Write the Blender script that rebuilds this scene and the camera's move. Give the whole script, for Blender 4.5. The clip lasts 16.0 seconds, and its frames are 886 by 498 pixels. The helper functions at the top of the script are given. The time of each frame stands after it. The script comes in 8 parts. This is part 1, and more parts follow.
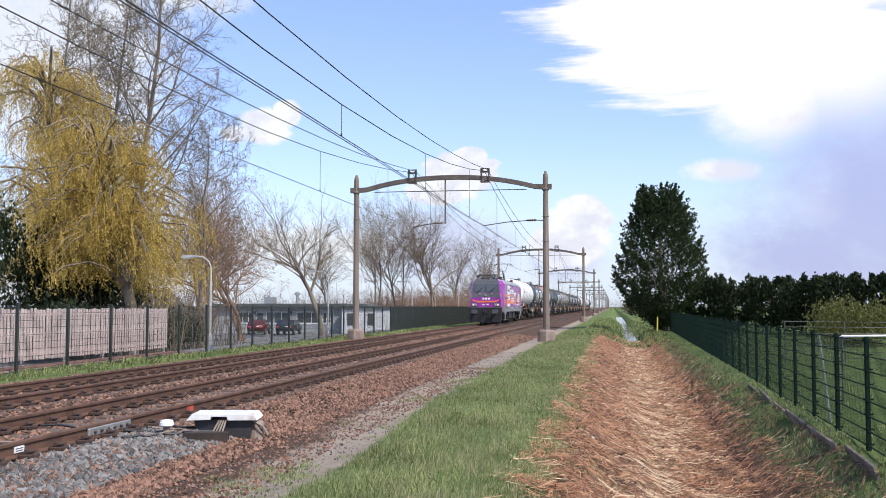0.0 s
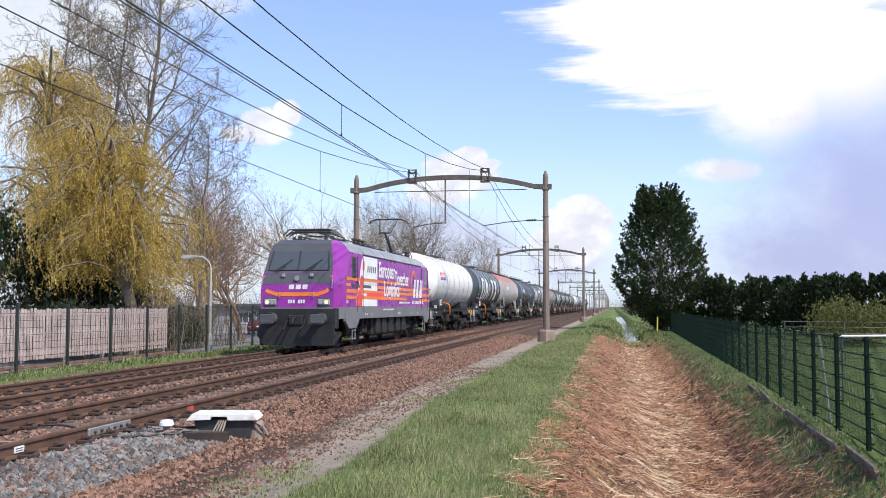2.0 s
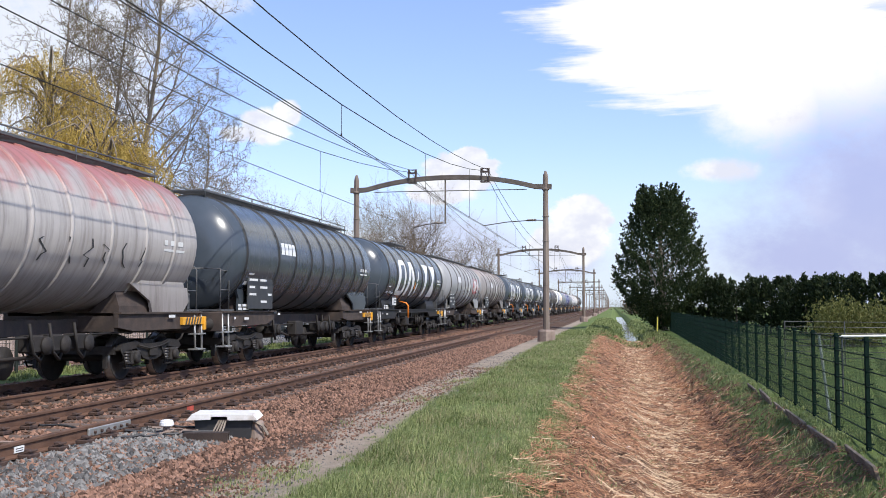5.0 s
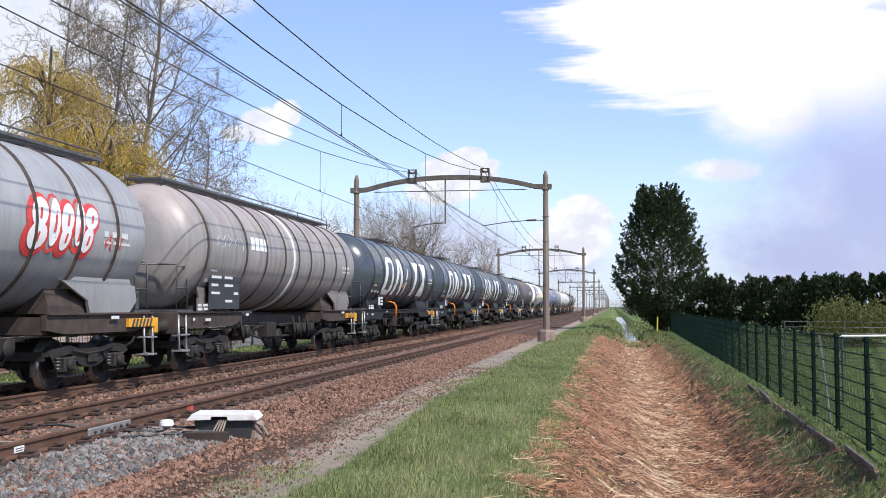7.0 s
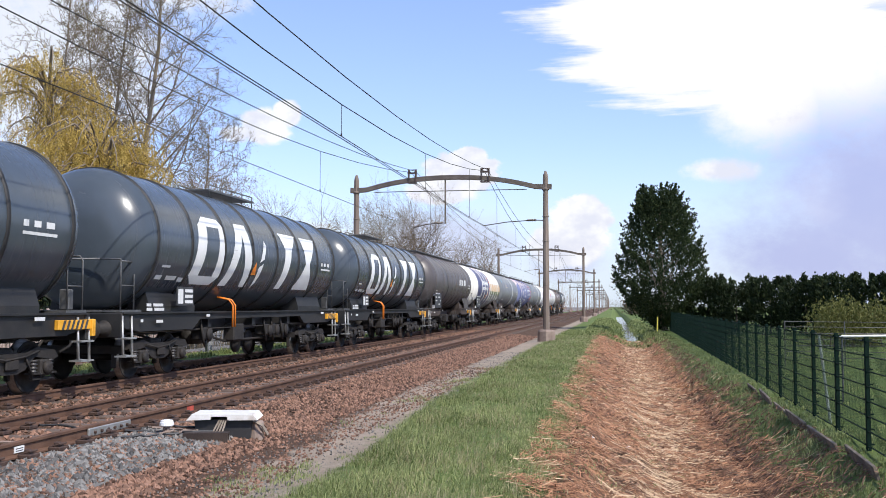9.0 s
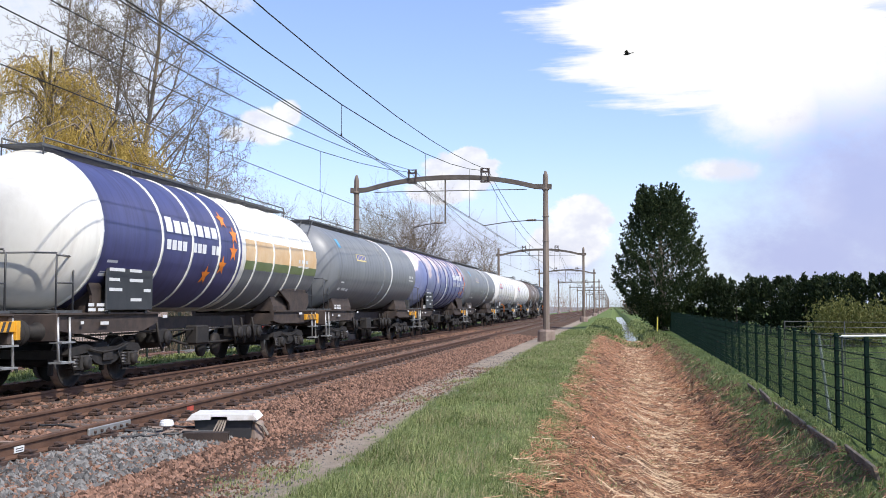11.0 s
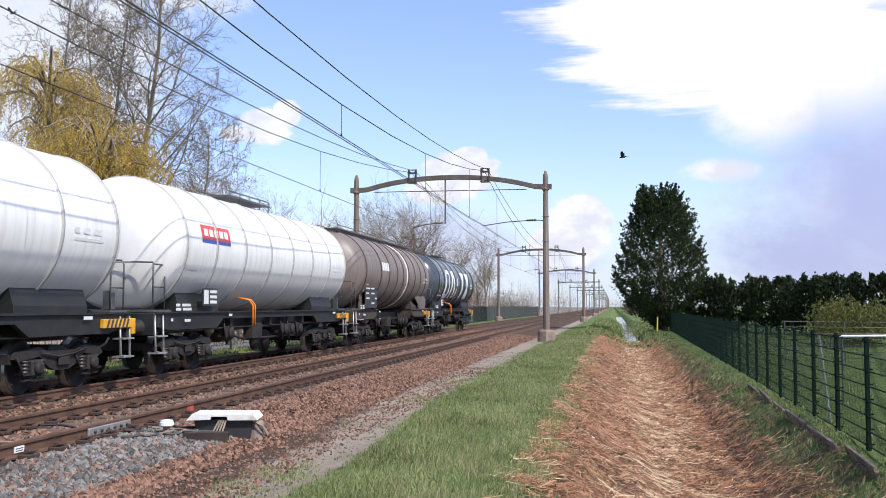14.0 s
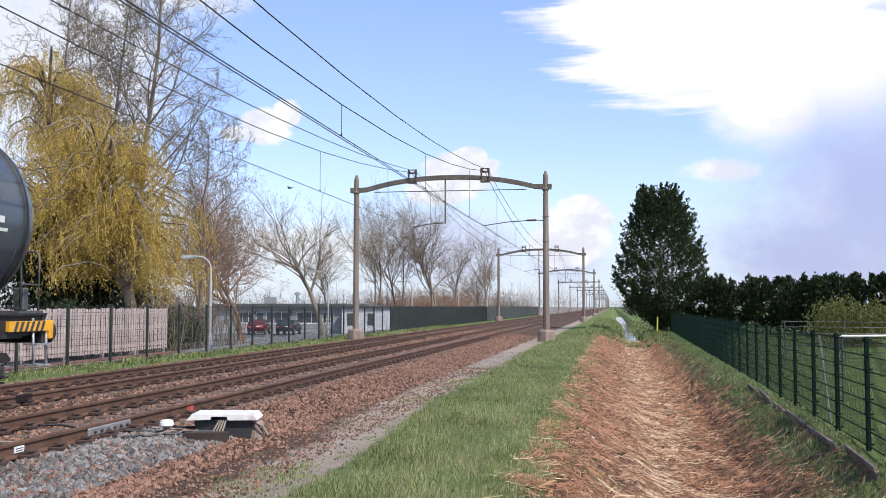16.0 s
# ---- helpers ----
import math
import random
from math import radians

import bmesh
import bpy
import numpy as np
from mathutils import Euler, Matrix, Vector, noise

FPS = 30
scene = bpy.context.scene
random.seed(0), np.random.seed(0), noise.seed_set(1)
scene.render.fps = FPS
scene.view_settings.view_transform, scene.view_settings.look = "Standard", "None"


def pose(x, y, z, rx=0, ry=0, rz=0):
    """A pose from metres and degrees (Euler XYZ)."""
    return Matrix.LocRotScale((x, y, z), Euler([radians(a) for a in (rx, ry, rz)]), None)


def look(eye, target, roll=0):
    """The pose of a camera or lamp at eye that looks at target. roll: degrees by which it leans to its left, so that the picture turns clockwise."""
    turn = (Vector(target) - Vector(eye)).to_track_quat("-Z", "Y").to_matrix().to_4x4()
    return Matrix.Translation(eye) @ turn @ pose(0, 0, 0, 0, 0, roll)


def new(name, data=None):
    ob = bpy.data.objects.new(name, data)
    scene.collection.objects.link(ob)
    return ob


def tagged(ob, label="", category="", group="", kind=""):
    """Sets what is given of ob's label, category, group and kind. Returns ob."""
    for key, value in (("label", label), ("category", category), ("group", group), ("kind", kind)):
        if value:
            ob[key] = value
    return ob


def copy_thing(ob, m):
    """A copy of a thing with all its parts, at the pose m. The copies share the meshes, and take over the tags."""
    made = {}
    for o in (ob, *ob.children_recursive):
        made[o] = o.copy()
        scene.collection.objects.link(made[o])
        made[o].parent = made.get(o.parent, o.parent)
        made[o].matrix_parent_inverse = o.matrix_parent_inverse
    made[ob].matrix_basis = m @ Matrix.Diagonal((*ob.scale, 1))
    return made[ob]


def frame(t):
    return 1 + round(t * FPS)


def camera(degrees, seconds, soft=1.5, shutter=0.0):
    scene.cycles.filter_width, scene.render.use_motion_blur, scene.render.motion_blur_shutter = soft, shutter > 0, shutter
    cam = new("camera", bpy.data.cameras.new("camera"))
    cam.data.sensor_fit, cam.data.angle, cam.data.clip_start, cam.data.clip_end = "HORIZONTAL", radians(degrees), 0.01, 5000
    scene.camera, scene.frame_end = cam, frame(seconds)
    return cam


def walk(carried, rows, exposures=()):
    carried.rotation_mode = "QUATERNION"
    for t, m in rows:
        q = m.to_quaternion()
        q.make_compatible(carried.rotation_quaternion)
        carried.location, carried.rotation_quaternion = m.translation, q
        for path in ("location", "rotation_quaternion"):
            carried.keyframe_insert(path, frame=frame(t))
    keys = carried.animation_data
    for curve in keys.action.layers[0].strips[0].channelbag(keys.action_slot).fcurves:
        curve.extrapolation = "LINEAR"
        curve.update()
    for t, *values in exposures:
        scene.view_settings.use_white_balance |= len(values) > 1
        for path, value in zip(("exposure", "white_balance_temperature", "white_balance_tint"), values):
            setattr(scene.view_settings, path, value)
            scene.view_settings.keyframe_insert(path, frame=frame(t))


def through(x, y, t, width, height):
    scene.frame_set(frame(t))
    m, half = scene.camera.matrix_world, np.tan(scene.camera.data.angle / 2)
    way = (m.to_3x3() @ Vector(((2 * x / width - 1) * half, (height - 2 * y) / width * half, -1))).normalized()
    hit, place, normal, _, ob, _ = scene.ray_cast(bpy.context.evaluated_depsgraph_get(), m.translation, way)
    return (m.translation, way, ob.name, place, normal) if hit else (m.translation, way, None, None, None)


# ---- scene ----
# ---------------------------------------------------------------- camera
EYE = (0.0, 0.0, 1.485)
YAW, PITCH = 9.63, 3.30
cam = camera(47.8, 16.0, 0.9)
cam_pose = pose(*EYE, 90 + PITCH, 0, YAW)
walk(cam, [(0.0, cam_pose), (16.0, cam_pose)])

# ---------------------------------------------------------------- light
SUN_EL, SUN_AZ = 47.0, 128.0          # azimuth clockwise from +y
scene.view_settings.exposure = 0.0
sun_dir = Vector((math.sin(radians(SUN_AZ)) * math.cos(radians(SUN_EL)),
                  math.cos(radians(SUN_AZ)) * math.cos(radians(SUN_EL)),
                  math.sin(radians(SUN_EL))))
sun_data = bpy.data.lights.new("sun", "SUN")
sun_data.energy, sun_data.angle, sun_data.color = 4.8, radians(0.53), (1.0, 0.95, 0.87)
sun = new("sun", sun_data)
sun.matrix_world = look(sun_dir * 300, (0, 0, 0))


class Nodes:
    """Short hand for building a node tree."""

    def __init__(self, tree):
        self.tree = tree

    def add(self, kind, **sockets):
        n = self.tree.nodes.new(kind)
        for k, v in sockets.items():
            self.put(n.inputs[k.replace("_", " ")], v)
        return n

    def put(self, socket, v):
        if isinstance(v, bpy.types.NodeSocket):
            self.tree.links.new(v, socket)
        else:
            socket.default_value = v

    def math(self, op, a, b=0.0, c=0.0, clamp=False):
        n = self.tree.nodes.new("ShaderNodeMath")
        n.operation, n.use_clamp = op, clamp
        for i, v in enumerate((a, b, c)):
            self.put(n.inputs[i], v)
        return n.outputs[0]

    def vmath(self, op, a, b):
        n = self.tree.nodes.new("ShaderNodeVectorMath")
        n.operation = op
        self.put(n.inputs[0], a)
        self.put(n.inputs[1], b)
        return n.outputs["Value"] if op in ("DOT_PRODUCT", "DISTANCE", "LENGTH") else n.outputs[0]

    def noise(self, vec, scale, detail=4.0, rough=0.55, out="Fac"):
        n = self.tree.nodes.new("ShaderNodeTexNoise")
        self.put(n.inputs["Vector"], vec)
        n.inputs["Scale"].default_value = scale
        n.inputs["Detail"].default_value = detail
        n.inputs["Roughness"].default_value = rough
        return n.outputs[out]

    def mix(self, fac, a, b, blend="MIX"):
        n = self.tree.nodes.new("ShaderNodeMix")
        n.data_type, n.blend_type = "RGBA", blend
        self.put(n.inputs[0], fac)
        self.put(n.inputs[6], a)
        self.put(n.inputs[7], b)
        return n.outputs[2]

    def ramp(self, fac, lo, hi):
        n = self.tree.nodes.new("ShaderNodeMapRange")
        n.interpolation_type = "SMOOTHSTEP"
        self.put(n.inputs[0], fac)
        n.inputs[1].default_value, n.inputs[2].default_value = lo, hi
        return n.outputs[0]


def build_world():
    world = bpy.data.worlds.new("sky")
    scene.world = world
    world.use_nodes = True
    t = world.node_tree
    t.nodes.clear()
    n = Nodes(t)
    sky = n.add("ShaderNodeTexSky")
    sky.sky_type, sky.sun_disc = "NISHITA", False
    sky.sun_elevation, sky.sun_rotation = radians(SUN_EL), radians(SUN_AZ)
    sky.air_density, sky.dust_density, sky.ozone_density = 1.0, 0.6, 1.5
    way = n.add("ShaderNodeTexCoord").outputs["Generated"]
    sep = n.add("ShaderNodeSeparateXYZ", Vector=way)
    az = n.math("ARCTAN2", sep.outputs[0], sep.outputs[1])          # 0 along the line, + to its right
    el = n.math("ARCSINE", sep.outputs[2])
    flat = n.add("ShaderNodeCombineXYZ", X=az, Y=n.math("MULTIPLY", el, 1.3), Z=0.0).outputs[0]
    warp = n.noise(flat, 9.0, 6.0, 0.6)
    fine = n.noise(flat, 42.0, 6.0, 0.65)
    big = n.noise(flat, 2.2, 5.0, 0.55)
    comb = n.noise(n.vmath("MULTIPLY", n.vmath("ADD", flat, (0.0, 0.3, 0.0)), (0.35, 2.6, 1.0)), 12.0, 6.0, 0.6)
    billow = n.math("ADD", n.math("MULTIPLY", n.math("SUBTRACT", warp, 0.5), 0.9), n.math("MULTIPLY", n.math("SUBTRACT", fine, 0.5), 1.0))
    wisp = n.math("ADD", n.math("MULTIPLY", n.math("SUBTRACT", comb, 0.5), 1.5), n.math("MULTIPLY", n.math("SUBTRACT", warp, 0.5), 0.5))

    def puff(a, e, wa, we, edge=0.35, ragged=1.0, wob=None):
        """A cloud round azimuth a, elevation e (degrees) with its half widths."""
        da = n.math("DIVIDE", n.math("SUBTRACT", az, radians(a)), radians(wa))
        de = n.math("DIVIDE", n.math("SUBTRACT", el, radians(e)), radians(we))
        r = n.math("SQRT", n.math("ADD", n.math("MULTIPLY", da, da), n.math("MULTIPLY", de, de)))
        r = n.math("SUBTRACT", r, n.math("MULTIPLY", wob or billow, ragged))
        return n.ramp(r, 1.0, 1.0 - edge)

    def union(items):
        out = items[0]
        for i in items[1:]:
            out = n.math("MAXIMUM", out, i)
        return out

    veil = union([puff(6.2, 15.0, 11.2, 4.3, 0.26, 0.85, wisp), puff(8.6, 11.8, 4.6, 4.2, 0.6, 0.5), puff(14.0, 20.0, 16.0, 8.0, 0.6, 0.6, wisp), puff(12.5, 13.0, 7.0, 5.0, 0.8, 0.5)])
    heap = union([puff(-8.5, 7.7, 2.5, 1.35, 0.16, 0.75), puff(-8.0, 8.4, 1.2, 0.9, 0.16, 0.7), puff(-9.6, 6.6, 2.3, 1.0, 0.3, 0.7),
                  puff(-1.7, 5.0, 1.9, 1.5, 0.16, 0.7), puff(-2.4, 3.6, 2.6, 1.6, 0.25, 0.7),
                  puff(-19.9, 10.1, 1.8, 1.2, 0.3, 0.8), puff(-18.6, 10.9, 0.9, 0.9, 0.25, 0.7), puff(-21.4, 9.7, 1.2, 0.7, 0.5, 0.9), puff(6.2, 7.5, 2.6, 0.9, 0.6, 0.8)])
    soft = union([puff(-32.0, 13.0, 9.5, 6.5, 0.6, 0.9), puff(-24.0, 17.5, 5.0, 2.2, 0.9, 1.3), puff(-17.0, 3.4, 6.5, 1.8, 0.7, 1.0)])
    bank = union([puff(15.0, 5.0, 11.0, 8.0, 0.75, 0.5), puff(11.0, 3.0, 8.0, 4.0, 0.8, 0.6)])
    dusk = union([puff(-9.5, 3.4, 5.5, 2.9, 0.7, 0.8), puff(-2.5, 2.6, 3.0, 1.6, 0.7, 0.8)])
    low = n.ramp(n.math("ADD", el, n.math("MULTIPLY", billow, 0.03)), 0.16, 0.0)
    # clouds all round the rest of the sky
    rest = n.ramp(big, 0.55, 0.65)
    away = n.ramp(n.math("ABSOLUTE", n.math("ADD", az, radians(9.0))), radians(32), radians(48))
    high = n.ramp(el, radians(24), radians(36))
    rest = n.math("MULTIPLY", rest, n.math("MAXIMUM", away, high))

    base = n.mix(1.0, sky.outputs[0], (SKY_GAIN * 0.92, SKY_GAIN * 0.90, SKY_GAIN * 1.10, 1), "MULTIPLY")
    base = n.mix(0.18, base, (CLOUD * 0.48, CLOUD * 0.68, CLOUD * 1.0, 1))
    base = n.mix(n.math("MULTIPLY", low, 0.75), base, (CLOUD * 0.74, CLOUD * 0.87, CLOUD * 1.03, 1))
    c = n.mix(n.math("MULTIPLY", dusk, 0.8), base, (CLOUD * 0.70, CLOUD * 0.75, CLOUD * 0.98, 1))
    c = n.mix(n.math("MULTIPLY", soft, 0.85), c, (CLOUD * 0.98, CLOUD * 1.0, CLOUD * 1.05, 1))
    c = n.mix(veil, c, (CLOUD * 1.1, CLOUD * 1.1, CLOUD * 1.1, 1))
    tone = n.mix(n.ramp(n.math("ADD", n.noise(flat, 6.0, 5.0), n.math("MULTIPLY", el, 1.6)), 0.55, 1.08), (CLOUD * 0.50, CLOUD * 0.54, CLOUD * 0.88, 1), (CLOUD * 0.80, CLOUD * 0.82, CLOUD * 1.03, 1))
    c = n.mix(n.math("MULTIPLY", bank, 0.85), c, tone)
    lit = n.mix(n.ramp(n.noise(flat, 20.0, 4.0), 0.38, 0.6), (CLOUD * 0.86, CLOUD * 0.88, CLOUD * 1.0, 1), (CLOUD * 1.1, CLOUD * 1.1, CLOUD * 1.1, 1))
    c = n.mix(n.math("MULTIPLY", heap, 0.95), c, lit)
    c3 = n.mix(n.math("MULTIPLY", rest, 0.85), c, (CLOUD, CLOUD, CLOUD * 1.02, 1))
    bg = n.add("ShaderNodeBackground", Color=c3, Strength=0.1)
    out = n.add("ShaderNodeOutputWorld", Surface=bg.outputs[0])


SKY_GAIN, CLOUD = 2.1, 9.5
build_world()

# ---------------------------------------------------------------- materials


def material(name, c1, c2, rough=0.7, metal=0.0, scale=6.0, fine=60.0, bump=0.15, spread=0.12, space="Object", dirt=None, dirt_amount=0.4, streak=1.0, depth=0.01):
    """Two colours broken up at a coarse and a fine scale, a little different from object to object, with relief and dirt."""
    m = bpy.data.materials.new(name)
    m.use_nodes = True
    t = m.node_tree
    n = Nodes(t)
    b = t.nodes["Principled BSDF"]
    co = n.add("ShaderNodeTexCoord").outputs[space]
    if streak != 1.0:
        co2 = n.vmath("MULTIPLY", co, (1.0, 1.0, 1.0 / streak))
    else:
        co2 = co
    coarse = n.noise(co2, scale, 5.0, 0.6)
    grain = n.noise(co, fine, 3.0, 0.6)
    col = n.mix(n.ramp(coarse, 0.35, 0.65), (*c1, 1), (*c2, 1))
    info = n.add("ShaderNodeObjectInfo").outputs["Random"]
    f = n.math("ADD", 1.0 - spread, n.math("MULTIPLY", n.math("ADD", grain, n.math("MULTIPLY", info, 0.5)), spread * 1.5))
    g = n.add("ShaderNodeCombineXYZ", X=f, Y=f, Z=f).outputs[0]
    col = n.mix(1.0, col, g, "MULTIPLY")
    if dirt:
        mask = n.math("MULTIPLY", n.ramp(n.noise(co2, scale * 0.45, 6.0, 0.65), 0.45, 0.75), dirt_amount)
        col = n.mix(mask, col, (*dirt, 1))
    n.put(b.inputs["Base Color"], col)
    n.put(b.inputs["Roughness"], n.math("ADD", rough - 0.08, n.math("MULTIPLY", coarse, 0.16), clamp=True))
    b.inputs["Metallic"].default_value = metal
    if bump:
        bp = n.add("ShaderNodeBump", Strength=bump, Distance=depth, Height=grain)
        n.put(b.inputs["Normal"], bp.outputs[0])
    return m


def glow_material(name, colour, strength):
    m = bpy.data.materials.new(name)
    m.use_nodes = True
    b = m.node_tree.nodes["Principled BSDF"]
    b.inputs["Base Color"].default_value = (*colour, 1)
    b.inputs["Emission Color"].default_value = (*colour, 1)
    b.inputs["Emission Strength"].default_value = strength
    return m


def glass_material(name, tint=(0.02, 0.025, 0.03)):
    m = bpy.data.materials.new(name)
    m.use_nodes = True
    b = m.node_tree.nodes["Principled BSDF"]
    b.inputs["Base Color"].default_value = (*tint, 1)
    b.inputs["Roughness"].default_value = 0.06
    b.inputs["Specular IOR Level"].default_value = 0.8
    return m


M_RAIL = material("rail_rust", (0.10, 0.052, 0.033), (0.15, 0.08, 0.05), 0.75, 0.2, 3, 40, 0.3)
M_RAILHEAD = material("rail_head_worn", (0.16, 0.12, 0.10), (0.22, 0.19, 0.17), 0.45, 0.7, 2, 50, 0.05)
M_SLEEPER = material("sleeper_dusty", (0.085, 0.058, 0.045), (0.14, 0.10, 0.08), 0.9, 0, 3, 40, 0.5)
M_CLIP = material("clip_rust", (0.05, 0.03, 0.025), (0.09, 0.055, 0.04), 0.8, 0.2, 8, 80, 0.3)
M_PORTAL = material("portal_weathered", (0.17, 0.13, 0.105), (0.25, 0.20, 0.165), 0.85, 0.0, 1.5, 30, 0.4, dirt=(0.08, 0.06, 0.05), streak=6)
M_PORTAL_DARK = material("beam_weathered", (0.10, 0.082, 0.07), (0.15, 0.125, 0.105), 0.8, 0.1, 2, 30, 0.3)
M_FOOT = material("footing_concrete", (0.22, 0.16, 0.13), (0.30, 0.23, 0.19), 0.9, 0, 2, 30, 0.5, dirt=(0.12, 0.09, 0.07))
M_WIRE = material("wire_dark", (0.035, 0.033, 0.03), (0.05, 0.045, 0.04), 0.6, 0.4, 2, 30, 0)
M_INSUL = material("insulator_brown", (0.05, 0.03, 0.025), (0.07, 0.045, 0.03), 0.35, 0, 8, 40, 0)

# ---------------------------------------------------------------- building blocks


def finish(bm, smooth=False):
    bmesh.ops.recalc_face_normals(bm, faces=bm.faces)
    for f in bm.faces:
        f.smooth = smooth
    return bm


def mesh_from(name, bm, mats):
    me = bpy.data.meshes.new(name)
    bm.to_mesh(me)
    bm.free()
    for m in mats if isinstance(mats, (list, tuple)) else [mats]:
        me.materials.append(m)
    return me


def part(name, bm, mats, parent=None, label="", at=None):
    """One bmesh as one mesh object under a thing, or on its own."""
    ob = new(name, mesh_from(name, bm, mats))
    if parent:
        ob.parent = parent
    if at is not None:
        ob.matrix_basis = at
    if label:
        tagged(ob, label)
    return ob


def piece(name, me, parent, at):
    """One more object on a shared mesh."""
    ob = new(name, me)
    ob.parent = parent
    ob.matrix_basis = at
    return ob


def thing(name, label, category, at=None, group="", kind=""):
    ob = new(name)
    ob.empty_display_size = 0.2
    if at is not None:
        ob.matrix_basis = at
    return tagged(ob, label, category, group, kind)


def box(bm, x0, x1, y0, y1, z0, z1, bevel=0.0, mat=0):
    vs = [bm.verts.new(p) for p in ((x0, y0, z0), (x1, y0, z0), (x1, y1, z0), (x0, y1, z0), (x0, y0, z1), (x1, y0, z1), (x1, y1, z1), (x0, y1, z1))]
    fs = [bm.faces.new([vs[i] for i in q]) for q in ((3, 2, 1, 0), (4, 5, 6, 7), (0, 1, 5, 4), (1, 2, 6, 5), (2, 3, 7, 6), (3, 0, 4, 7))]
    for f in fs:
        f.material_index = mat
    if bevel:
        es = list({e for f in fs for e in f.edges})
        r = bmesh.ops.bevel(bm, geom=es, offset=bevel, segments=1, affect="EDGES")
        for f in r["faces"]:
            f.material_index = mat
    return bm


def cbox(bm, c, s, bevel=0.0, mat=0):
    return box(bm, c[0] - s[0] / 2, c[0] + s[0] / 2, c[1] - s[1] / 2, c[1] + s[1] / 2, c[2] - s[2] / 2, c[2] + s[2] / 2, bevel, mat)


def tube(bm, pts, r, sides=6, mat=0, caps=True, smooth=True):
    """A round bar along points; r is one radius or one for each point."""
    pts = [Vector(p) for p in pts]
    rings, ref = [], None
    for i, p in enumerate(pts):
        d = (pts[min(i + 1, len(pts) - 1)] - pts[max(i - 1, 0)]).normalized()
        if ref is None:
            ref = Vector((0, 0, 1)) if abs(d.z) < 0.9 else Vector((1, 0, 0))
        a = d.cross(ref).normalized()
        b = a.cross(d).normalized()
        ref = b
        rr = r[i] if isinstance(r, (list, tuple)) else r
        rings.append([bm.verts.new(p + (a * math.cos(k * math.tau / sides) + b * math.sin(k * math.tau / sides)) * rr) for k in range(sides)])
    for q, w in zip(rings, rings[1:]):
        for k in range(sides):
            f = bm.faces.new((q[k], q[(k + 1) % sides], w[(k + 1) % sides], w[k]))
            f.smooth, f.material_index = smooth, mat
    if caps:
        for ring, rev in ((rings[0], True), (rings[-1], False)):
            f = bm.faces.new(ring[::-1] if rev else ring)
            f.material_index = mat
    return bm


def lathe(bm, profile, axis="Z", at=(0, 0, 0), sides=24, mat=0, smooth=True):
    """Turns (radius, height) pairs round an axis."""
    o = Vector(at)
    rings = []
    for r, h in profile:
        ring = []
        for k in range(sides):
            c, s = math.cos(k * math.tau / sides) * r, math.sin(k * math.tau / sides) * r
            v = {"Z": (c, s, h), "Y": (c, h, s), "X": (h, c, s)}[axis]
            ring.append(bm.verts.new(o + Vector(v)))
        rings.append(ring)
    for q, w in zip(rings, rings[1:]):
        for k in range(sides):
            f = bm.faces.new((q[k], q[(k + 1) % sides], w[(k + 1) % sides], w[k]))
            f.smooth, f.material_index = smooth, mat
    for ring in (rings[0], rings[-1]):
        f = bm.faces.new(ring)
        f.material_index = mat
    return bm


def prism(bm, outline, y0, y1, plane="XZ", mat=0):
    """An outline pushed from y0 to y1 along the axis that its plane leaves."""
    def at(p, h):
        return {"XZ": (p[0], h, p[1]), "YZ": (h, p[0], p[1]), "XY": (p[0], p[1], h)}[plane]
    a = [bm.verts.new(at(p, y0)) for p in outline]
    b = [bm.verts.new(at(p, y1)) for p in outline]
    k = len(a)
    fs = [bm.faces.new(a[::-1]), bm.faces.new(b)] + [bm.faces.new((a[i], a[(i + 1) % k], b[(i + 1) % k], b[i])) for i in range(k)]
    for f in fs:
        f.material_index = mat
    return bm


def cloud_mesh(name, verts, faces, mats, parent=None, label="", indices=None, smooth=False):
    """Many small loose pieces as one mesh."""
    me = bpy.data.meshes.new(name)
    me.from_pydata(verts, [], faces)
    for m in mats if isinstance(mats, (list, tuple)) else [mats]:
        me.materials.append(m)
    if indices is not None:
        me.polygons.foreach_set("material_index", indices)
    if smooth:
        me.polygons.foreach_set("use_smooth", [True] * len(me.polygons))
    me.update()
    ob = new(name, me)
    if parent:
        ob.parent = parent
    if label:
        tagged(ob, label)
    return ob
# ---------------------------------------------------------------- ground
X_LEFT, X_RIGHT = -10.65, -7.25            # centres of the two tracks
HALF_GAUGE = 0.753
FENCE_L = -15.8
DITCH_END = 74.0


def smooth_step(a, b, x):
    t = min(1.0, max(0.0, (x - a) / (b - a)))
    return t * t * (3 - 2 * t)


PROFILE = [(-4000, -1.25), (-60, -1.25), (-26.0, -1.25), (-18.0, -0.42), (-15.0, -0.32), (-13.6, -0.27), (-12.7, -0.215), (-5.75, -0.215), (-5.1, -0.29), (-4.3, -0.345),
           (-3.4, -0.33), (-2.6, -0.25), (-1.2, -0.24), (-0.5, -0.34), (0.15, -0.66), (0.8, -0.95), (1.3, -1.05), (1.9, -1.02), (2.5, -0.78), (3.0, -0.5), (3.5, -0.42), (5.0, -0.42), (9.0, -0.42), (60, -0.42), (4000, -0.42)]


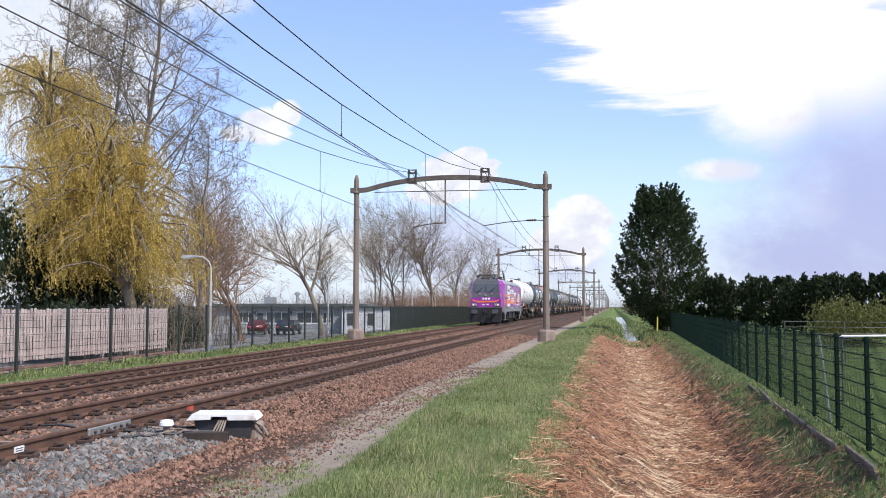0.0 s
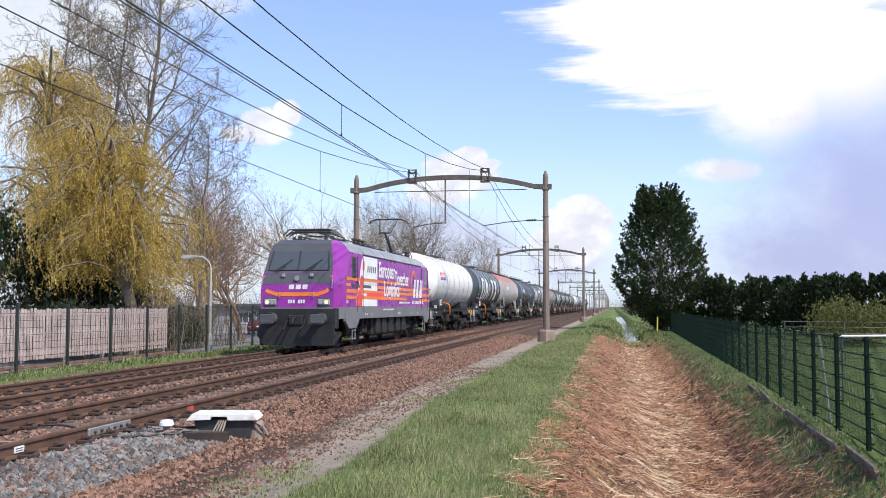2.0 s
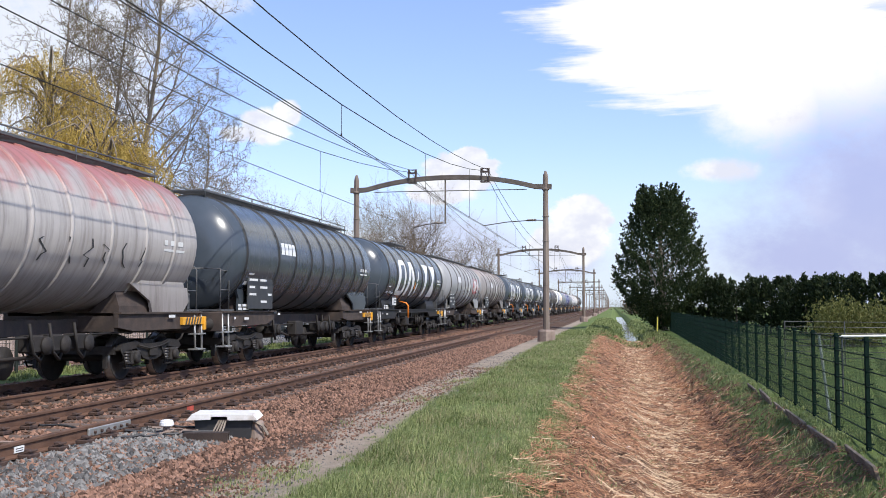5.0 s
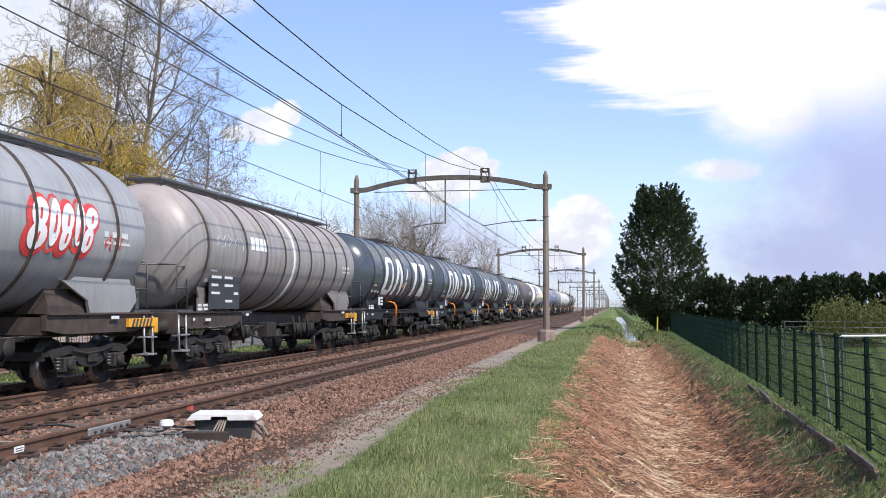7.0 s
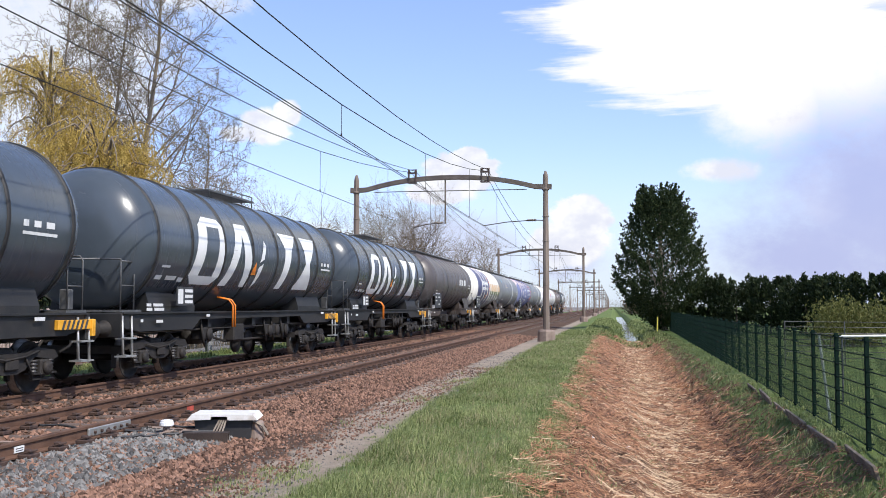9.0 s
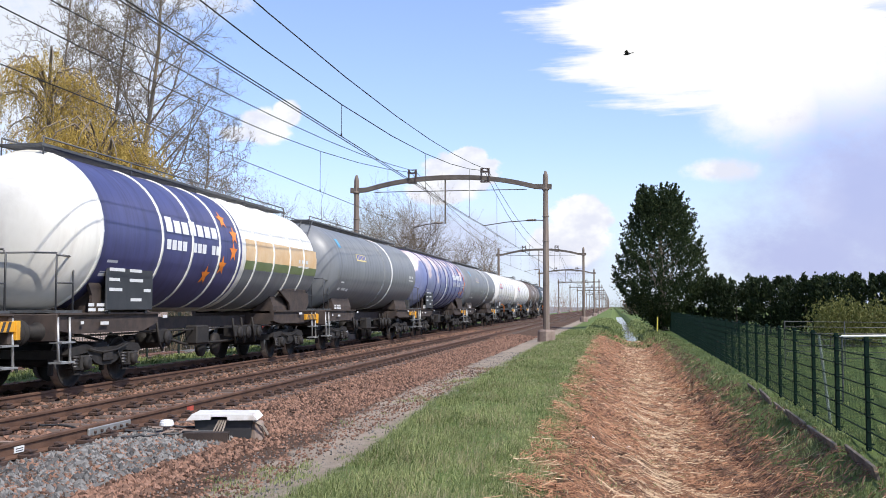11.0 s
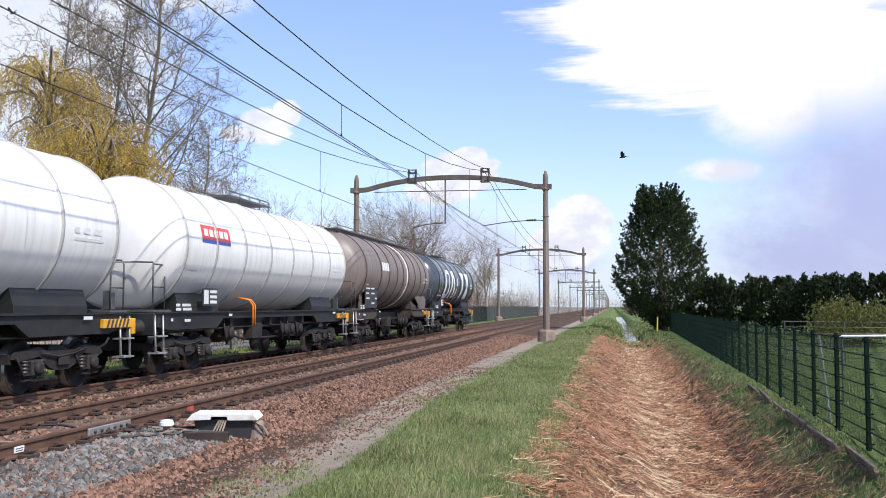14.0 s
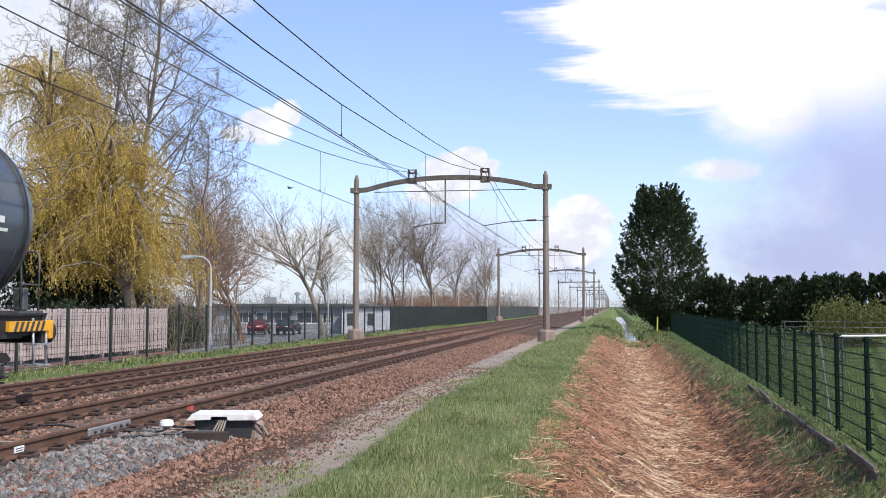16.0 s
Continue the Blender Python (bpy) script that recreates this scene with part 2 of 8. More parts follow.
def ground_z(x, y):
    for (a, za), (b, zb) in zip(PROFILE, PROFILE[1:]):
        if a <= x <= b:
            z = za + (zb - za) * smooth_step(a, b, x)
            break
    if 0.2 < x < 2.7:
        z -= 0.35 * smooth_step(0.2, 1.0, x) * smooth_step(2.7, 1.9, x) * smooth_step(DITCH_END - 4, DITCH_END + 3, y)
    if -3.4 < x < 9 and y < 140:
        k = 0.02 if x < -0.8 else 0.05
        z += k * noise.noise((x * 1.1, y * 0.7, 0)) + 0.6 * k * noise.noise((x * 4, y * 3, 5))
    if -6.0 < x < -3.3:
        z += 0.025 * noise.noise((x * 1.7, y * 1.2, 3))
    return z


def zone_material():
    m = bpy.data.materials.new("ground_zones")
    m.use_nodes = True
    t = m.node_tree
    n = Nodes(t)
    b = t.nodes["Principled BSDF"]
    co = n.add("ShaderNodeTexCoord").outputs["Object"]
    sep = n.add("ShaderNodeSeparateXYZ", Vector=co)
    x, y = sep.outputs[0], sep.outputs[1]
    coarse, mid, fine = n.noise(co, 0.8, 5), n.noise(co, 5.0, 5), n.noise(co, 45.0, 4, 0.7)
    xw = n.math("ADD", x, n.math("MULTIPLY", n.math("SUBTRACT", n.noise(co, 1.6, 6, 0.65), 0.5), 1.1))

    def col(a, c, k=mid, lo=0.35, hi=0.65):
        return n.mix(n.ramp(k, lo, hi), (*a, 1), (*c, 1))
    grass = n.mix(n.ramp(fine, 0.3, 0.7), col((0.085, 0.13, 0.035), (0.14, 0.19, 0.055)), col((0.17, 0.20, 0.08), (0.10, 0.14, 0.04), coarse))
    field = n.mix(n.ramp(fine, 0.3, 0.7), col((0.075, 0.12, 0.03), (0.12, 0.165, 0.045)), col((0.10, 0.14, 0.04), (0.08, 0.11, 0.035), coarse))
    # ballast bed coloured dark to stand for shade in the gaps between stones
    stone = n.mix(n.ramp(fine, 0.35, 0.6), col((0.05, 0.03, 0.02), (0.10, 0.06, 0.042)), col((0.13, 0.08, 0.055), (0.08, 0.052, 0.038)))
    path = n.mix(n.ramp(fine, 0.4, 0.65), col((0.30, 0.245, 0.19), (0.39, 0.325, 0.26)), col((0.22, 0.17, 0.125), (0.34, 0.275, 0.21), coarse))
    # ditch floor: shade between the cut reeds is put into this dark colour
    straw = n.mix(n.ramp(fine, 0.35, 0.65), col((0.055, 0.032, 0.02), (0.12, 0.068, 0.043)), col((0.15, 0.085, 0.052), (0.06, 0.042, 0.028)))
    paving = n.mix(n.ramp(fine, 0.35, 0.65), col((0.20, 0.19, 0.185), (0.26, 0.25, 0.24)), col((0.18, 0.17, 0.165), (0.24, 0.23, 0.22)))
    c = n.mix(n.ramp(xw, -16.6, -16.3), paving, grass)
    c = n.mix(n.ramp(xw, -13.9, -13.5), c, stone)
    xp = n.math("SUBTRACT", xw, n.math("MULTIPLY", n.ramp(y, 21.0, 11.0), 0.5))
    c = n.mix(n.ramp(xp, -4.65, -4.3), c, path)
    c = n.mix(n.ramp(xp, -3.7, -3.3), c, grass)
    reeds = n.math("MULTIPLY", n.math("MULTIPLY", n.ramp(xw, -0.95, -0.55), n.ramp(xw, 2.6, 2.0)), n.ramp(y, DITCH_END + 1, DITCH_END - 2))
    c = n.mix(reeds, c, straw)
    c = n.mix(n.ramp(xw, 3.4, 3.8), c, field)
    n.put(b.inputs["Base Color"], c)
    b.inputs["Roughness"].default_value = 0.95
    b.inputs["Specular IOR Level"].default_value = 0.15
    bp = n.add("ShaderNodeBump", Strength=0.8, Distance=0.03, Height=n.math("ADD", fine, mid))
    n.put(b.inputs["Normal"], bp.outputs[0])
    return m


def build_ground():
    xs = sorted({p[0] for p in PROFILE} | {round(-6 + 0.15 * i, 3) for i in range(75)} | {-2000, -600, -200, -100, -30, -20, 12, 20, 100, 200, 600, 2000})
    ys = [-4000, -800, -200, -60, -20, -5] + [round(0.25 * i * (1 + i / 130), 3) for i in range(1, 220)]
    ys += [ys[-1] + k for k in (8, 18, 40, 80, 160, 320, 800, 2000, 4000)]
    verts = [(x, y, ground_z(x, y)) for y in ys for x in xs]
    w = len(xs)
    faces = [(j * w + i, j * w + i + 1, (j + 1) * w + i + 1, (j + 1) * w + i) for j in range(len(ys) - 1) for i in range(w - 1)]
    g = cloud_mesh("ground", verts, faces, zone_material(), smooth=True)
    tagged(g, "ballast, trodden path, grass bank and reed-filled ditch", "ground", kind="structure")
    m = bpy.data.materials.new("ditch_water")
    m.use_nodes = True
    b = m.node_tree.nodes["Principled BSDF"]
    b.inputs["Base Color"].default_value = (0.03, 0.035, 0.035, 1)
    b.inputs["Roughness"].default_value = 0.08
    bm = bmesh.new()
    box(bm, 0.3, 2.6, DITCH_END - 1, 260, -1.45, -1.19)
    tagged(part("water", finish(bm), m), "still grey water in the drainage ditch", "water", kind="structure")


build_ground()

# ---------------------------------------------------------------- tracks
RAIL_OUT = [(-0.07, -0.172), (0.07, -0.172), (0.07, -0.155), (0.012, -0.135), (0.012, -0.045), (0.036, -0.035), (0.036, -0.006), (0.028, 0.0), (-0.028, 0.0), (-0.036, -0.006), (-0.036, -0.035), (-0.012, -0.045), (-0.012, -0.135), (-0.07, -0.155)]


def build_track(name, xc, label):
    tr = thing(name, label, "railway track", pose(xc, 0, 0), kind="structure")
    for s in (-1, 1):
        bm = bmesh.new()
        prism(bm, [(s * HALF_GAUGE + p[0], p[1]) for p in RAIL_OUT], -60, 1500, mat=0)
        bm.normal_update()
        for f in bm.faces:
            if f.normal.z > 0.6 and f.calc_center_median().z > -0.01:
                f.material_index = 1
        part("rail", finish(bm), [M_RAIL, M_RAILHEAD], tr)
    bm = bmesh.new()
    box(bm, -1.25, 1.25, -0.125, 0.125, -0.36, -0.178, 0.02)
    sl = mesh_from("sleeper", finish(bm), M_SLEEPER)
    bm = bmesh.new()
    for s in (-1, 1):
        cbox(bm, (s * 0.14, 0, -0.155), (0.16, 0.20, 0.05), 0.01)
        cbox(bm, (s * 0.13, 0, -0.115), (0.07, 0.07, 0.07), 0.012)
        tube(bm, [(s * 0.06, -0.06, -0.14), (s * 0.19, -0.07, -0.10), (s * 0.19, 0.07, -0.10), (s * 0.06, 0.06, -0.14)], 0.014, 5)
    clip = mesh_from("rail_fastening", finish(bm), M_CLIP)
    rng = random.Random(int(-xc * 10))
    for i in range(140):
        y = 6 + 0.6 * i
        piece("sleeper", sl, tr, pose(rng.uniform(-0.02, 0.02), y + rng.uniform(-0.02, 0.02), rng.uniform(-0.012, 0.006), 0, 0, rng.uniform(-0.6, 0.6)))
        if y < 52:
            for s in (-1, 1):
                piece("rail_fastening", clip, tr, pose(s * HALF_GAUGE, y, 0))
    bm = bmesh.new()
    for i in range(160):
        y = 6 + 0.6 * (140 + i)
        box(bm, -1.25, 1.25, y - 0.125, y + 0.125, -0.36, -0.18)
        for s in (-1, 1):
            for k in (-1, 1):
                cbox(bm, (s * HALF_GAUGE + k * 0.11, y, -0.15), (0.1, 0.14, 0.06))
    tagged(part("far_sleepers", finish(bm), M_SLEEPER, tr), "distant sleepers between the rails", kind="stuff")


build_track("track_far", X_LEFT, "rusty running rails on ballasted sleepers, trains pass here")
build_track("track_near", X_RIGHT, "rusty empty rails on ballasted sleepers beside the path")

# ---------------------------------------------------------------- overhead line
PORTAL_Y, PORTAL_STEP = 52.6, 68.7
PX_L, PX_R = -13.7, -3.44
BEAM_MID = (PX_L + PX_R) / 2


def column(bm, x, z0, z1):
    prof = [(0.17, z0), (0.165, 2.0), (0.15, 5.0), (0.135, z1 - 1.05), (0.19, z1 - 1.0), (0.19, z1 - 0.93), (0.14, z1 - 0.9), (0.14, z1 - 0.35), (0.12, z1 - 0.2), (0.05, z1)]
    lathe(bm, prof, "Z", (x, 0, 0), 8, smooth=False)


def build_portal(flat=False):
    top = 8.64
    p = thing("catenary_portal", "weathered concrete-and-steel catenary portal spanning both tracks", "catenary portal", group="catenary portals along the line")
    for x in (PX_L, PX_R):
        bm = bmesh.new()
        column(bm, x, -0.1, top)
        for z in (2.6, 2.72, 4.9, 6.2):
            lathe(bm, [(0.168, z), (0.178, z + 0.01), (0.178, z + 0.05), (0.168, z + 0.06)], "Z", (x, 0, 0), 8, smooth=False)
        part("column", finish(bm), M_PORTAL, p)
        bm = bmesh.new()
        lathe(bm, [(0.48, -0.6), (0.46, 0.18), (0.40, 0.27), (0.2, 0.29)], "Z", (x, 0, 0), 8, smooth=False)
        part("footing", finish(bm), M_FOOT, p)
    # arched beam with square ends
    bm = bmesh.new()
    zb = top - 0.98
    n = 24
    lo, hi = [], []
    for i in range(n + 1):
        u = i / n
        x = PX_L - 0.32 + (PX_R - PX_L + 0.64) * u
        s = (u - 0.5) * 2
        rise = (0.0 if flat else 0.62) * max(0.0, 1 - (abs(s) / 0.86) ** 2.2)
        lo.append((x, zb + rise))
        hi.append((x, zb + rise + (0.24 if abs(s) < 0.86 else 0.27)))
    prism(bm, lo + hi[::-1], -0.11, 0.11)
    part("beam", finish(bm), M_PORTAL_DARK, p)
    bm = bmesh.new()
    tube(bm, [(PX_L + 1.0, 0, zb + 0.02), (PX_R - 1.0, 0, zb + 0.02)], 0.022, 5)
    part("tie_rod", finish(bm), M_WIRE, p)
    for xc in (X_LEFT + 0.05, X_RIGHT + 0.6):
        s = (xc + 0.1 - BEAM_MID) / (PX_R - PX_L + 0.64) * 2
        zz = zb + (0 if flat else 0.62) * max(0.0, 1 - (abs(s) / 0.86) ** 2.2) + 0.24
        bm = bmesh.new()
        for dx in (-0.2, 0.2):
            cbox(bm, (xc + dx, 0, zz + 0.0), (0.06, 0.3, 0.62))
        cbox(bm, (xc, 0, zz + 0.24), (0.5, 0.3, 0.06))
        cbox(bm, (xc, 0, zz - 0.3), (0.5, 0.3, 0.05))
        for dx in (-0.18, 0.18):
            lathe(bm, [(0.05, zz + 0.27), (0.08, zz + 0.3), (0.05, zz + 0.34), (0.08, zz + 0.37), (0.04, zz + 0.42)], "Z", (xc + dx, 0, 0), 8)
        tube(bm, [(xc - 0.25, 0, zz + 0.42), (xc + 0.25, 0, zz + 0.42)], 0.025, 6)
        part("messenger_saddle", finish(bm), M_INSUL, p)
    # drop post between the tracks and the two registration arms
    bm = bmesh.new()
    xd = X_LEFT + 1.85
    tube(bm, [(xd, 0, zb + 0.7), (xd, 0, zb - 1.75)], 0.045, 6)
    part("drop_post", finish(bm), M_PORTAL_DARK, p)
    for x0, z0, x1, z1 in ((xd, 5.95, X_LEFT + 0.1, 5.72), (PX_R - 0.1, 6.02, X_RIGHT + 0.5, 5.78)):
        bm = bmesh.new()
        xi = x0 + (x1 - x0) * 0.18
        tube(bm, [(x0, 0, z0), (xi, 0, z0 + 0.02), (x0 + (x1 - x0) * 0.6, 0, z0 - 0.06), (x1, 0, z1)], 0.025, 5)
        lathe(bm, [(0.03, -0.3), (0.07, -0.24), (0.04, -0.18), (0.07, -0.12), (0.04, -0.06), (0.07, 0.0), (0.04, 0.06), (0.07, 0.12), (0.03, 0.18)], "X", (xi, 0, z0 + 0.02), 8)
        part("registration_arm", finish(bm), M_INSUL, p)
    return p


portal = build_portal()
portal.matrix_basis = pose(0, PORTAL_Y, 0)
copy_thing(portal, pose(0, PORTAL_Y - PORTAL_STEP, 0))
for i in range(1, 3):
    copy_thing(portal, pose(0, PORTAL_Y + PORTAL_STEP * i, 0))
portal_flat = build_portal(True)
portal_flat.matrix_basis = pose(0, PORTAL_Y + PORTAL_STEP * 3, 0)
tagged(portal_flat, "distant catenary portal with a straight beam")
for i in range(4, 13):
    copy_thing(portal_flat, pose(0, PORTAL_Y + PORTAL_STEP * i, 0))


def build_catenary(xc, zig, z_contact, z_mess, sag, shift=0.0, twin=0.0, feeder=1.4):
    w = thing("catenary_wire", "dark contact and messenger wires with droppers above the rails", "overhead wire", group="overhead wires")
    cpts, mpts, fpts = [], [], []
    for s in range(-1, 10):
        ya = PORTAL_Y + PORTAL_STEP * s
        za, zb = zig * (1 if s % 2 else -1), zig * (-1 if s % 2 else 1)
        for i in range(12):
            u = i / 12
            y = ya + PORTAL_STEP * u
            x = xc + za + (zb - za) * u + shift
            zm = z_mess - sag * 4 * u * (1 - u)
            zc = z_contact + (0.02 if i in (0, 12) else -0.03)
            xm = x
            cpts.append((x, y, zc))
            mpts.append((xm, y, zm))
            fpts.append((xc + shift + 0.12, y, z_mess + 0.05 - feeder * 4 * u * (1 - u)))
            if i % 2 == 1 and s < 5:
                bm = bmesh.new()
                tube(bm, [(x, y, zc), (xm, y, zm)], 0.008, 4)
                cbox(bm, (x, y, zc + 0.04), (0.03, 0.05, 0.08))
                part("dropper", finish(bm), M_WIRE, w)
    for name, pts, r in (("contact_wire", cpts, 0.012), ("messenger_wire", mpts, 0.014), ("feeder_wire", fpts, 0.014)):
        bm = bmesh.new()
        tube(bm, pts, r, 5)
        part(name, finish(bm), M_WIRE, w)
    if twin:
        bm = bmesh.new()
        tube(bm, [(x - twin, y, z + 0.02) for x, y, z in cpts], 0.011, 5)
        part("contact_wire", finish(bm), M_WIRE, w)


build_catenary(X_LEFT, 0.12, 5.76, 8.72, 2.0, 0.1, 0.0, 1.5)
build_catenary(X_RIGHT, 0.06, 5.76, 8.72, 2.25, 0.62, 0.12, 1.62)
# ---------------------------------------------------------------- train: materials
SPEED, FRONT0 = 25.75, 83.5            # metres a second; where the front buffers stand at the start
L_LOC, L_WAG = 18.9, 16.3
TRAIN = []
SLACK = (0, 0, 0, 0.05, 0.15, 0.1, 0.15, 0.15, 0.15, 0.2, 0.3, 0.4, 0.5, 0.45, 0.35, 0.2, 0.05, -0.05, -0.2, -0.3)    # play in the couplings
M_BOGIE = material("bogie_grime", (0.018, 0.016, 0.015), (0.032, 0.028, 0.025), 0.75, 0.2, 6, 50, 0.4, dirt=(0.06, 0.043, 0.033))
M_FRAME = material("underframe_black", (0.014, 0.014, 0.015), (0.022, 0.022, 0.022), 0.6, 0.1, 4, 40, 0.2, dirt=(0.05, 0.04, 0.033), dirt_amount=0.45)
M_FRAME_OLD = material("underframe_rusty", (0.045, 0.034, 0.03), (0.075, 0.055, 0.045), 0.8, 0.1, 4, 40, 0.3, dirt=(0.11, 0.075, 0.055))
M_TREAD = material("wheel_tread", (0.25, 0.23, 0.21), (0.35, 0.33, 0.31), 0.35, 0.9, 8, 40, 0)
M_SPRING = material("spring_dark", (0.06, 0.055, 0.055), (0.09, 0.085, 0.08), 0.5, 0.5, 8, 60, 0.1)
M_YELLOW = material("hazard_yellow", (0.65, 0.30, 0.02), (0.75, 0.38, 0.03), 0.5, 0, 6, 60, 0.1, dirt=(0.2, 0.12, 0.05))
M_ORANGE = material("paint_orange", (0.75, 0.20, 0.02), (0.85, 0.25, 0.03), 0.4, 0, 3, 60, 0.05)
M_STEEL = material("galvanised_steel", (0.35, 0.35, 0.34), (0.45, 0.45, 0.44), 0.45, 0.6, 5, 50, 0.1)
M_DARKSTEEL = material("walkway_steel", (0.10, 0.10, 0.10), (0.15, 0.15, 0.15), 0.55, 0.5, 5, 50, 0.1)
M_WHITE = material("paint_white", (0.80, 0.80, 0.79), (0.74, 0.74, 0.73), 0.4, 0, 2, 60, 0.03)
M_OFFWHITE = material("lettering_white", (0.62, 0.62, 0.60), (0.70, 0.70, 0.69), 0.5, 0, 6, 60, 0.05)
M_RED = material("paint_red", (0.62, 0.05, 0.05), (0.70, 0.07, 0.06), 0.4, 0, 3, 60, 0.05)
M_BLUE = material("paint_blue", (0.03, 0.05, 0.28), (0.04, 0.07, 0.35), 0.4, 0, 3, 60, 0.05)
M_PLACARD = material("placard_black", (0.03, 0.032, 0.035), (0.045, 0.047, 0.05), 0.6, 0, 3, 60, 0.1)


def tank_paint(name, c1, c2, dirt, amount, rough=0.38, top=None, peel=(3.3, 4.1, 2.6)):
    """Tank paint with run-down streaks, road film towards the belly and, on some, a crown in another colour."""
    m = bpy.data.materials.new(name)
    m.use_nodes = True
    t = m.node_tree
    n = Nodes(t)
    b = t.nodes["Principled BSDF"]
    co = n.add("ShaderNodeTexCoord").outputs["Object"]
    sep = n.add("ShaderNodeSeparateXYZ", Vector=co)
    st = n.vmath("MULTIPLY", co, (0.5, 3.0, 0.22))
    streak = n.noise(st, 1.6, 6, 0.65)
    blot = n.noise(co, 0.9, 6, 0.62)
    grain = n.noise(co, 40, 3, 0.6)
    col = n.mix(n.ramp(blot, 0.35, 0.68), (*c1, 1), (*c2, 1))
    if top:
        k = n.ramp(n.math("ADD", sep.outputs[2], n.math("MULTIPLY", n.math("SUBTRACT", blot, 0.5), peel[2])), peel[0], peel[1])
        col = n.mix(n.math("MULTIPLY", k, 0.85), col, (*top, 1))
    film = n.math("ADD", n.math("MULTIPLY", n.ramp(streak, 0.42, 0.72), amount),
                  n.math("MULTIPLY", n.ramp(n.math("ADD", sep.outputs[2], n.math("MULTIPLY", n.math("SUBTRACT", streak, 0.5), 1.2)), 2.5, 1.3), amount * 0.9), clamp=True)
    col = n.mix(film, col, (*dirt, 1))
    n.put(b.inputs["Base Color"], col)
    n.put(b.inputs["Roughness"], n.math("ADD", rough, n.math("MULTIPLY", film, 0.3), clamp=True))
    bp = n.add("ShaderNodeBump", Strength=0.08, Distance=0.01, Height=n.math("ADD", grain, n.math("MULTIPLY", blot, 2.0)))
    n.put(b.inputs["Normal"], bp.outputs[0])
    return m


M_RING_GREY = material("ring_weathered", (0.36, 0.35, 0.34), (0.46, 0.45, 0.43), 0.6, 0, 3, 40, 0.1, dirt=(0.25, 0.20, 0.16))
T_SLATE = tank_paint("tank_slate", (0.058, 0.072, 0.088), (0.07, 0.085, 0.102), (0.05, 0.045, 0.04), 0.2, 0.24)
T_WHITE = tank_paint("tank_white", (0.76, 0.75, 0.73), (0.82, 0.815, 0.80), (0.34, 0.28, 0.22), 0.26, 0.35)
T_GREY = tank_paint("tank_grey", (0.31, 0.315, 0.32), (0.38, 0.385, 0.39), (0.15, 0.135, 0.12), 0.4, 0.4)
T_GRIME = tank_paint("tank_grimy_grey", (0.27, 0.255, 0.245), (0.34, 0.315, 0.30), (0.11, 0.09, 0.075), 0.55, 0.42, (0.40, 0.34, 0.31))
T_ROSE = tank_paint("tank_faded_red", (0.38, 0.35, 0.33), (0.46, 0.43, 0.41), (0.12, 0.10, 0.09), 0.6, 0.45, (0.36, 0.10, 0.085))
T_BROWN = tank_paint("tank_brown", (0.19, 0.15, 0.13), (0.23, 0.19, 0.17), (0.07, 0.055, 0.05), 0.5, 0.45)
T_UMBER = tank_paint("tank_umber", (0.085, 0.075, 0.075), (0.12, 0.105, 0.10), (0.05, 0.042, 0.04), 0.5, 0.4)
T_MILLET = tank_paint("tank_blue_grey", (0.19, 0.20, 0.21), (0.22, 0.23, 0.24), (0.07, 0.068, 0.065), 0.3, 0.42)
T_BLUE = tank_paint("tank_faded_blue", (0.17, 0.20, 0.36), (0.28, 0.30, 0.45), (0.13, 0.125, 0.13), 0.4, 0.4, (0.74, 0.60, 0.56), (3.45, 3.75, 5.5))
T_NAVY = tank_paint("tank_navy", (0.05, 0.055, 0.16), (0.07, 0.075, 0.20), (0.06, 0.055, 0.06), 0.35, 0.4)
T_CREAM = tank_paint("tank_cream", (0.78, 0.76, 0.69), (0.83, 0.81, 0.75), (0.30, 0.25, 0.20), 0.3, 0.4)

# ---------------------------------------------------------------- train: shared pieces
TANK_R, TANK_Z = 1.49, 2.87
KIT = {}


def kit(name, make, mats):
    """Mesh data that many wagons share."""
    if name not in KIT:
        bm = bmesh.new()
        make(bm)
        KIT[name] = mesh_from(name, finish_keep(bm), mats)
    return KIT[name]


def finish_keep(bm):
    bmesh.ops.recalc_face_normals(bm, faces=bm.faces)
    return bm


def on_tank(y, a, lift=0.006, r=TANK_R):
    """A place on the tank's skin: y along it, a degrees above its middle, on the side that faces +x."""
    return Vector((math.cos(radians(a)) * (r + lift), y, TANK_Z + math.sin(radians(a)) * (r + lift)))


def wrap(bm, corners, mat=0, lift=0.006, steps=6):
    """A four-cornered patch (y, angle) of paint that follows the tank's skin."""
    c = [Vector(p) for p in corners]
    grid = []
    for i in range(steps + 1):
        u = i / steps
        lo, hi = c[0].lerp(c[3], u), c[1].lerp(c[2], u)
        grid.append([bm.verts.new(on_tank(*lo.lerp(hi, k / 2), lift)) for k in range(3)])
    for g, h in zip(grid, grid[1:]):
        for k in range(2):
            f = bm.faces.new((g[k], g[k + 1], h[k + 1], h[k]))
            f.smooth, f.material_index = True, mat


def quad(y0, y1, a0, a1, slant=0.0):
    return [(y0, a0), (y1, a0), (y1 + slant, a1), (y0 + slant, a1)]


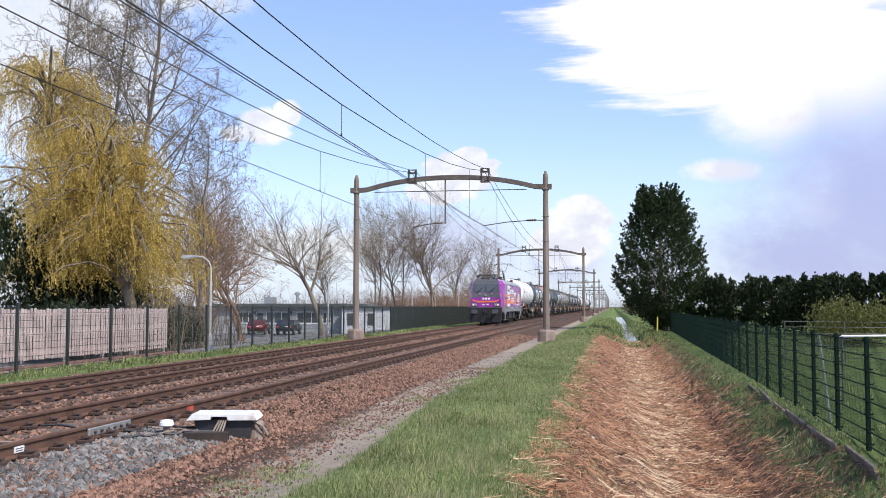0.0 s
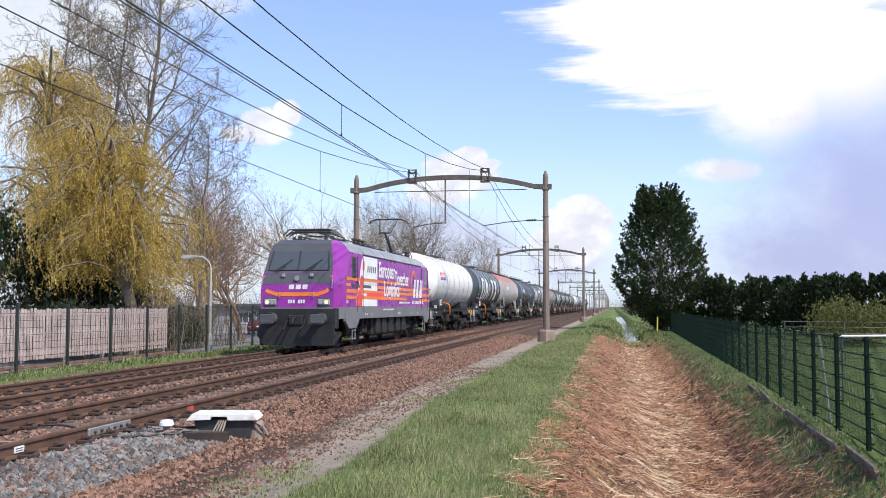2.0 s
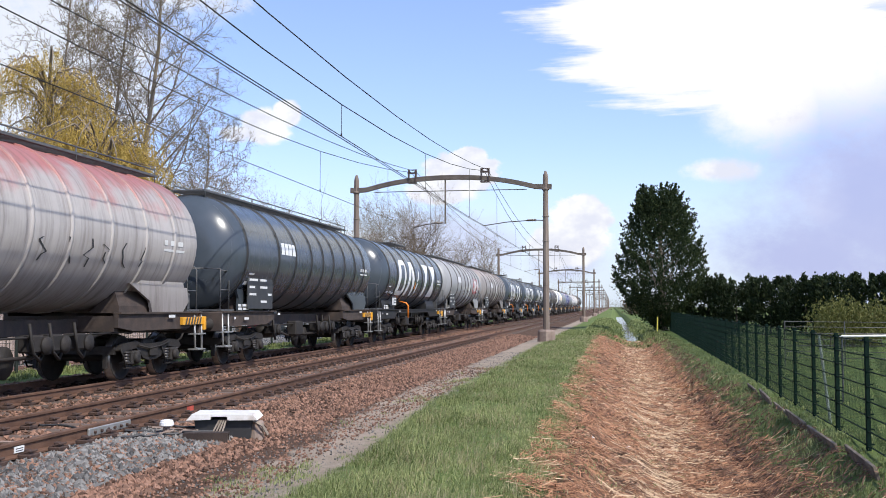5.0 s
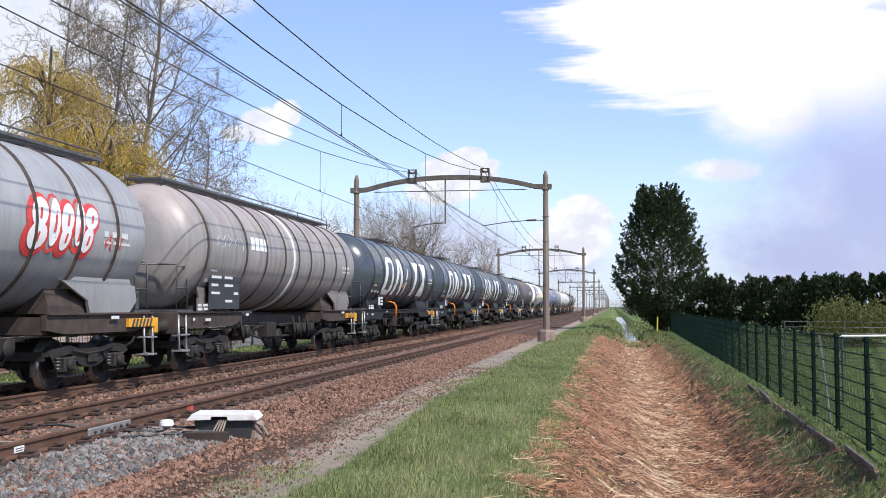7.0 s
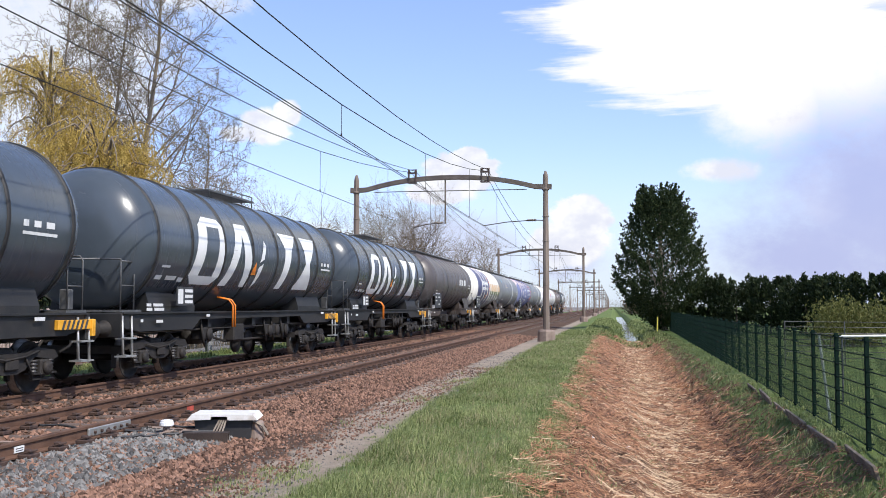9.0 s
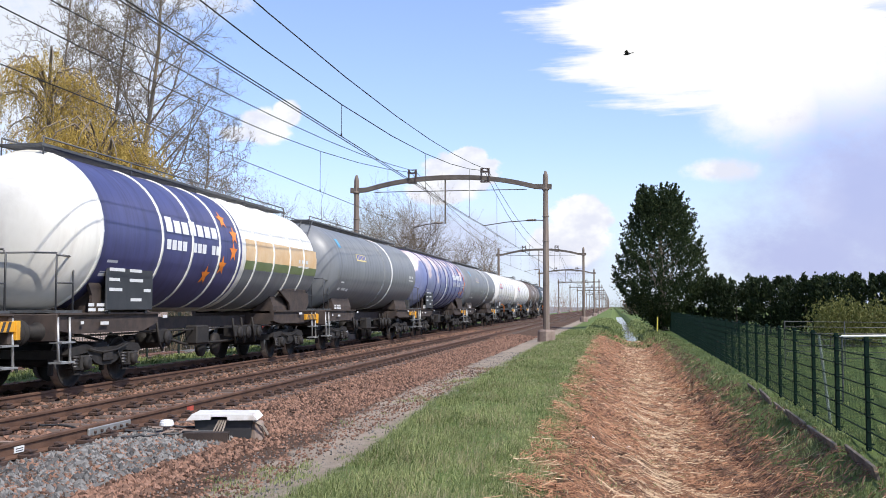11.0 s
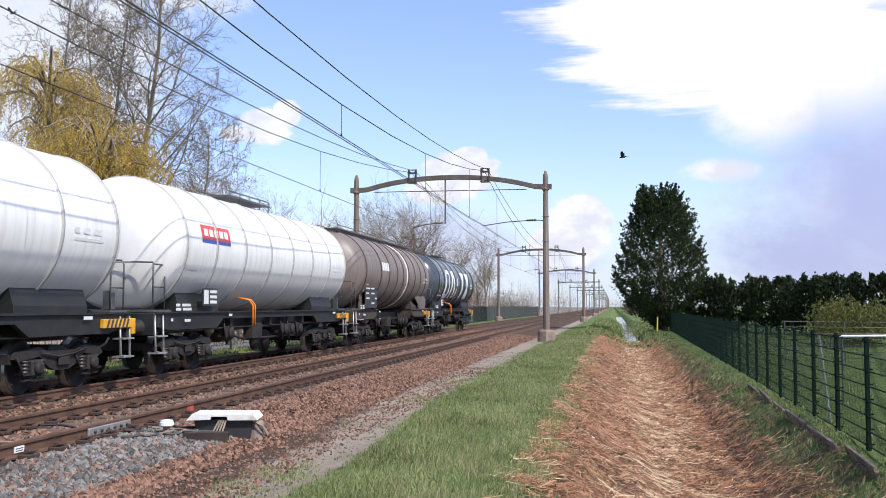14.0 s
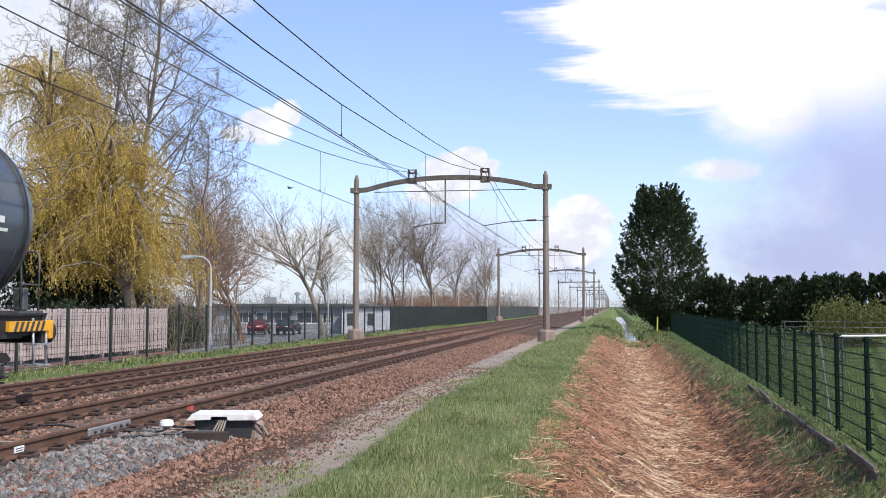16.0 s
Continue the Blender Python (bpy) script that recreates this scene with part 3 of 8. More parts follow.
def make_wheelset(bm):
    for s in (-1, 1):
        lathe(bm, [(0.10, s * 0.64), (0.40, s * 0.67), (0.49, s * 0.675)][:3] + [(0.49, s * 0.70), (0.46, s * 0.715), (0.455, s * 0.81), (0.40, s * 0.82), (0.38, s * 0.775), (0.16, s * 0.765), (0.12, s * 0.85), (0.02, s * 0.86)], "X", (0, 0, 0.455), 16)
    lathe(bm, [(0.08, -0.7), (0.08, 0.7)], "X", (0, 0, 0.455), 8)
    for f in bm.faces:
        c = f.calc_center_median()
        rr = math.hypot(c.y, c.z - 0.455)
        if rr > 0.44:
            f.material_index = 1


def make_bogie(bm):
    """Sideframes of a pressed-steel freight bogie, with its end headstocks and brake blocks."""
    for s in (-1, 1):
        x0, x1 = s * 0.93, s * 1.05
        top = [(-1.42, 0.62), (-1.3, 0.74), (-0.75, 0.80), (-0.45, 0.72), (0.45, 0.72), (0.75, 0.80), (1.3, 0.74), (1.42, 0.62)]
        bot = [(1.3, 0.58), (0.7, 0.64), (0.42, 0.44), (0.2, 0.38), (-0.2, 0.38), (-0.42, 0.44), (-0.7, 0.64), (-1.3, 0.58)]
        prism(bm, top + bot, min(x0, x1), max(x0, x1), "YZ")
        for y in (-0.9, 0.9):
            cbox(bm, (s * 1.03, y, 0.455), (0.22, 0.30, 0.28), 0.03)
            lathe(bm, [(0.11, s * 1.1), (0.12, s * 1.19), (0.06, s * 1.22)], "X", (0, y, 0.455), 10)
            for d in (-0.24, 0.24):
                cbox(bm, (s * 1.03, y + d, 0.36), (0.2, 0.2, 0.03))
            cbox(bm, (s * 1.05, y, 0.27), (0.06, 0.62, 0.035))
            tube(bm, [(s * 1.07, y - 0.3, 0.28), (s * 1.08, y - 0.42, 0.5), (s * 1.07, y - 0.52, 0.66)], 0.018, 5)
        cbox(bm, (s * 1.08, 0, 0.55), (0.05, 0.36, 0.2), 0.02)
        tube(bm, [(s * 1.09, -0.7, 0.7), (s * 1.1, -0.2, 0.62), (s * 1.1, 0.35, 0.66), (s * 1.09, 0.75, 0.74)], 0.02, 5)
        for y in (-0.37, 0.37, -1.43, 1.43):
            cbox(bm, (s * 0.75, y, 0.42), (0.09, 0.06, 0.34), 0.01)
    cbox(bm, (0, 0, 0.68), (1.9, 0.5, 0.26), 0.03)
    for y in (-1.42, 1.42):
        cbox(bm, (0, y, 0.62), (1.9, 0.08, 0.16))
    lathe(bm, [(0.22, 0.78), (0.22, 1.05)], "Z", (0, 0, 0), 12)


def make_spring(bm):
    lathe(bm, [(r, 0.375 + k * 0.06 + d) for k in range(4) for r, d in ((0.055, 0.0), (0.085, 0.017), (0.055, 0.035))], "Z", (0, 0, 0), 8)


def make_buffer(bm):
    """Points to -y."""
    lathe(bm, [(0.03, 0.0), (0.22, 0.012), (0.225, 0.04), (0.08, 0.06), (0.075, 0.3), (0.115, 0.3), (0.12, 0.56), (0.17, 0.58), (0.17, 0.62)], "Y", (0, 0, 0), 14)


def make_coupling(bm):
    tube(bm, [(0, 0.62, 1.02), (0, 0.25, 1.0), (0, 0.12, 0.86), (0, 0.0, 0.84)], 0.045, 6)
    tube(bm, [(0.3, 0.6, 0.98), (0.32, 0.3, 0.72), (0.28, 0.0, 0.62)], 0.028, 6)
    tube(bm, [(-0.3, 0.6, 0.98), (-0.32, 0.3, 0.72), (-0.28, 0.0, 0.62)], 0.028, 6)


def make_underframe(bm):
    for s in (-1, 1):
        # outer sill, deeper over the bogies
        prism(bm, [(0.62, 1.08), (0.62, 1.36), (15.68, 1.36), (15.68, 1.08), (14.9, 0.98), (12.3, 0.98), (11.9, 1.20), (4.4, 1.20), (4.0, 0.98), (1.4, 0.98)], *sorted((s * 1.12, s * 1.22)), "YZ")
        box(bm, *sorted((s * 1.1, s * 1.28)), 0.62, 15.68, 1.34, 1.375)
        box(bm, *sorted((s * 0.28, s * 0.36)), 0.7, 15.6, 0.86, 1.2)
    for y in (0.64, 15.66):
        box(bm, -1.25, 1.25, y - 0.06, y + 0.06, 0.88, 1.36, 0.02)
    for y in (2.68, 5.2, 8.15, 11.1, 13.62):
        box(bm, -1.12, 1.12, y - 0.09, y + 0.09, 1.0, 1.3)


def make_underframe_old(bm):
    """Short sills over the bogies only, joined by a centre sill."""
    for s in (-1, 1):
        for y0, y1 in ((0.62, 4.5), (11.8, 15.68)):
            ym = (y0 + y1) / 2
            prism(bm, [(y0, 1.08), (y0, 1.36), (y1, 1.36), (y1, 1.16), (ym + 1.3, 1.0), (ym - 1.3, 1.0)], *sorted((s * 1.12, s * 1.22)), "YZ")
            box(bm, *sorted((s * 1.1, s * 1.28)), y0, y1, 1.34, 1.375)
        box(bm, *sorted((s * 0.28, s * 0.36)), 0.7, 15.6, 0.96, 1.24)
    for y in (0.64, 15.66):
        box(bm, -1.25, 1.25, y - 0.06, y + 0.06, 0.88, 1.36, 0.02)
    for y in (2.68, 4.4, 11.9, 13.62):
        box(bm, -1.12, 1.12, y - 0.09, y + 0.09, 1.0, 1.3)


def make_brakegear(bm):
    # air vessels, brake cylinder, pipes, hand wheel bracket, truss
    lathe(bm, [(0.05, 5.0), (0.20, 5.08), (0.21, 6.1), (0.05, 6.2)], "Y", (0.62, 0, 0.78), 12)
    lathe(bm, [(0.05, 5.1), (0.17, 5.18), (0.17, 5.95), (0.05, 6.02)], "Y", (0.15, 0, 0.7), 12)
    for k, y in enumerate((4.7, 9.0, 9.6, 10.4)):
        tube(bm, [(1.1, y, 1.2), (1.12, y + 0.1, 0.7), (1.0, y + 0.5, 0.55), (0.9, y + 0.9, 0.9)], 0.03, 5)
        cbox(bm, (0.95, y + 0.3, 0.85), (0.3, 0.36, 0.3), 0.03)
        lathe(bm, [(0.02, 1.08), (0.16, 1.1), (0.16, 1.14), (0.02, 1.16)], "X", (0, y + 0.5, 0.82), 12)
    for x in (-0.9, 0.9):
        tube(bm, [(x, 4.3, 1.0), (x, 6.6, 0.62), (x, 9.4, 0.62), (x, 12.0, 1.0)], 0.035, 5)
    tube(bm, [(1.05, 1.0, 0.95), (1.05, 15.3, 0.98)], 0.02, 5)
    for y in (8.0, 8.9):
        lathe(bm, [(0.02, 0.6), (0.28, 0.64), (0.28, 0.72), (0.02, 0.76)], "X", (0, y, 0.55), 14)
    box(bm, 0.85, 1.15, 6.7, 7.4, 0.62, 1.05, 0.03)


def make_saddle(bm):
    """Cradles under the tank over both bogies."""
    for y0, y1 in ((-1.15, 1.15),):
        for s in (-1, 1):
            pr = [(s * 1.12, 1.36), (s * 1.12, 1.5), (s * 1.02, 1.82), (s * 0.75, 1.62), (s * 0.5, 1.36)]
            prism(bm, pr if s > 0 else pr[::-1], y0, y1)
        for y in (y0 + 0.5, y1 - 0.5):
            cbox(bm, (0, y, 1.42), (1.6, 0.12, 0.3))


def make_skirt(bm):
    """Sloped skirt that carries the older tanks at their rear end."""
    prism(bm, [(12.2, 1.95), (14.9, 1.9), (15.0, 1.6), (14.7, 1.36), (13.2, 1.36), (13.1, 1.6)], 1.18, 1.24, "YZ")
    prism(bm, [(12.6, 1.95), (14.8, 1.9), (14.6, 2.2), (12.9, 2.2)], 1.12, 1.22, "YZ")


def make_front_skirt(bm):
    prism(bm, [(1.5, 2.3), (1.62, 2.3), (2.4, 1.75), (4.0, 1.7), (4.1, 1.36), (1.9, 1.36), (1.9, 1.7)], 1.1, 1.16, "YZ")


def make_platform(bm):
    """End platform with a handrail and steps, at the front end."""
    box(bm, -1.2, 1.2, 0.62, 1.5, 1.375, 1.42)
    for y in (0.7, 1.25):
        tube(bm, [(1.15, y, 1.4), (1.15, y, 2.35), (1.13, y + 0.03, 2.42), (0.7, y + 0.03, 2.43)], 0.018, 5)
    tube(bm, [(1.15, 0.7, 2.38), (1.15, 1.25, 2.38)], 0.018, 5)
    tube(bm, [(1.15, 0.7, 1.9), (1.15, 1.25, 1.9)], 0.015, 5)
    tube(bm, [(-1.15, 0.7, 1.4), (-1.15, 0.7, 2.35), (-0.7, 0.72, 2.43), (0.7, 0.72, 2.43)], 0.018, 5)


def make_rear_rail(bm):
    box(bm, -1.2, 1.2, 15.0, 15.68, 1.377, 1.42)
    for y in (15.1, 15.62):
        tube(bm, [(1.15, y, 1.4), (1.15, y, 2.32), (1.1, y, 2.4), (0.6, y, 2.42)], 0.018, 5)
    tube(bm, [(1.15, 15.1, 1.85), (1.15, 15.62, 1.85)], 0.015, 5)
    box(bm, 0.85, 1.05, 15.35, 15.5, 1.42, 1.8, 0.02)


def make_step(bm):
    tube(bm, [(1.24, 0.62, 1.3), (1.27, 0.62, 0.55), (1.27, 1.0, 0.5)], 0.026, 5)
    tube(bm, [(1.24, 1.0, 1.3), (1.27, 1.0, 0.5)], 0.026, 5)
    box(bm, 1.1, 1.34, 0.60, 1.04, 0.5, 0.53)
    box(bm, 1.1, 1.34, 0.60, 1.04, 0.85, 0.88)


def make_pull(bm):
    """Bent discharge-valve lever guards at the flank."""
    for y in (6.0, 6.16):
        tube(bm, [(1.0, y - 0.1, 1.72), (1.28, y - 0.02, 1.66), (1.38, y, 1.52), (1.38, y, 0.98)], 0.024, 6)


def make_tail(bm):
    """Yellow end beam guard with its knob."""
    box(bm, 1.22, 1.30, 14.6, 15.72, 1.08, 1.25, 0.008)
    box(bm, 1.2, 1.33, 15.69, 15.80, 0.95, 1.26, 0.01)


def make_stripe(bm):
    prism(bm, [(0.08, 1.084), (0.15, 1.084), (0.23, 1.246), (0.16, 1.246)], 1.28, 1.304, "YZ")


def make_walkway(bm, y0, y1, z):
    for x in (-0.42, 0.42):
        box(bm, x - 0.03, x + 0.03, y0, y1, z, z + 0.05)
    k = int((y1 - y0) / 0.12)
    for i in range(k):
        y = y0 + (i + 0.5) * (y1 - y0) / k
        box(bm, -0.4, 0.4, y - 0.03, y + 0.03, z + 0.015, z + 0.045)
    for i in range(5):
        y = y0 + 0.1 + i * (y1 - y0 - 0.2) / 4
        for x in (-0.42, 0.42):
            tube(bm, [(x, y, z - 0.16), (x, y, z + 0.16)], 0.018, 4)
    for x in (-0.42, 0.42):
        tube(bm, [(x, y0 + 0.1, z + 0.16), (x, y1 - 0.1, z + 0.16)], 0.018, 5)


def make_ladder(bm):
    for x in (0.35, 0.75):
        tube(bm, [(x, 0.72, 1.4), (x, 0.74, 3.9), (x, 1.3, 4.42)], 0.02, 5)
    for k in range(10):
        z = 1.65 + k * 0.26
        tube(bm, [(0.35, 0.735, z), (0.75, 0.735, z)], 0.014, 4)


def make_placard(bm):
    box(bm, 1.3, 1.34, 2.1, 4.0, 1.42, 2.32, 0.01)
    for y in (2.3, 3.8):
        box(bm, 1.15, 1.3, y - 0.04, y + 0.04, 1.36, 1.6)


def make_placard_marks(bm):
    rng = random.Random(5)
    for r, (y0, y1) in enumerate(((2.2, 2.8), (2.2, 2.6), (2.2, 2.7), (3.05, 3.5), (3.0, 3.5), (3.0, 3.55), (3.6, 3.9))):
        z = 2.22 - (r % 4) * 0.19
        box(bm, 1.338, 1.345, y0, y1, z - 0.06, z)


def make_small_board(bm):
    box(bm, 1.3, 1.33, 2.9, 3.75, 1.5, 1.92, 0.01)


def make_small_board_marks(bm):
    for i in range(3):
        box(bm, 1.328, 1.335, 3.3, 3.7, 1.56 + i * 0.12, 1.63 + i * 0.12)
    box(bm, 1.328, 1.335, 2.95, 3.2, 1.55, 1.87)


def make_frame_marks(bm):
    """Unreadable white lettering on the sills."""
    for y0, y1, z in ((1.55, 1.75, 1.52), (1.85, 2.3, 1.52), (1.55, 1.8, 1.43), (1.9, 2.35, 1.43), (1.3, 1.4, 1.2), (2.0, 2.3, 1.18), (4.6, 4.8, 1.28), (13.9, 14.2, 1.28)):
        box(bm, 1.285, 1.292, y0, y1, z - 0.03, z + 0.03)


def tank_profile(style):
    """(radius, y) pairs of the tank's shell."""
    n, y0, y1 = 7, 0.78, L_WAG - 0.78
    depth = 0.80
    head = []
    for i in range(n + 1):
        a = i / n * math.pi / 2
        head.append((max(0.03, TANK_R * math.sin(a) ** 0.8), y0 + depth * (1 - math.cos(a)) ** 1.0))
    prof = head + [(TANK_R, y0 + depth + 0.02)]
    for k in range(1, 8):
        prof.append((TANK_R, y0 + depth + (y1 - y0 - 2 * depth) * k / 8))
    return prof + [(r, L_WAG - y) for r, y in head[::-1]]


def shell(style):
    name = "tank_shell_" + style
    if name not in KIT:
        bm = bmesh.new()
        lathe(bm, tank_profile(style), "Y", (0, 0, TANK_Z), 40)
        KIT[name] = mesh_from(name, finish_keep(bm), [])
    return KIT[name].copy()


RINGS_NEW = (1.62, 3.3, 5.2, 7.1, 9.0, 10.9, 12.8, 14.68)
RINGS_OLD = (1.62, 4.1, 5.6, 7.15, 8.4, 9.6, 11.0, 12.4, 13.7)
RINGS_PLAIN = (8.3,)


def make_ring(bm):
    lathe(bm, [(TANK_R - 0.02, -0.04), (TANK_R + 0.03, -0.032), (TANK_R + 0.03, 0.032), (TANK_R - 0.02, 0.04)], "Y", (0, 0, TANK_Z), 40)


def make_band(bm):
    lathe(bm, [(TANK_R - 0.02, -0.09), (TANK_R + 0.018, -0.085), (TANK_R + 0.018, 0.085), (TANK_R - 0.02, 0.09)], "Y", (0, 0, TANK_Z), 40)


def mark_ring(bm):
    a0, a1 = -36, 27
    for q in (quad(3.45, 3.95, a0 + 8, a1 - 8, 0.25), quad(4.75, 5.15, a0 + 8, a1 - 8, 0.15)):
        wrap(bm, q)
    wrap(bm, [(3.75, a0), (4.85, a0), (5.15, a0 + 9), (3.45, a0 + 9)], steps=2)
    wrap(bm, [(3.70, a1 - 9), (5.28, a1 - 9), (4.95, a1), (4.05, a1)], steps=2)


def mark_lean(bm):
    """Two slanted bars that lean together."""
    wrap(bm, [(5.4, -36), (5.85, -36), (6.5, 27), (6.05, 27)])
    wrap(bm, [(6.75, -36), (7.25, -36), (6.78, 27), (6.3, 27)], lift=0.009)


def mark_sliver(bm):
    wrap(bm, [(7.55, -38), (7.75, -30), (7.95, -9), (7.62, -14)], steps=4)
    wrap(bm, [(7.65, -9), (7.95, -5), (8.1, 9), (7.95, 14)], steps=4)


def mark_wedge(bm):
    """A slanted wedge that widens at its head."""
    wrap(bm, [(9.45, -36), (9.9, -36), (10.25, 8), (9.7, 8)])
    wrap(bm, [(9.7, 8), (10.25, 8), (10.85, 27), (9.35, 27)], steps=3)


def mark_hourglass(bm):
    wrap(bm, [(10.9, -36), (12.5, -36), (11.98, -4), (11.6, -4)], steps=4)
    wrap(bm, [(11.6, -4), (11.98, -4), (12.75, 27), (11.3, 27)], steps=4)


def tri_big(bm):
    wrap(bm, [(7.1, -22), (7.5, -22), (7.4, -9), (7.38, -9)], steps=3)


def small_marks(bm):
    """Unreadable white lettering on the tank."""
    for y0, y1, a0, a1 in ((2.0, 2.4, -22, -20), (1.9, 2.2, -33, -29), (2.4, 2.9, -33, -29), (3.0, 3.3, -34, -30), (13.2, 13.35, -4, 0), (13.5, 13.7, -4, 0), (13.85, 14.1, -4, 0), (13.2, 14.2, -9, -7)):
        wrap(bm, quad(y0, y1, a0, a1), steps=1)


def add_wheels(w, ys, scale=1.0):
    for y in ys:
        b = piece("bogie", kit("bogie", make_bogie, M_BOGIE), w, pose(0, y, 0))
        for d in (-0.9, 0.9):
            piece("wheelset", kit("wheelset", make_wheelset, [M_BOGIE, M_TREAD]), b, pose(0, d, 0))
        for sx in (-1.04, 1.04):
            for sy in (-1.14, -0.66, 0.66, 1.14):
                piece("spring", kit("spring", make_spring, M_SPRING), b, pose(sx, sy, 0))


def add_ends(w, length, mat_key="buffer"):
    for x in (-0.875, 0.875):
        piece("buffer", kit("buffer", make_buffer, M_BOGIE), w, pose(x, 0, 1.05))
        piece("buffer", kit("buffer", make_buffer, M_BOGIE), w, pose(x, length, 1.05, 0, 0, 180))
    piece("coupling", kit("coupling", make_coupling, M_BOGIE), w, pose(0, 0, 0))


def paint_on(w, name, make, mat, label=""):
    me = KIT.get(name)
    if me is None:
        bm = bmesh.new()
        make(bm)
        me = KIT[name] = mesh_from(name, finish_keep(bm), mat)
    ob = piece(name.rstrip("0123456789."), me, w, Matrix())
    if label:
        tagged(ob, label)
    return ob


def warning_beam(w):
    b = piece("warning_beam", kit("warning_beam", make_tail, M_YELLOW), w, Matrix())
    for k in range(6):
        piece("stripe", kit("stripe", make_stripe, M_PLACARD), b, pose(0, 14.62 + k * 0.15, 0))


def tank_wagon(index, style, paint, label, ring_mat=None):
    w = thing("tank_wagon", label, "tank wagon", group="tank wagons of the train")
    TRAIN.append((w, L_LOC + L_WAG * index + SLACK[index]))
    frame_mat = M_FRAME if style == "new" else M_FRAME_OLD
    me = shell(style)
    me.materials.append(paint)
    piece("tank", me, w, Matrix())
    rings = {"new": RINGS_NEW, "old": RINGS_OLD, "plain": RINGS_PLAIN}[style]
    rm = ring_mat or (M_FRAME if paint is T_SLATE else paint)
    key = "ring_" + rm.name
    for y in rings:
        piece("tank_ring", kit(key, make_ring, rm), w, pose(0, y, 0))
    suffix = "" if style == "new" else "_old"
    piece("underframe", kit("underframe" + suffix, make_underframe if style == "new" else make_underframe_old, frame_mat), w, Matrix())
    piece("brake_gear", kit("brake_gear", make_brakegear, M_BOGIE), w, Matrix())
    piece("sill_lettering", kit("sill_lettering", make_frame_marks, M_OFFWHITE), w, Matrix())
    add_wheels(w, (2.68, 13.62))
    add_ends(w, L_WAG)
    piece("end_platform", kit("end_platform", make_platform, M_DARKSTEEL), w, Matrix())
    piece("rear_handrail", kit("rear_handrail", make_rear_rail, M_DARKSTEEL), w, Matrix())
    piece("step", kit("step", make_step, M_STEEL), w, Matrix())
    piece("step", kit("step", make_step, M_STEEL), w, pose(0, 14.7, 0))
    if style == "new":
        for y in (3.15, 13.15):
            piece("saddle", kit("saddle", make_saddle, M_FRAME), w, pose(0, y, 0))
        piece("walkway", kit("walkway_short", lambda bm: make_walkway(bm, 6.6, 9.9, 4.46), M_DARKSTEEL), w, Matrix())
        piece("valve_lever", kit("valve_lever", make_pull, M_ORANGE), w, Matrix())
        warning_beam(w)
        b = piece("data_board", kit("data_board", make_small_board, M_PLACARD), w, Matrix())
        piece("board_lettering", kit("board_lettering", make_small_board_marks, M_OFFWHITE), b, Matrix())
    else:
        for y in (3.15, 13.15):
            piece("saddle", kit("saddle_old", make_saddle, M_FRAME_OLD), w, pose(0, y, 0))
        piece("walkway", kit("walkway_long", lambda bm: make_walkway(bm, 1.3, 15.0, 4.42), M_DARKSTEEL), w, Matrix())
        if style == "plain":
            piece("ladder", kit("ladder", make_ladder, M_DARKSTEEL), w, pose(-0.2, 0.05, 0))
        warning_beam(w)
        if style == "old":
            sk = kit("skirt_" + paint.name, make_skirt, paint if paint not in (T_BLUE, T_NAVY, T_CREAM) else M_FRAME_OLD)
            piece("skirt", sk, w, Matrix())
            piece("skirt", kit("front_" + sk.name, make_front_skirt, sk.materials[0]), w, Matrix())
            b = piece("placard", kit("placard", make_placard, M_PLACARD), w, Matrix())
            piece("placard_lettering", kit("placard_lettering", make_placard_marks, M_OFFWHITE), b, Matrix())
    paint_on(w, "tank_lettering", small_marks, M_OFFWHITE)
    return w


def owner_big(w):
    for name, make in (("mark_ring", mark_ring), ("mark_tent", mark_lean), ("mark_sliver", mark_sliver), ("mark_wedge", mark_wedge), ("mark_hourglass", mark_hourglass)):
        paint_on(w, name, make, M_WHITE, "big white slanted shape of the owner's mark")
    paint_on(w, "warning_triangle", tri_big, M_ORANGE)


def owner_plate(w):
    def red(bm):
        wrap(bm, quad(2.45, 4.15, 6, 19, 0), steps=3)
    def blue(bm):
        wrap(bm, quad(2.45, 4.15, 3, 6), steps=1)
    def bars(bm):
        for k in range(5):
            wrap(bm, quad(2.58 + k * 0.3, 2.8 + k * 0.3, 9, 15.5), steps=1, lift=0.012)
    paint_on(w, "owner_plate", red, M_RED)
    paint_on(w, "owner_plate_edge", blue, M_BLUE)
    paint_on(w, "owner_plate_marks", bars, M_WHITE)
    return w


def owner_small(w, y=4.3):
    def blocks(bm):
        for k in range(4):
            wrap(bm, quad(y + k * 0.33, y + 0.27 + k * 0.33, 3, 16, 0.06), steps=2)
    paint_on(w, "owner_mark" + str(y), blocks, M_WHITE)


def tank_words(w, words, y, z, width, size, mat):
    """Words painted round the tank's flank, read from the +x side."""
    cu = bpy.data.curves.new("words", "FONT")
    cu.body, cu.size, cu.resolution_u = words, size, 3
    ob = new("words", cu)
    bpy.context.view_layer.update()
    me = bpy.data.meshes.new_from_object(ob.evaluated_get(bpy.context.evaluated_depsgraph_get()))
    bpy.data.objects.remove(ob)
    bpy.data.curves.remove(cu)
    span = max(v.co.x for v in me.vertices)
    for v in me.vertices:
        v.co = on_tank(y + v.co.x / span * width, math.degrees((z + v.co.y) / TANK_R), 0.016)
    me.materials.append(mat)
    piece("tank_words", me, w, Matrix())


def white_band(w, y=9.0):
    piece("white_band", kit("white_band", make_band, M_OFFWHITE), w, pose(0, y, 0))


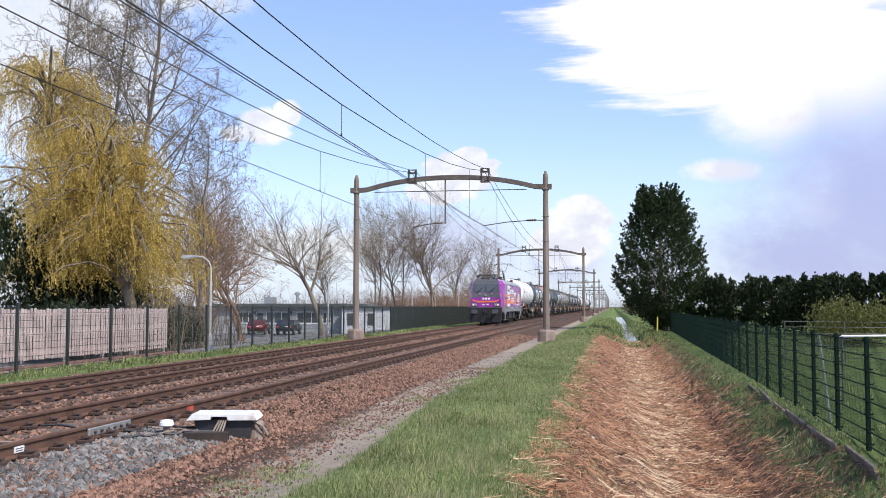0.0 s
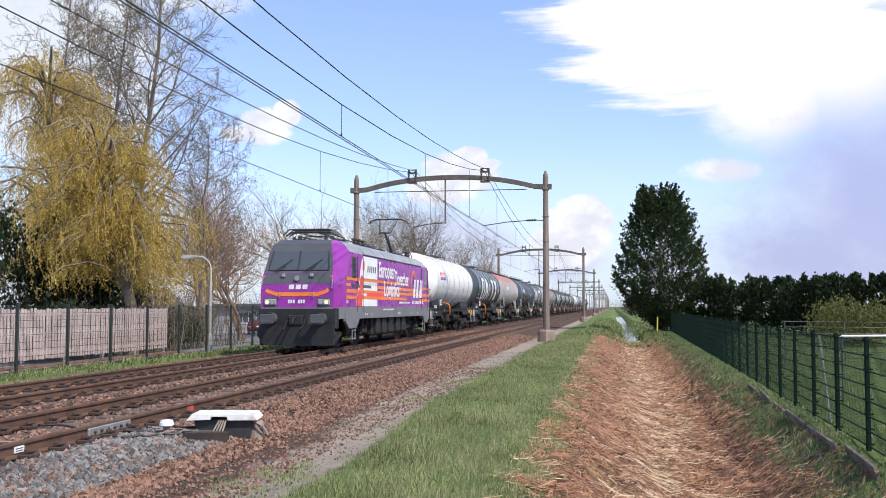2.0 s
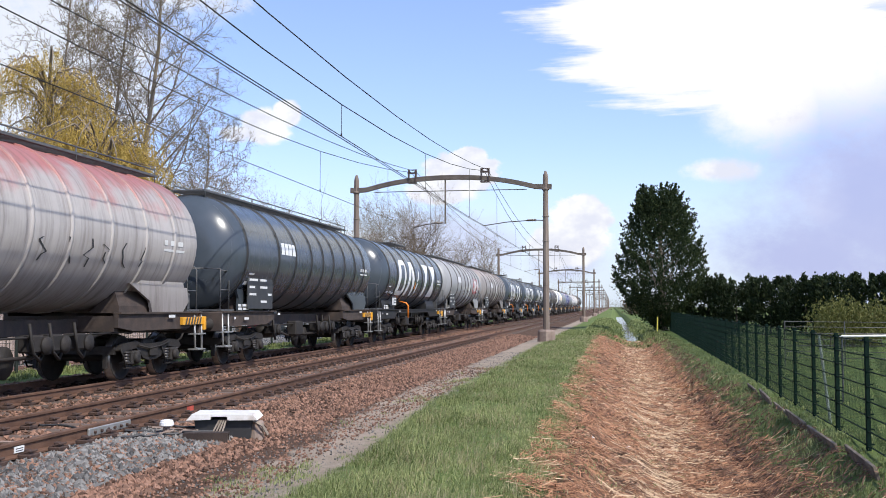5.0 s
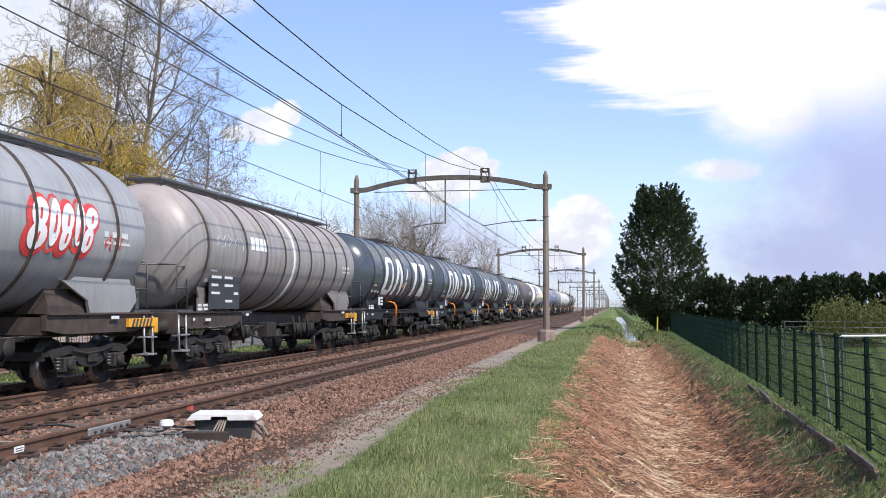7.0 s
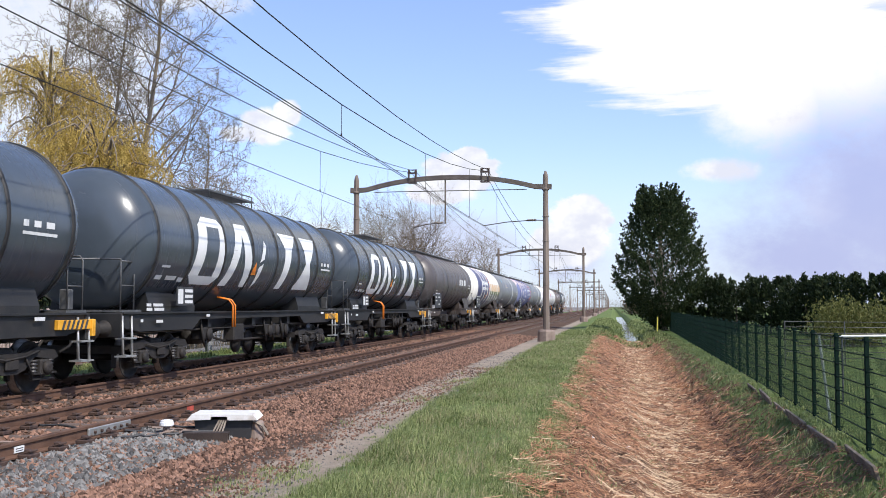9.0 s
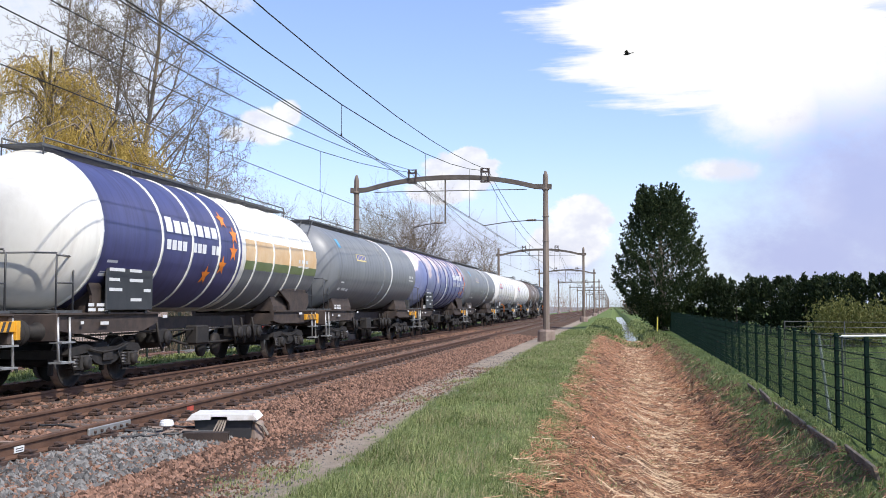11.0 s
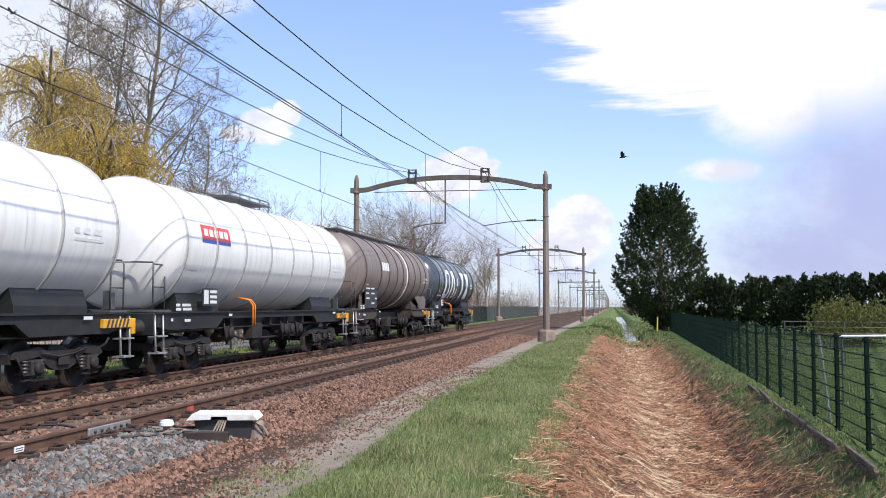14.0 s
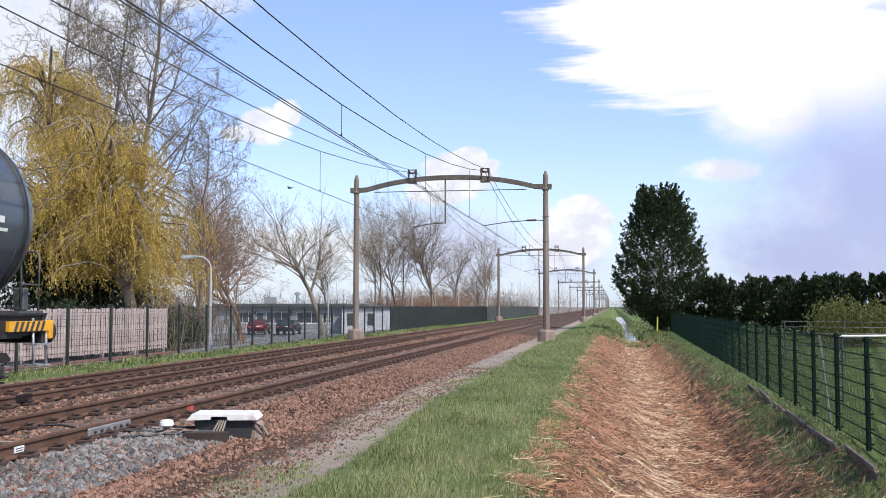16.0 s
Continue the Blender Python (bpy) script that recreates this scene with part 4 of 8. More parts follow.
def scrawl(w, name, mat, y0, y1, a0, a1, n, seed, width=0.05):
    """Sprayed loops and strokes that spell nothing."""
    def strokes(bm):
        rng = random.Random(seed)
        for i in range(n):
            y = y0 + (y1 - y0) * i / n
            dy = (y1 - y0) / n
            pts = [(y + dy * (0.15 + 0.7 * rng.random()), a0 + (a1 - a0) * k / 4 + rng.uniform(-2, 2)) for k in range(5)]
            for p, q in zip(pts, pts[1:]):
                wrap(bm, [(p[0], p[1]), (p[0] + width, p[1]), (q[0] + width, q[1]), (q[0], q[1])], steps=1, lift=0.01)
    paint_on(w, name, strokes, mat)


# ---------------------------------------------------------------- train: the wagons in order
w = owner_plate(tank_wagon(0, "new", T_WHITE, "white tank wagon with a red and blue owner plate", M_RING_GREY))
w = tank_wagon(1, "new", T_SLATE, "dark slate tank wagon with big white slanted marks")
owner_big(w)
w = tank_wagon(2, "old", T_ROSE, "grimy pale tank wagon with a faded red crown")
owner_small(w)
scrawl(w, "scrawl_dark", M_PLACARD, 8.5, 12.5, -25, -8, 6, 3)
w = tank_wagon(3, "old", T_SLATE, "dark slate tank wagon with a black data placard")
owner_small(w)
w = tank_wagon(4, "new", T_SLATE, "dark slate tank wagon with big white slanted marks")
owner_big(w)
w = tank_wagon(5, "old", T_GREY, "weathered grey tank wagon sprayed with red and white graffiti", M_FRAME_OLD)
owner_small(w)
white_band(w, 9.3)


def blob(bm, y, a, ry, ra, lift, slant=0.0):
    """A rounded sprayed patch on the tank."""
    c = bm.verts.new(on_tank(y, a, lift))
    ring = [bm.verts.new(on_tank(y + ry * math.cos(t) + slant * math.sin(t), a + ra * math.sin(t), lift)) for t in (k * math.tau / 16 for k in range(16))]
    for k in range(16):
        bm.faces.new((c, ring[k], ring[(k + 1) % 16]))


TAG = [(11.12, 6, 0.24, 10), (11.05, -9, 0.27, 9), (11.55, 1, 0.17, 16), (11.95, 4, 0.20, 11), (11.9, -8, 0.16, 9), (12.35, 2, 0.16, 15), (12.75, 7, 0.22, 8), (12.62, -8, 0.17, 9)]


def tag_white(bm):
    for y, a, ry, ra in TAG:
        blob(bm, y, a, ry, ra, 0.014, 0.06)


def tag_red(bm):
    for y, a, ry, ra in TAG:
        blob(bm, y - 0.05, a - 1.0, ry + 0.11, ra + 4, 0.008, 0.06)
    for y, a, ry, ra in TAG:
        wrap(bm, quad(y - 0.03, y + 0.03, a - ra * 0.4, a + ra * 0.3, 0.05), lift=0.018, steps=2)


paint_on(w, "graffiti_shadow", tag_red, M_RED, "red graffiti outline")
paint_on(w, "graffiti_fill", tag_white, M_WHITE, "white graffiti fill")
scrawl(w, "scrawl_rose", M_OFFWHITE, 6.2, 8.8, -32, -6, 5, 12, 0.12)
scrawl(w, "scrawl_red", M_RED, 13.2, 13.9, -12, -4, 4, 13)
w = tank_wagon(6, "old", T_GRIME, "grimy brown-grey tank wagon with white scrawls", M_FRAME_OLD)
owner_small(w, 4.4)
white_band(w, 8.0)
scrawl(w, "scrawl_white", M_OFFWHITE, 2.0, 3.9, 2, 12, 5, 21)
scrawl(w, "scrawl_white_low", M_OFFWHITE, 9.5, 13.5, -30, -22, 9, 22, 0.03)
for i in range(7, 11):
    w = tank_wagon(i, "new", T_SLATE, "dark slate tank wagon with big white slanted marks")
    owner_big(w)
w = tank_wagon(11, "old", T_UMBER, "dark brown tank wagon with faded white bars")


def bars_mid(bm):
    for k in range(3):
        wrap(bm, quad(9.4 + k * 1.0, 10.1 + k * 1.0, -4, 10, 0.1), steps=2)


paint_on(w, "faded_bars", bars_mid, M_OFFWHITE)
w = tank_wagon(12, "old", T_CREAM, "cream tank wagon with navy front and coloured bands")


def skin(y0, y1, a0, a1):
    def make(bm):
        k = max(2, int((a1 - a0) / 8))
        wrap(bm, quad(y0, y1, a0, a1), steps=k)
    return make


M_AMBER = material("band_amber", (0.66, 0.42, 0.20), (0.72, 0.52, 0.30), 0.45, 0, 2, 50, 0.05, dirt=(0.5, 0.4, 0.3))
M_GREEN_BAND = material("band_green", (0.13, 0.17, 0.07), (0.17, 0.21, 0.10), 0.45, 0, 2, 50, 0.05)
paint_on(w, "navy_front", skin(1.6, 8.6, -70, 90), T_NAVY)
paint_on(w, "amber_band", skin(8.9, 15.0, -8, 13), M_AMBER)
paint_on(w, "green_band", skin(8.9, 15.0, -17, -8), M_GREEN_BAND)
paint_on(w, "dark_belly", skin(8.9, 15.0, -75, -17), T_MILLET)


def star(bm, y, a, r):
    c = bm.verts.new(on_tank(y, a, 0.014))
    ring = []
    for k in range(10):
        rr = r if k % 2 == 0 else r * 0.42
        ring.append(bm.verts.new(on_tank(y + rr * math.sin(k * math.tau / 10), a + degrees_on(rr * math.cos(k * math.tau / 10)), 0.014)))
    for k in range(10):
        bm.faces.new((c, ring[k], ring[(k + 1) % 10]))


def degrees_on(d):
    return math.degrees(d / TANK_R)


def stars_front(bm):
    for y, a in ((7.6, 28), (8.1, 14), (8.0, -2), (7.4, -16), (6.6, -26)):
        star(bm, y, a, 0.26)


def stars_rear(bm):
    for y, a in ((12.9, 34), (13.6, 26), (14.1, 14), (14.3, 1), (14.0, -12), (13.4, -22), (12.6, -22)):
        star(bm, y, a, 0.24)


def words_bars(y, w1, w2):
    def make(bm):
        for k in range(7):
            h = 17 if k in (0, 3) else 14
            wrap(bm, quad(y + k * w1 / 7, y + k * w1 / 7 + w1 / 9, 7, 7 + h * 0.75), lift=0.012, steps=2)
        for k in range(11 if w2 else 0):
            if k not in (4, 8):
                wrap(bm, quad(y + k * w2 / 11, y + k * w2 / 11 + w2 / 14, -7, 1), lift=0.012, steps=1)
    return make


paint_on(w, "star_front", stars_front, M_ORANGE)
paint_on(w, "owner_bars", words_bars(4.3, 2.8, 2.9), M_WHITE)
w = tank_wagon(13, "plain", T_MILLET, "blue-grey tank wagon with a single pale band")


def yellow_label(bm):
    wrap(bm, quad(3.9, 5.3, 11, 21), steps=2)


def label_bars(bm):
    for k in range(6):
        wrap(bm, quad(4.0 + k * 0.21, 4.14 + k * 0.21, 13, 20, 0.02), steps=1, lift=0.012)


def sky_label(bm):
    wrap(bm, quad(1.85, 2.2, 26, 40), steps=3)


M_PALE_YELLOW = material("label_yellow", (0.75, 0.62, 0.25), (0.80, 0.68, 0.32), 0.5, 0, 4, 50, 0.05)
M_SKY_LABEL = material("label_sky", (0.10, 0.35, 0.55), (0.14, 0.40, 0.60), 0.5, 0, 4, 50, 0.05)


def plain_marks(w, y):
    white_band(w, y)
    paint_on(w, "name_label", yellow_label, M_PALE_YELLOW)
    paint_on(w, "label_bars", label_bars, M_BLUE)
    paint_on(w, "hazard_label", sky_label, M_SKY_LABEL)


plain_marks(w, 9.7)
w = tank_wagon(14, "old", T_BLUE, "faded blue tank wagon with peeling pink paint and orange stars", T_NAVY)
white_band(w, 7.6)
paint_on(w, "star", stars_rear, M_ORANGE)
paint_on(w, "owner_bars_rear", words_bars(9.6, 3.4, 0), M_WHITE)
tank_words(w, "euro tank car", 9.55, -0.20, 2.9, 0.5, M_WHITE)
scrawl(w, "scrawl_pale", M_OFFWHITE, 5.0, 7.0, -34, -22, 4, 41, 0.06)
w = tank_wagon(15, "plain", T_MILLET, "blue-grey tank wagon with outlined graffiti and a pale band")
plain_marks(w, 10.4)
scrawl(w, "scrawl_outline", M_OFFWHITE, 6.3, 9.0, -28, -10, 7, 51, 0.03)
scrawl(w, "scrawl_outline_rear", M_OFFWHITE, 11.2, 14.3, -30, -16, 8, 52, 0.025)
for i in (16, 17):
    w = owner_plate(tank_wagon(i, "new", T_WHITE, "white tank wagon with a red and blue owner plate", M_RING_GREY))
w = tank_wagon(18, "old", T_BROWN, "brown weathered tank wagon with a white band", M_FRAME_OLD)
owner_small(w)
white_band(w, 9.3)
w = tank_wagon(19, "new", T_SLATE, "dark slate tank wagon at the train's end")
owner_big(w)
# ---------------------------------------------------------------- locomotive
M_PURPLE = material("loco_purple", (0.27, 0.028, 0.29), (0.30, 0.034, 0.32), 0.28, 0, 1.5, 40, 0.02)
M_LGREY = material("loco_grey", (0.16, 0.16, 0.165), (0.19, 0.19, 0.195), 0.45, 0, 2, 40, 0.05, dirt=(0.11, 0.10, 0.09))
M_LDARK = material("loco_dark_grey", (0.07, 0.072, 0.078), (0.085, 0.087, 0.092), 0.45, 0, 2, 40, 0.05)
M_ROOF = material("loco_roof", (0.27, 0.28, 0.29), (0.33, 0.34, 0.35), 0.5, 0.1, 3, 40, 0.1, dirt=(0.16, 0.14, 0.12))
# grey tint stands in for sky reflected in the panes
M_GLASS = glass_material("cab_glass", (0.07, 0.08, 0.085))
M_LAMP = glow_material("headlamp_glow", (1.0, 0.80, 0.55), 0.25)
M_LENS = glass_material("lamp_lens", (0.25, 0.25, 0.25))
M_STRIPE = material("livery_orange", (0.80, 0.19, 0.035), (0.86, 0.23, 0.05), 0.35, 0, 2, 50, 0.03)
M_CORAL = material("livery_red", (0.78, 0.06, 0.06), (0.82, 0.08, 0.07), 0.35, 0, 2, 50, 0.03)
M_PAN = material("pantograph_dark", (0.05, 0.05, 0.05), (0.08, 0.08, 0.08), 0.5, 0.6, 5, 50, 0.1)

LOC_LEVELS = [(1.06, 0.66, 1.28, 1.47), (1.46, 0.62, 1.30, 1.49), (2.25, 0.62, 1.30, 1.49), (2.68, 0.76, 1.24, 1.49), (3.05, 0.93, 1.18, 1.49),
              (3.42, 1.10, 1.10, 1.485), (3.68, 1.24, 1.03, 1.26), (3.84, 1.62, 0.92, 1.02)]


def loc_outline(z, yf, hf, hs, lift=0.0):
    ys = yf + 0.85
    a = [(-hf, yf - lift), (hf, yf - lift), (hs + lift, ys), (hs + lift, L_LOC - ys), (hf, L_LOC - yf + lift), (-hf, L_LOC - yf + lift), (-hs - lift, L_LOC - ys), (-hs - lift, ys)]
    return [Vector((x, y, z)) for x, y in a]


def loc_at(z, lift=0.0):
    for (a, b) in zip(LOC_LEVELS, LOC_LEVELS[1:]):
        if a[0] <= z <= b[0]:
            t = (z - a[0]) / (b[0] - a[0])
            return [a[i] + (b[i] - a[i]) * t for i in range(4)]
    return list(LOC_LEVELS[-1])


def face_patch(bm, corners, lift=0.008, mat=0):
    """A patch on the sloping front: corners as (x, z)."""
    vs = []
    for x, z in corners:
        lv = loc_at(z)
        vs.append(bm.verts.new((x, lv[1] - lift, z)))
    f = bm.faces.new(vs)
    f.material_index = mat


def side_patch(bm, outline, x=1.496, mat=0):
    """A flat painted shape on the flank; the livery sits forward on the body."""
    pts = [(max(1.5, y - 0.8 * min(1.0, max(0.0, (17.4 - y) / 2))), z) for y, z in outline]
    prism(bm, pts, *sorted((x, x + math.copysign(0.003, x))), "YZ", mat)


def rect(y0, y1, z0, z1):
    return [(y0, z0), (y1, z0), (y1, z1), (y0, z1)]


def text_mesh(name, body, size, mat, parent, at, width=None, shear=0.0, bold=0.0):
    cu = bpy.data.curves.new(name, "FONT")
    cu.body, cu.size, cu.extrude, cu.shear, cu.offset = body, size, 0.002, shear, bold
    tmp = new(name, cu)
    bpy.context.view_layer.update()
    if width:
        squeeze = width / tmp.dimensions.x
    me = bpy.data.meshes.new_from_object(tmp)
    bpy.data.objects.remove(tmp)
    if width:
        me.transform(Matrix.Diagonal((squeeze, 1, 1, 1)))
    me.materials.clear()
    me.materials.append(mat)
    return piece(name, me, parent, at)


def side_pose(y, z, x=1.50):
    return pose(x, y, z, 90, 0, 90)


def build_locomotive():
    loc = thing("locomotive", "purple electric locomotive with orange stripes and white panel", "locomotive")
    TRAIN.append((loc, 0.3))
    bm = bmesh.new()
    rings = [[bm.verts.new(v) for v in loc_outline(*lv)] for lv in LOC_LEVELS]
    for j, (q, r) in enumerate(zip(rings, rings[1:])):
        for k in range(8):
            f = bm.faces.new((q[k], q[(k + 1) % 8], r[(k + 1) % 8], r[k]))
            if j == 0:
                f.material_index = 1
            elif k in (0, 4) and j >= 3:
                f.material_index = 2
            elif k in (2, 6) and j >= 5:
                f.material_index = 3
    f = bm.faces.new(rings[-1])
    f.material_index = 3
    bm.faces.new(rings[0][::-1]).material_index = 1
    part("body", finish(bm), [M_PURPLE, M_LGREY, M_LDARK, M_ROOF], loc)
    # grey sill below the side
    bm = bmesh.new()
    for s in (-1, 1):
        prism(bm, [(1.45, 1.48), (17.45, 1.48), (17.45, 0.98), (16.9, 0.72), (16.2, 0.72), (15.8, 1.05), (3.4, 1.05), (2.9, 0.72), (1.9, 0.72), (1.45, 0.98)], *sorted((s * 1.40, s * 1.503)), "YZ")
    part("sill", finish(bm), M_LGREY, loc)
    # front apron, dark fields and the orange chevron
    bm = bmesh.new()
    for s in (-1, 1):
        face_patch(bm, [(s * 1.22, 2.25), (s * 1.10, 2.25), (s * 0.55, 2.27), (0, 2.29), (0, 2.66), (s * 1.20, 2.66)][::s])
    face_patch(bm, [(-1.18, 1.48), (-0.72, 1.48), (-0.72, 1.80), (-1.22, 1.80)])
    face_patch(bm, [(0.72, 1.48), (1.18, 1.48), (1.22, 1.80), (0.72, 1.80)])
    part("front_panel", finish(bm), M_LDARK, loc)
    bm = bmesh.new()
    face_patch(bm, [(-0.72, 1.84), (0.72, 1.84), (0.72, 1.98), (-0.72, 1.98)], 0.012)
    for s in (-1, 1):
        face_patch(bm, [(s * 0.72, 1.84), (s * 1.12, 1.98), (s * 1.05, 2.08), (s * 0.72, 1.98)], 0.012)
        face_patch(bm, [(s * 1.12, 1.98), (s * 1.26, 2.55), (s * 1.16, 2.55), (s * 1.03, 2.06)], 0.012)
    part("front_stripe", finish(bm), M_STRIPE, loc)
    for x0, x1 in ((-1.02, -0.05), (0.05, 1.02)):
        bm = bmesh.new()
        face_patch(bm, [(x0, 2.76), (x1, 2.76), (x1 * (0.93 if x1 > 0.5 else 1), 3.40), (x0 * (0.93 if x0 < -0.5 else 1), 3.40)], 0.02)
        part("windscreen", finish(bm), M_GLASS, loc, "dark reflecting windscreen pane")
        xm = (x0 + x1) / 2
        bm = bmesh.new()
        tube(bm, [(xm - 0.35, loc_at(2.68)[1] - 0.05, 2.68), (xm + 0.05, loc_at(2.9)[1] - 0.06, 2.95), (xm + 0.28, loc_at(3.1)[1] - 0.05, 3.12)], 0.014, 5)
        tube(bm, [(xm - 0.25, loc_at(2.66)[1] - 0.05, 2.64), (xm + 0.1, loc_at(2.9)[1] - 0.06, 2.92)], 0.012, 5)
        part("wiper", finish(bm), M_PAN, loc)
    bm = bmesh.new()
    for x in (-1.08, -0.02, 1.08):
        k = 0.93 if abs(x) > 0.5 else 1
        tube(bm, [(x, loc_at(2.74)[1] - 0.012, 2.74), (x * k, loc_at(3.42)[1] - 0.012, 3.42)], 0.022, 5)
    tube(bm, [(-1.08, loc_at(2.74)[1] - 0.012, 2.74), (1.08, loc_at(2.74)[1] - 0.012, 2.74)], 0.02, 5)
    part("windscreen_frame", finish(bm), M_PAN, loc)
    # lamps
    for x in (-0.95, 0.95):
        bm = bmesh.new()
        cbox(bm, (x, 0.60, 1.64), (0.44, 0.06, 0.22), 0.03)
        hl = part("headlight", finish(bm), M_LENS, loc, "rectangular headlight cluster")
        bm = bmesh.new()
        lathe(bm, [(0.075, 0.55), (0.06, 0.575)], "Y", (x + (0.1 if x > 0 else -0.1), 0, 1.64), 14)
        part("lens", finish(bm), M_LAMP, hl)
        bm = bmesh.new()
        lathe(bm, [(0.075, 0.55), (0.06, 0.575)], "Y", (x - (0.1 if x > 0 else -0.1), 0, 1.64), 14)
        part("lens", finish(bm), M_STEEL, hl)
    bm = bmesh.new()
    lathe(bm, [(0.09, 0.58), (0.07, 0.66)], "Y", (0, 0, 2.46), 14)
    part("top_lamp", finish(bm), M_LENS, loc)
    bm = bmesh.new()
    for x in (-0.5, 0.5):
        cbox(bm, (x, 0.66, 2.56), (0.12, 0.1, 0.12), 0.02)
    part("camera_pod", finish(bm), M_STEEL, loc)
    for x in (-1.25, 1.25):
        bm = bmesh.new()
        tube(bm, [(x, 0.62, 2.1), (x, 0.55, 2.12), (x, 0.6, 2.4), (x, 0.68, 2.42)], 0.018, 5)
        part("grab_rail", finish(bm), M_STEEL, loc)
    for x in (-0.6, 0.6):
        bm = bmesh.new()
        tube(bm, [(x, 0.62, 1.8), (x, 0.54, 1.82), (x, 0.54, 1.96), (x, 0.62, 1.98)], 0.014, 5)
        part("grab_rail", finish(bm), M_STEEL, loc)
    # owner's mark and number on the front, as bars
    bm = bmesh.new()
    for k in range(3):
        face_patch(bm, [(-0.30 + k * 0.24, 2.08), (-0.12 + k * 0.24, 2.08), (-0.09 + k * 0.24, 2.24), (-0.27 + k * 0.24, 2.24)], 0.014)
    for k in range(7):
        if k != 3:
            face_patch(bm, [(-0.32 + k * 0.09, 1.60), (-0.255 + k * 0.09, 1.60), (-0.255 + k * 0.09, 1.72), (-0.32 + k * 0.09, 1.72)], 0.014)
    part("front_bars", finish(bm), M_WHITE, loc)
    # buffer beam, buffers, plough
    bm = bmesh.new()
    box(bm, -1.38, 1.38, 0.62, 1.0, 0.72, 1.44, 0.03)
    box(bm, -0.25, 0.25, 0.45, 0.7, 0.85, 1.2, 0.03)
    part("buffer_beam", finish(bm), M_FRAME, loc)
    for y, rz in ((0, 0), (L_LOC, 180)):
        for x in (-0.875, 0.875):
            bm = bmesh.new()
            box(bm, -0.27, 0.27, 0.0, 0.06, -0.18, 0.18, 0.05)
            lathe(bm, [(0.14, 0.06), (0.13, 0.4), (0.2, 0.42), (0.2, 0.64)], "Y", (0, 0, 0), 14)
            part("buffer", finish(bm), M_LDARK, loc, at=pose(x, y, 1.08, 0, 0, rz))
    piece("coupling", kit("coupling", make_coupling, M_BOGIE), loc, pose(0, 0, 0.1))
    bm = bmesh.new()
    prism(bm, [(-1.3, 0.85), (1.3, 0.85), (1.38, 0.5), (1.1, 0.16), (-1.1, 0.16), (-1.38, 0.5)], 0.5, 0.62)
    for s in (-1, 1):
        prism(bm, [(0.53, 0.17), (0.64, 0.17), (1.7, 0.5), (1.6, 0.62), (0.53, 0.5)], *sorted((s * 1.11, s * 1.29)), "YZ")
    part("plough", finish(bm), M_FRAME, loc)
    # bogies
    for y in (4.25, 14.65):
        b = piece("bogie", kit("bogie", make_bogie, M_BOGIE), loc, pose(0, y, 0.1))
        for d in (-1.3, 1.3):
            ob = piece("wheelset", kit("wheelset", make_wheelset, [M_BOGIE, M_TREAD]), b, Matrix.Translation((0, d, -0.1)) @ Matrix.Diagonal((1, 1.3, 1.3, 1)))
        for d in (-1.3, 1.3):
            bm = bmesh.new()
            for s in (-1, 1):
                cbox(bm, (s * 1.08, d, 0.5), (0.22, 0.55, 0.3), 0.05)
                for e in (-0.35, 0.35):
                    lathe(bm, [(0.1, 0.62), (0.11, 0.66), (0.1, 0.95)], "Z", (s * 1.1, d + e, 0), 10)
            part("axle_box", finish(bm), M_BOGIE, b)
    bm = bmesh.new()
    box(bm, -1.25, 1.25, 6.4, 12.4, 0.35, 1.1, 0.05)
    for y in (6.6, 7.7, 8.9, 10.4, 11.6):
        box(bm, 1.2, 1.36, y, y + 0.75, 0.42, 1.02, 0.03)
        box(bm, -1.36, -1.2, y, y + 0.75, 0.42, 1.02, 0.03)
    part("underfloor_equipment", finish(bm), M_FRAME, loc)
    for y in (2.6, 16.1):
        bm = bmesh.new()
        for d in (0, 0.42):
            tube(bm, [(1.42, y + d, 1.2), (1.42, y + d, 0.3)], 0.02, 5)
        for z in (0.32, 0.62, 0.92):
            box(bm, 1.28, 1.46, y, y + 0.42, z, z + 0.03)
        part("cab_step", finish(bm), M_STEEL, loc)
    # sides: windows, doors, livery
    for s in (1, -1):
        x = s * 1.497
        for y in (2.35, 16.2):
            bm = bmesh.new()
            box(bm, *sorted((s * 1.47, s * 1.504)), y - 0.1, y + 0.45, 2.5, 3.28, 0.02)
            part("side_window", finish(bm), M_GLASS, loc)
        for y in (3.05, 3.85, 15.4, 17.0):
            bm = bmesh.new()
            tube(bm, [(s * 1.505, y, 1.3), (s * 1.505, y, 3.3)], 0.016, 5)
            part("door_rail", finish(bm), M_LDARK, loc)
        bm = bmesh.new()
        side_patch(bm, [(3.7, 1.50), (6.95, 1.50), (6.95, 3.36), (4.75, 3.36), (4.45, 3.2), (4.25, 2.8), (4.0, 2.2), (3.75, 1.9)], x)
        part("white_panel", finish(bm), M_WHITE, loc)
        bm = bmesh.new()
        for y0, y1, z in ((1.75, 13.2, 2.42), (1.75, 2.9, 2.20), (6.9, 15.0, 2.18), (1.7, 17.4, 1.98), (1.7, 12.6, 1.76), (15.6, 17.4, 2.3), (15.6, 17.4, 1.72)):
            side_patch(bm, rect(y0, y1, z, z + 0.12), s * 1.499)
        part("orange_stripe", finish(bm), M_STRIPE, loc)
        bm = bmesh.new()
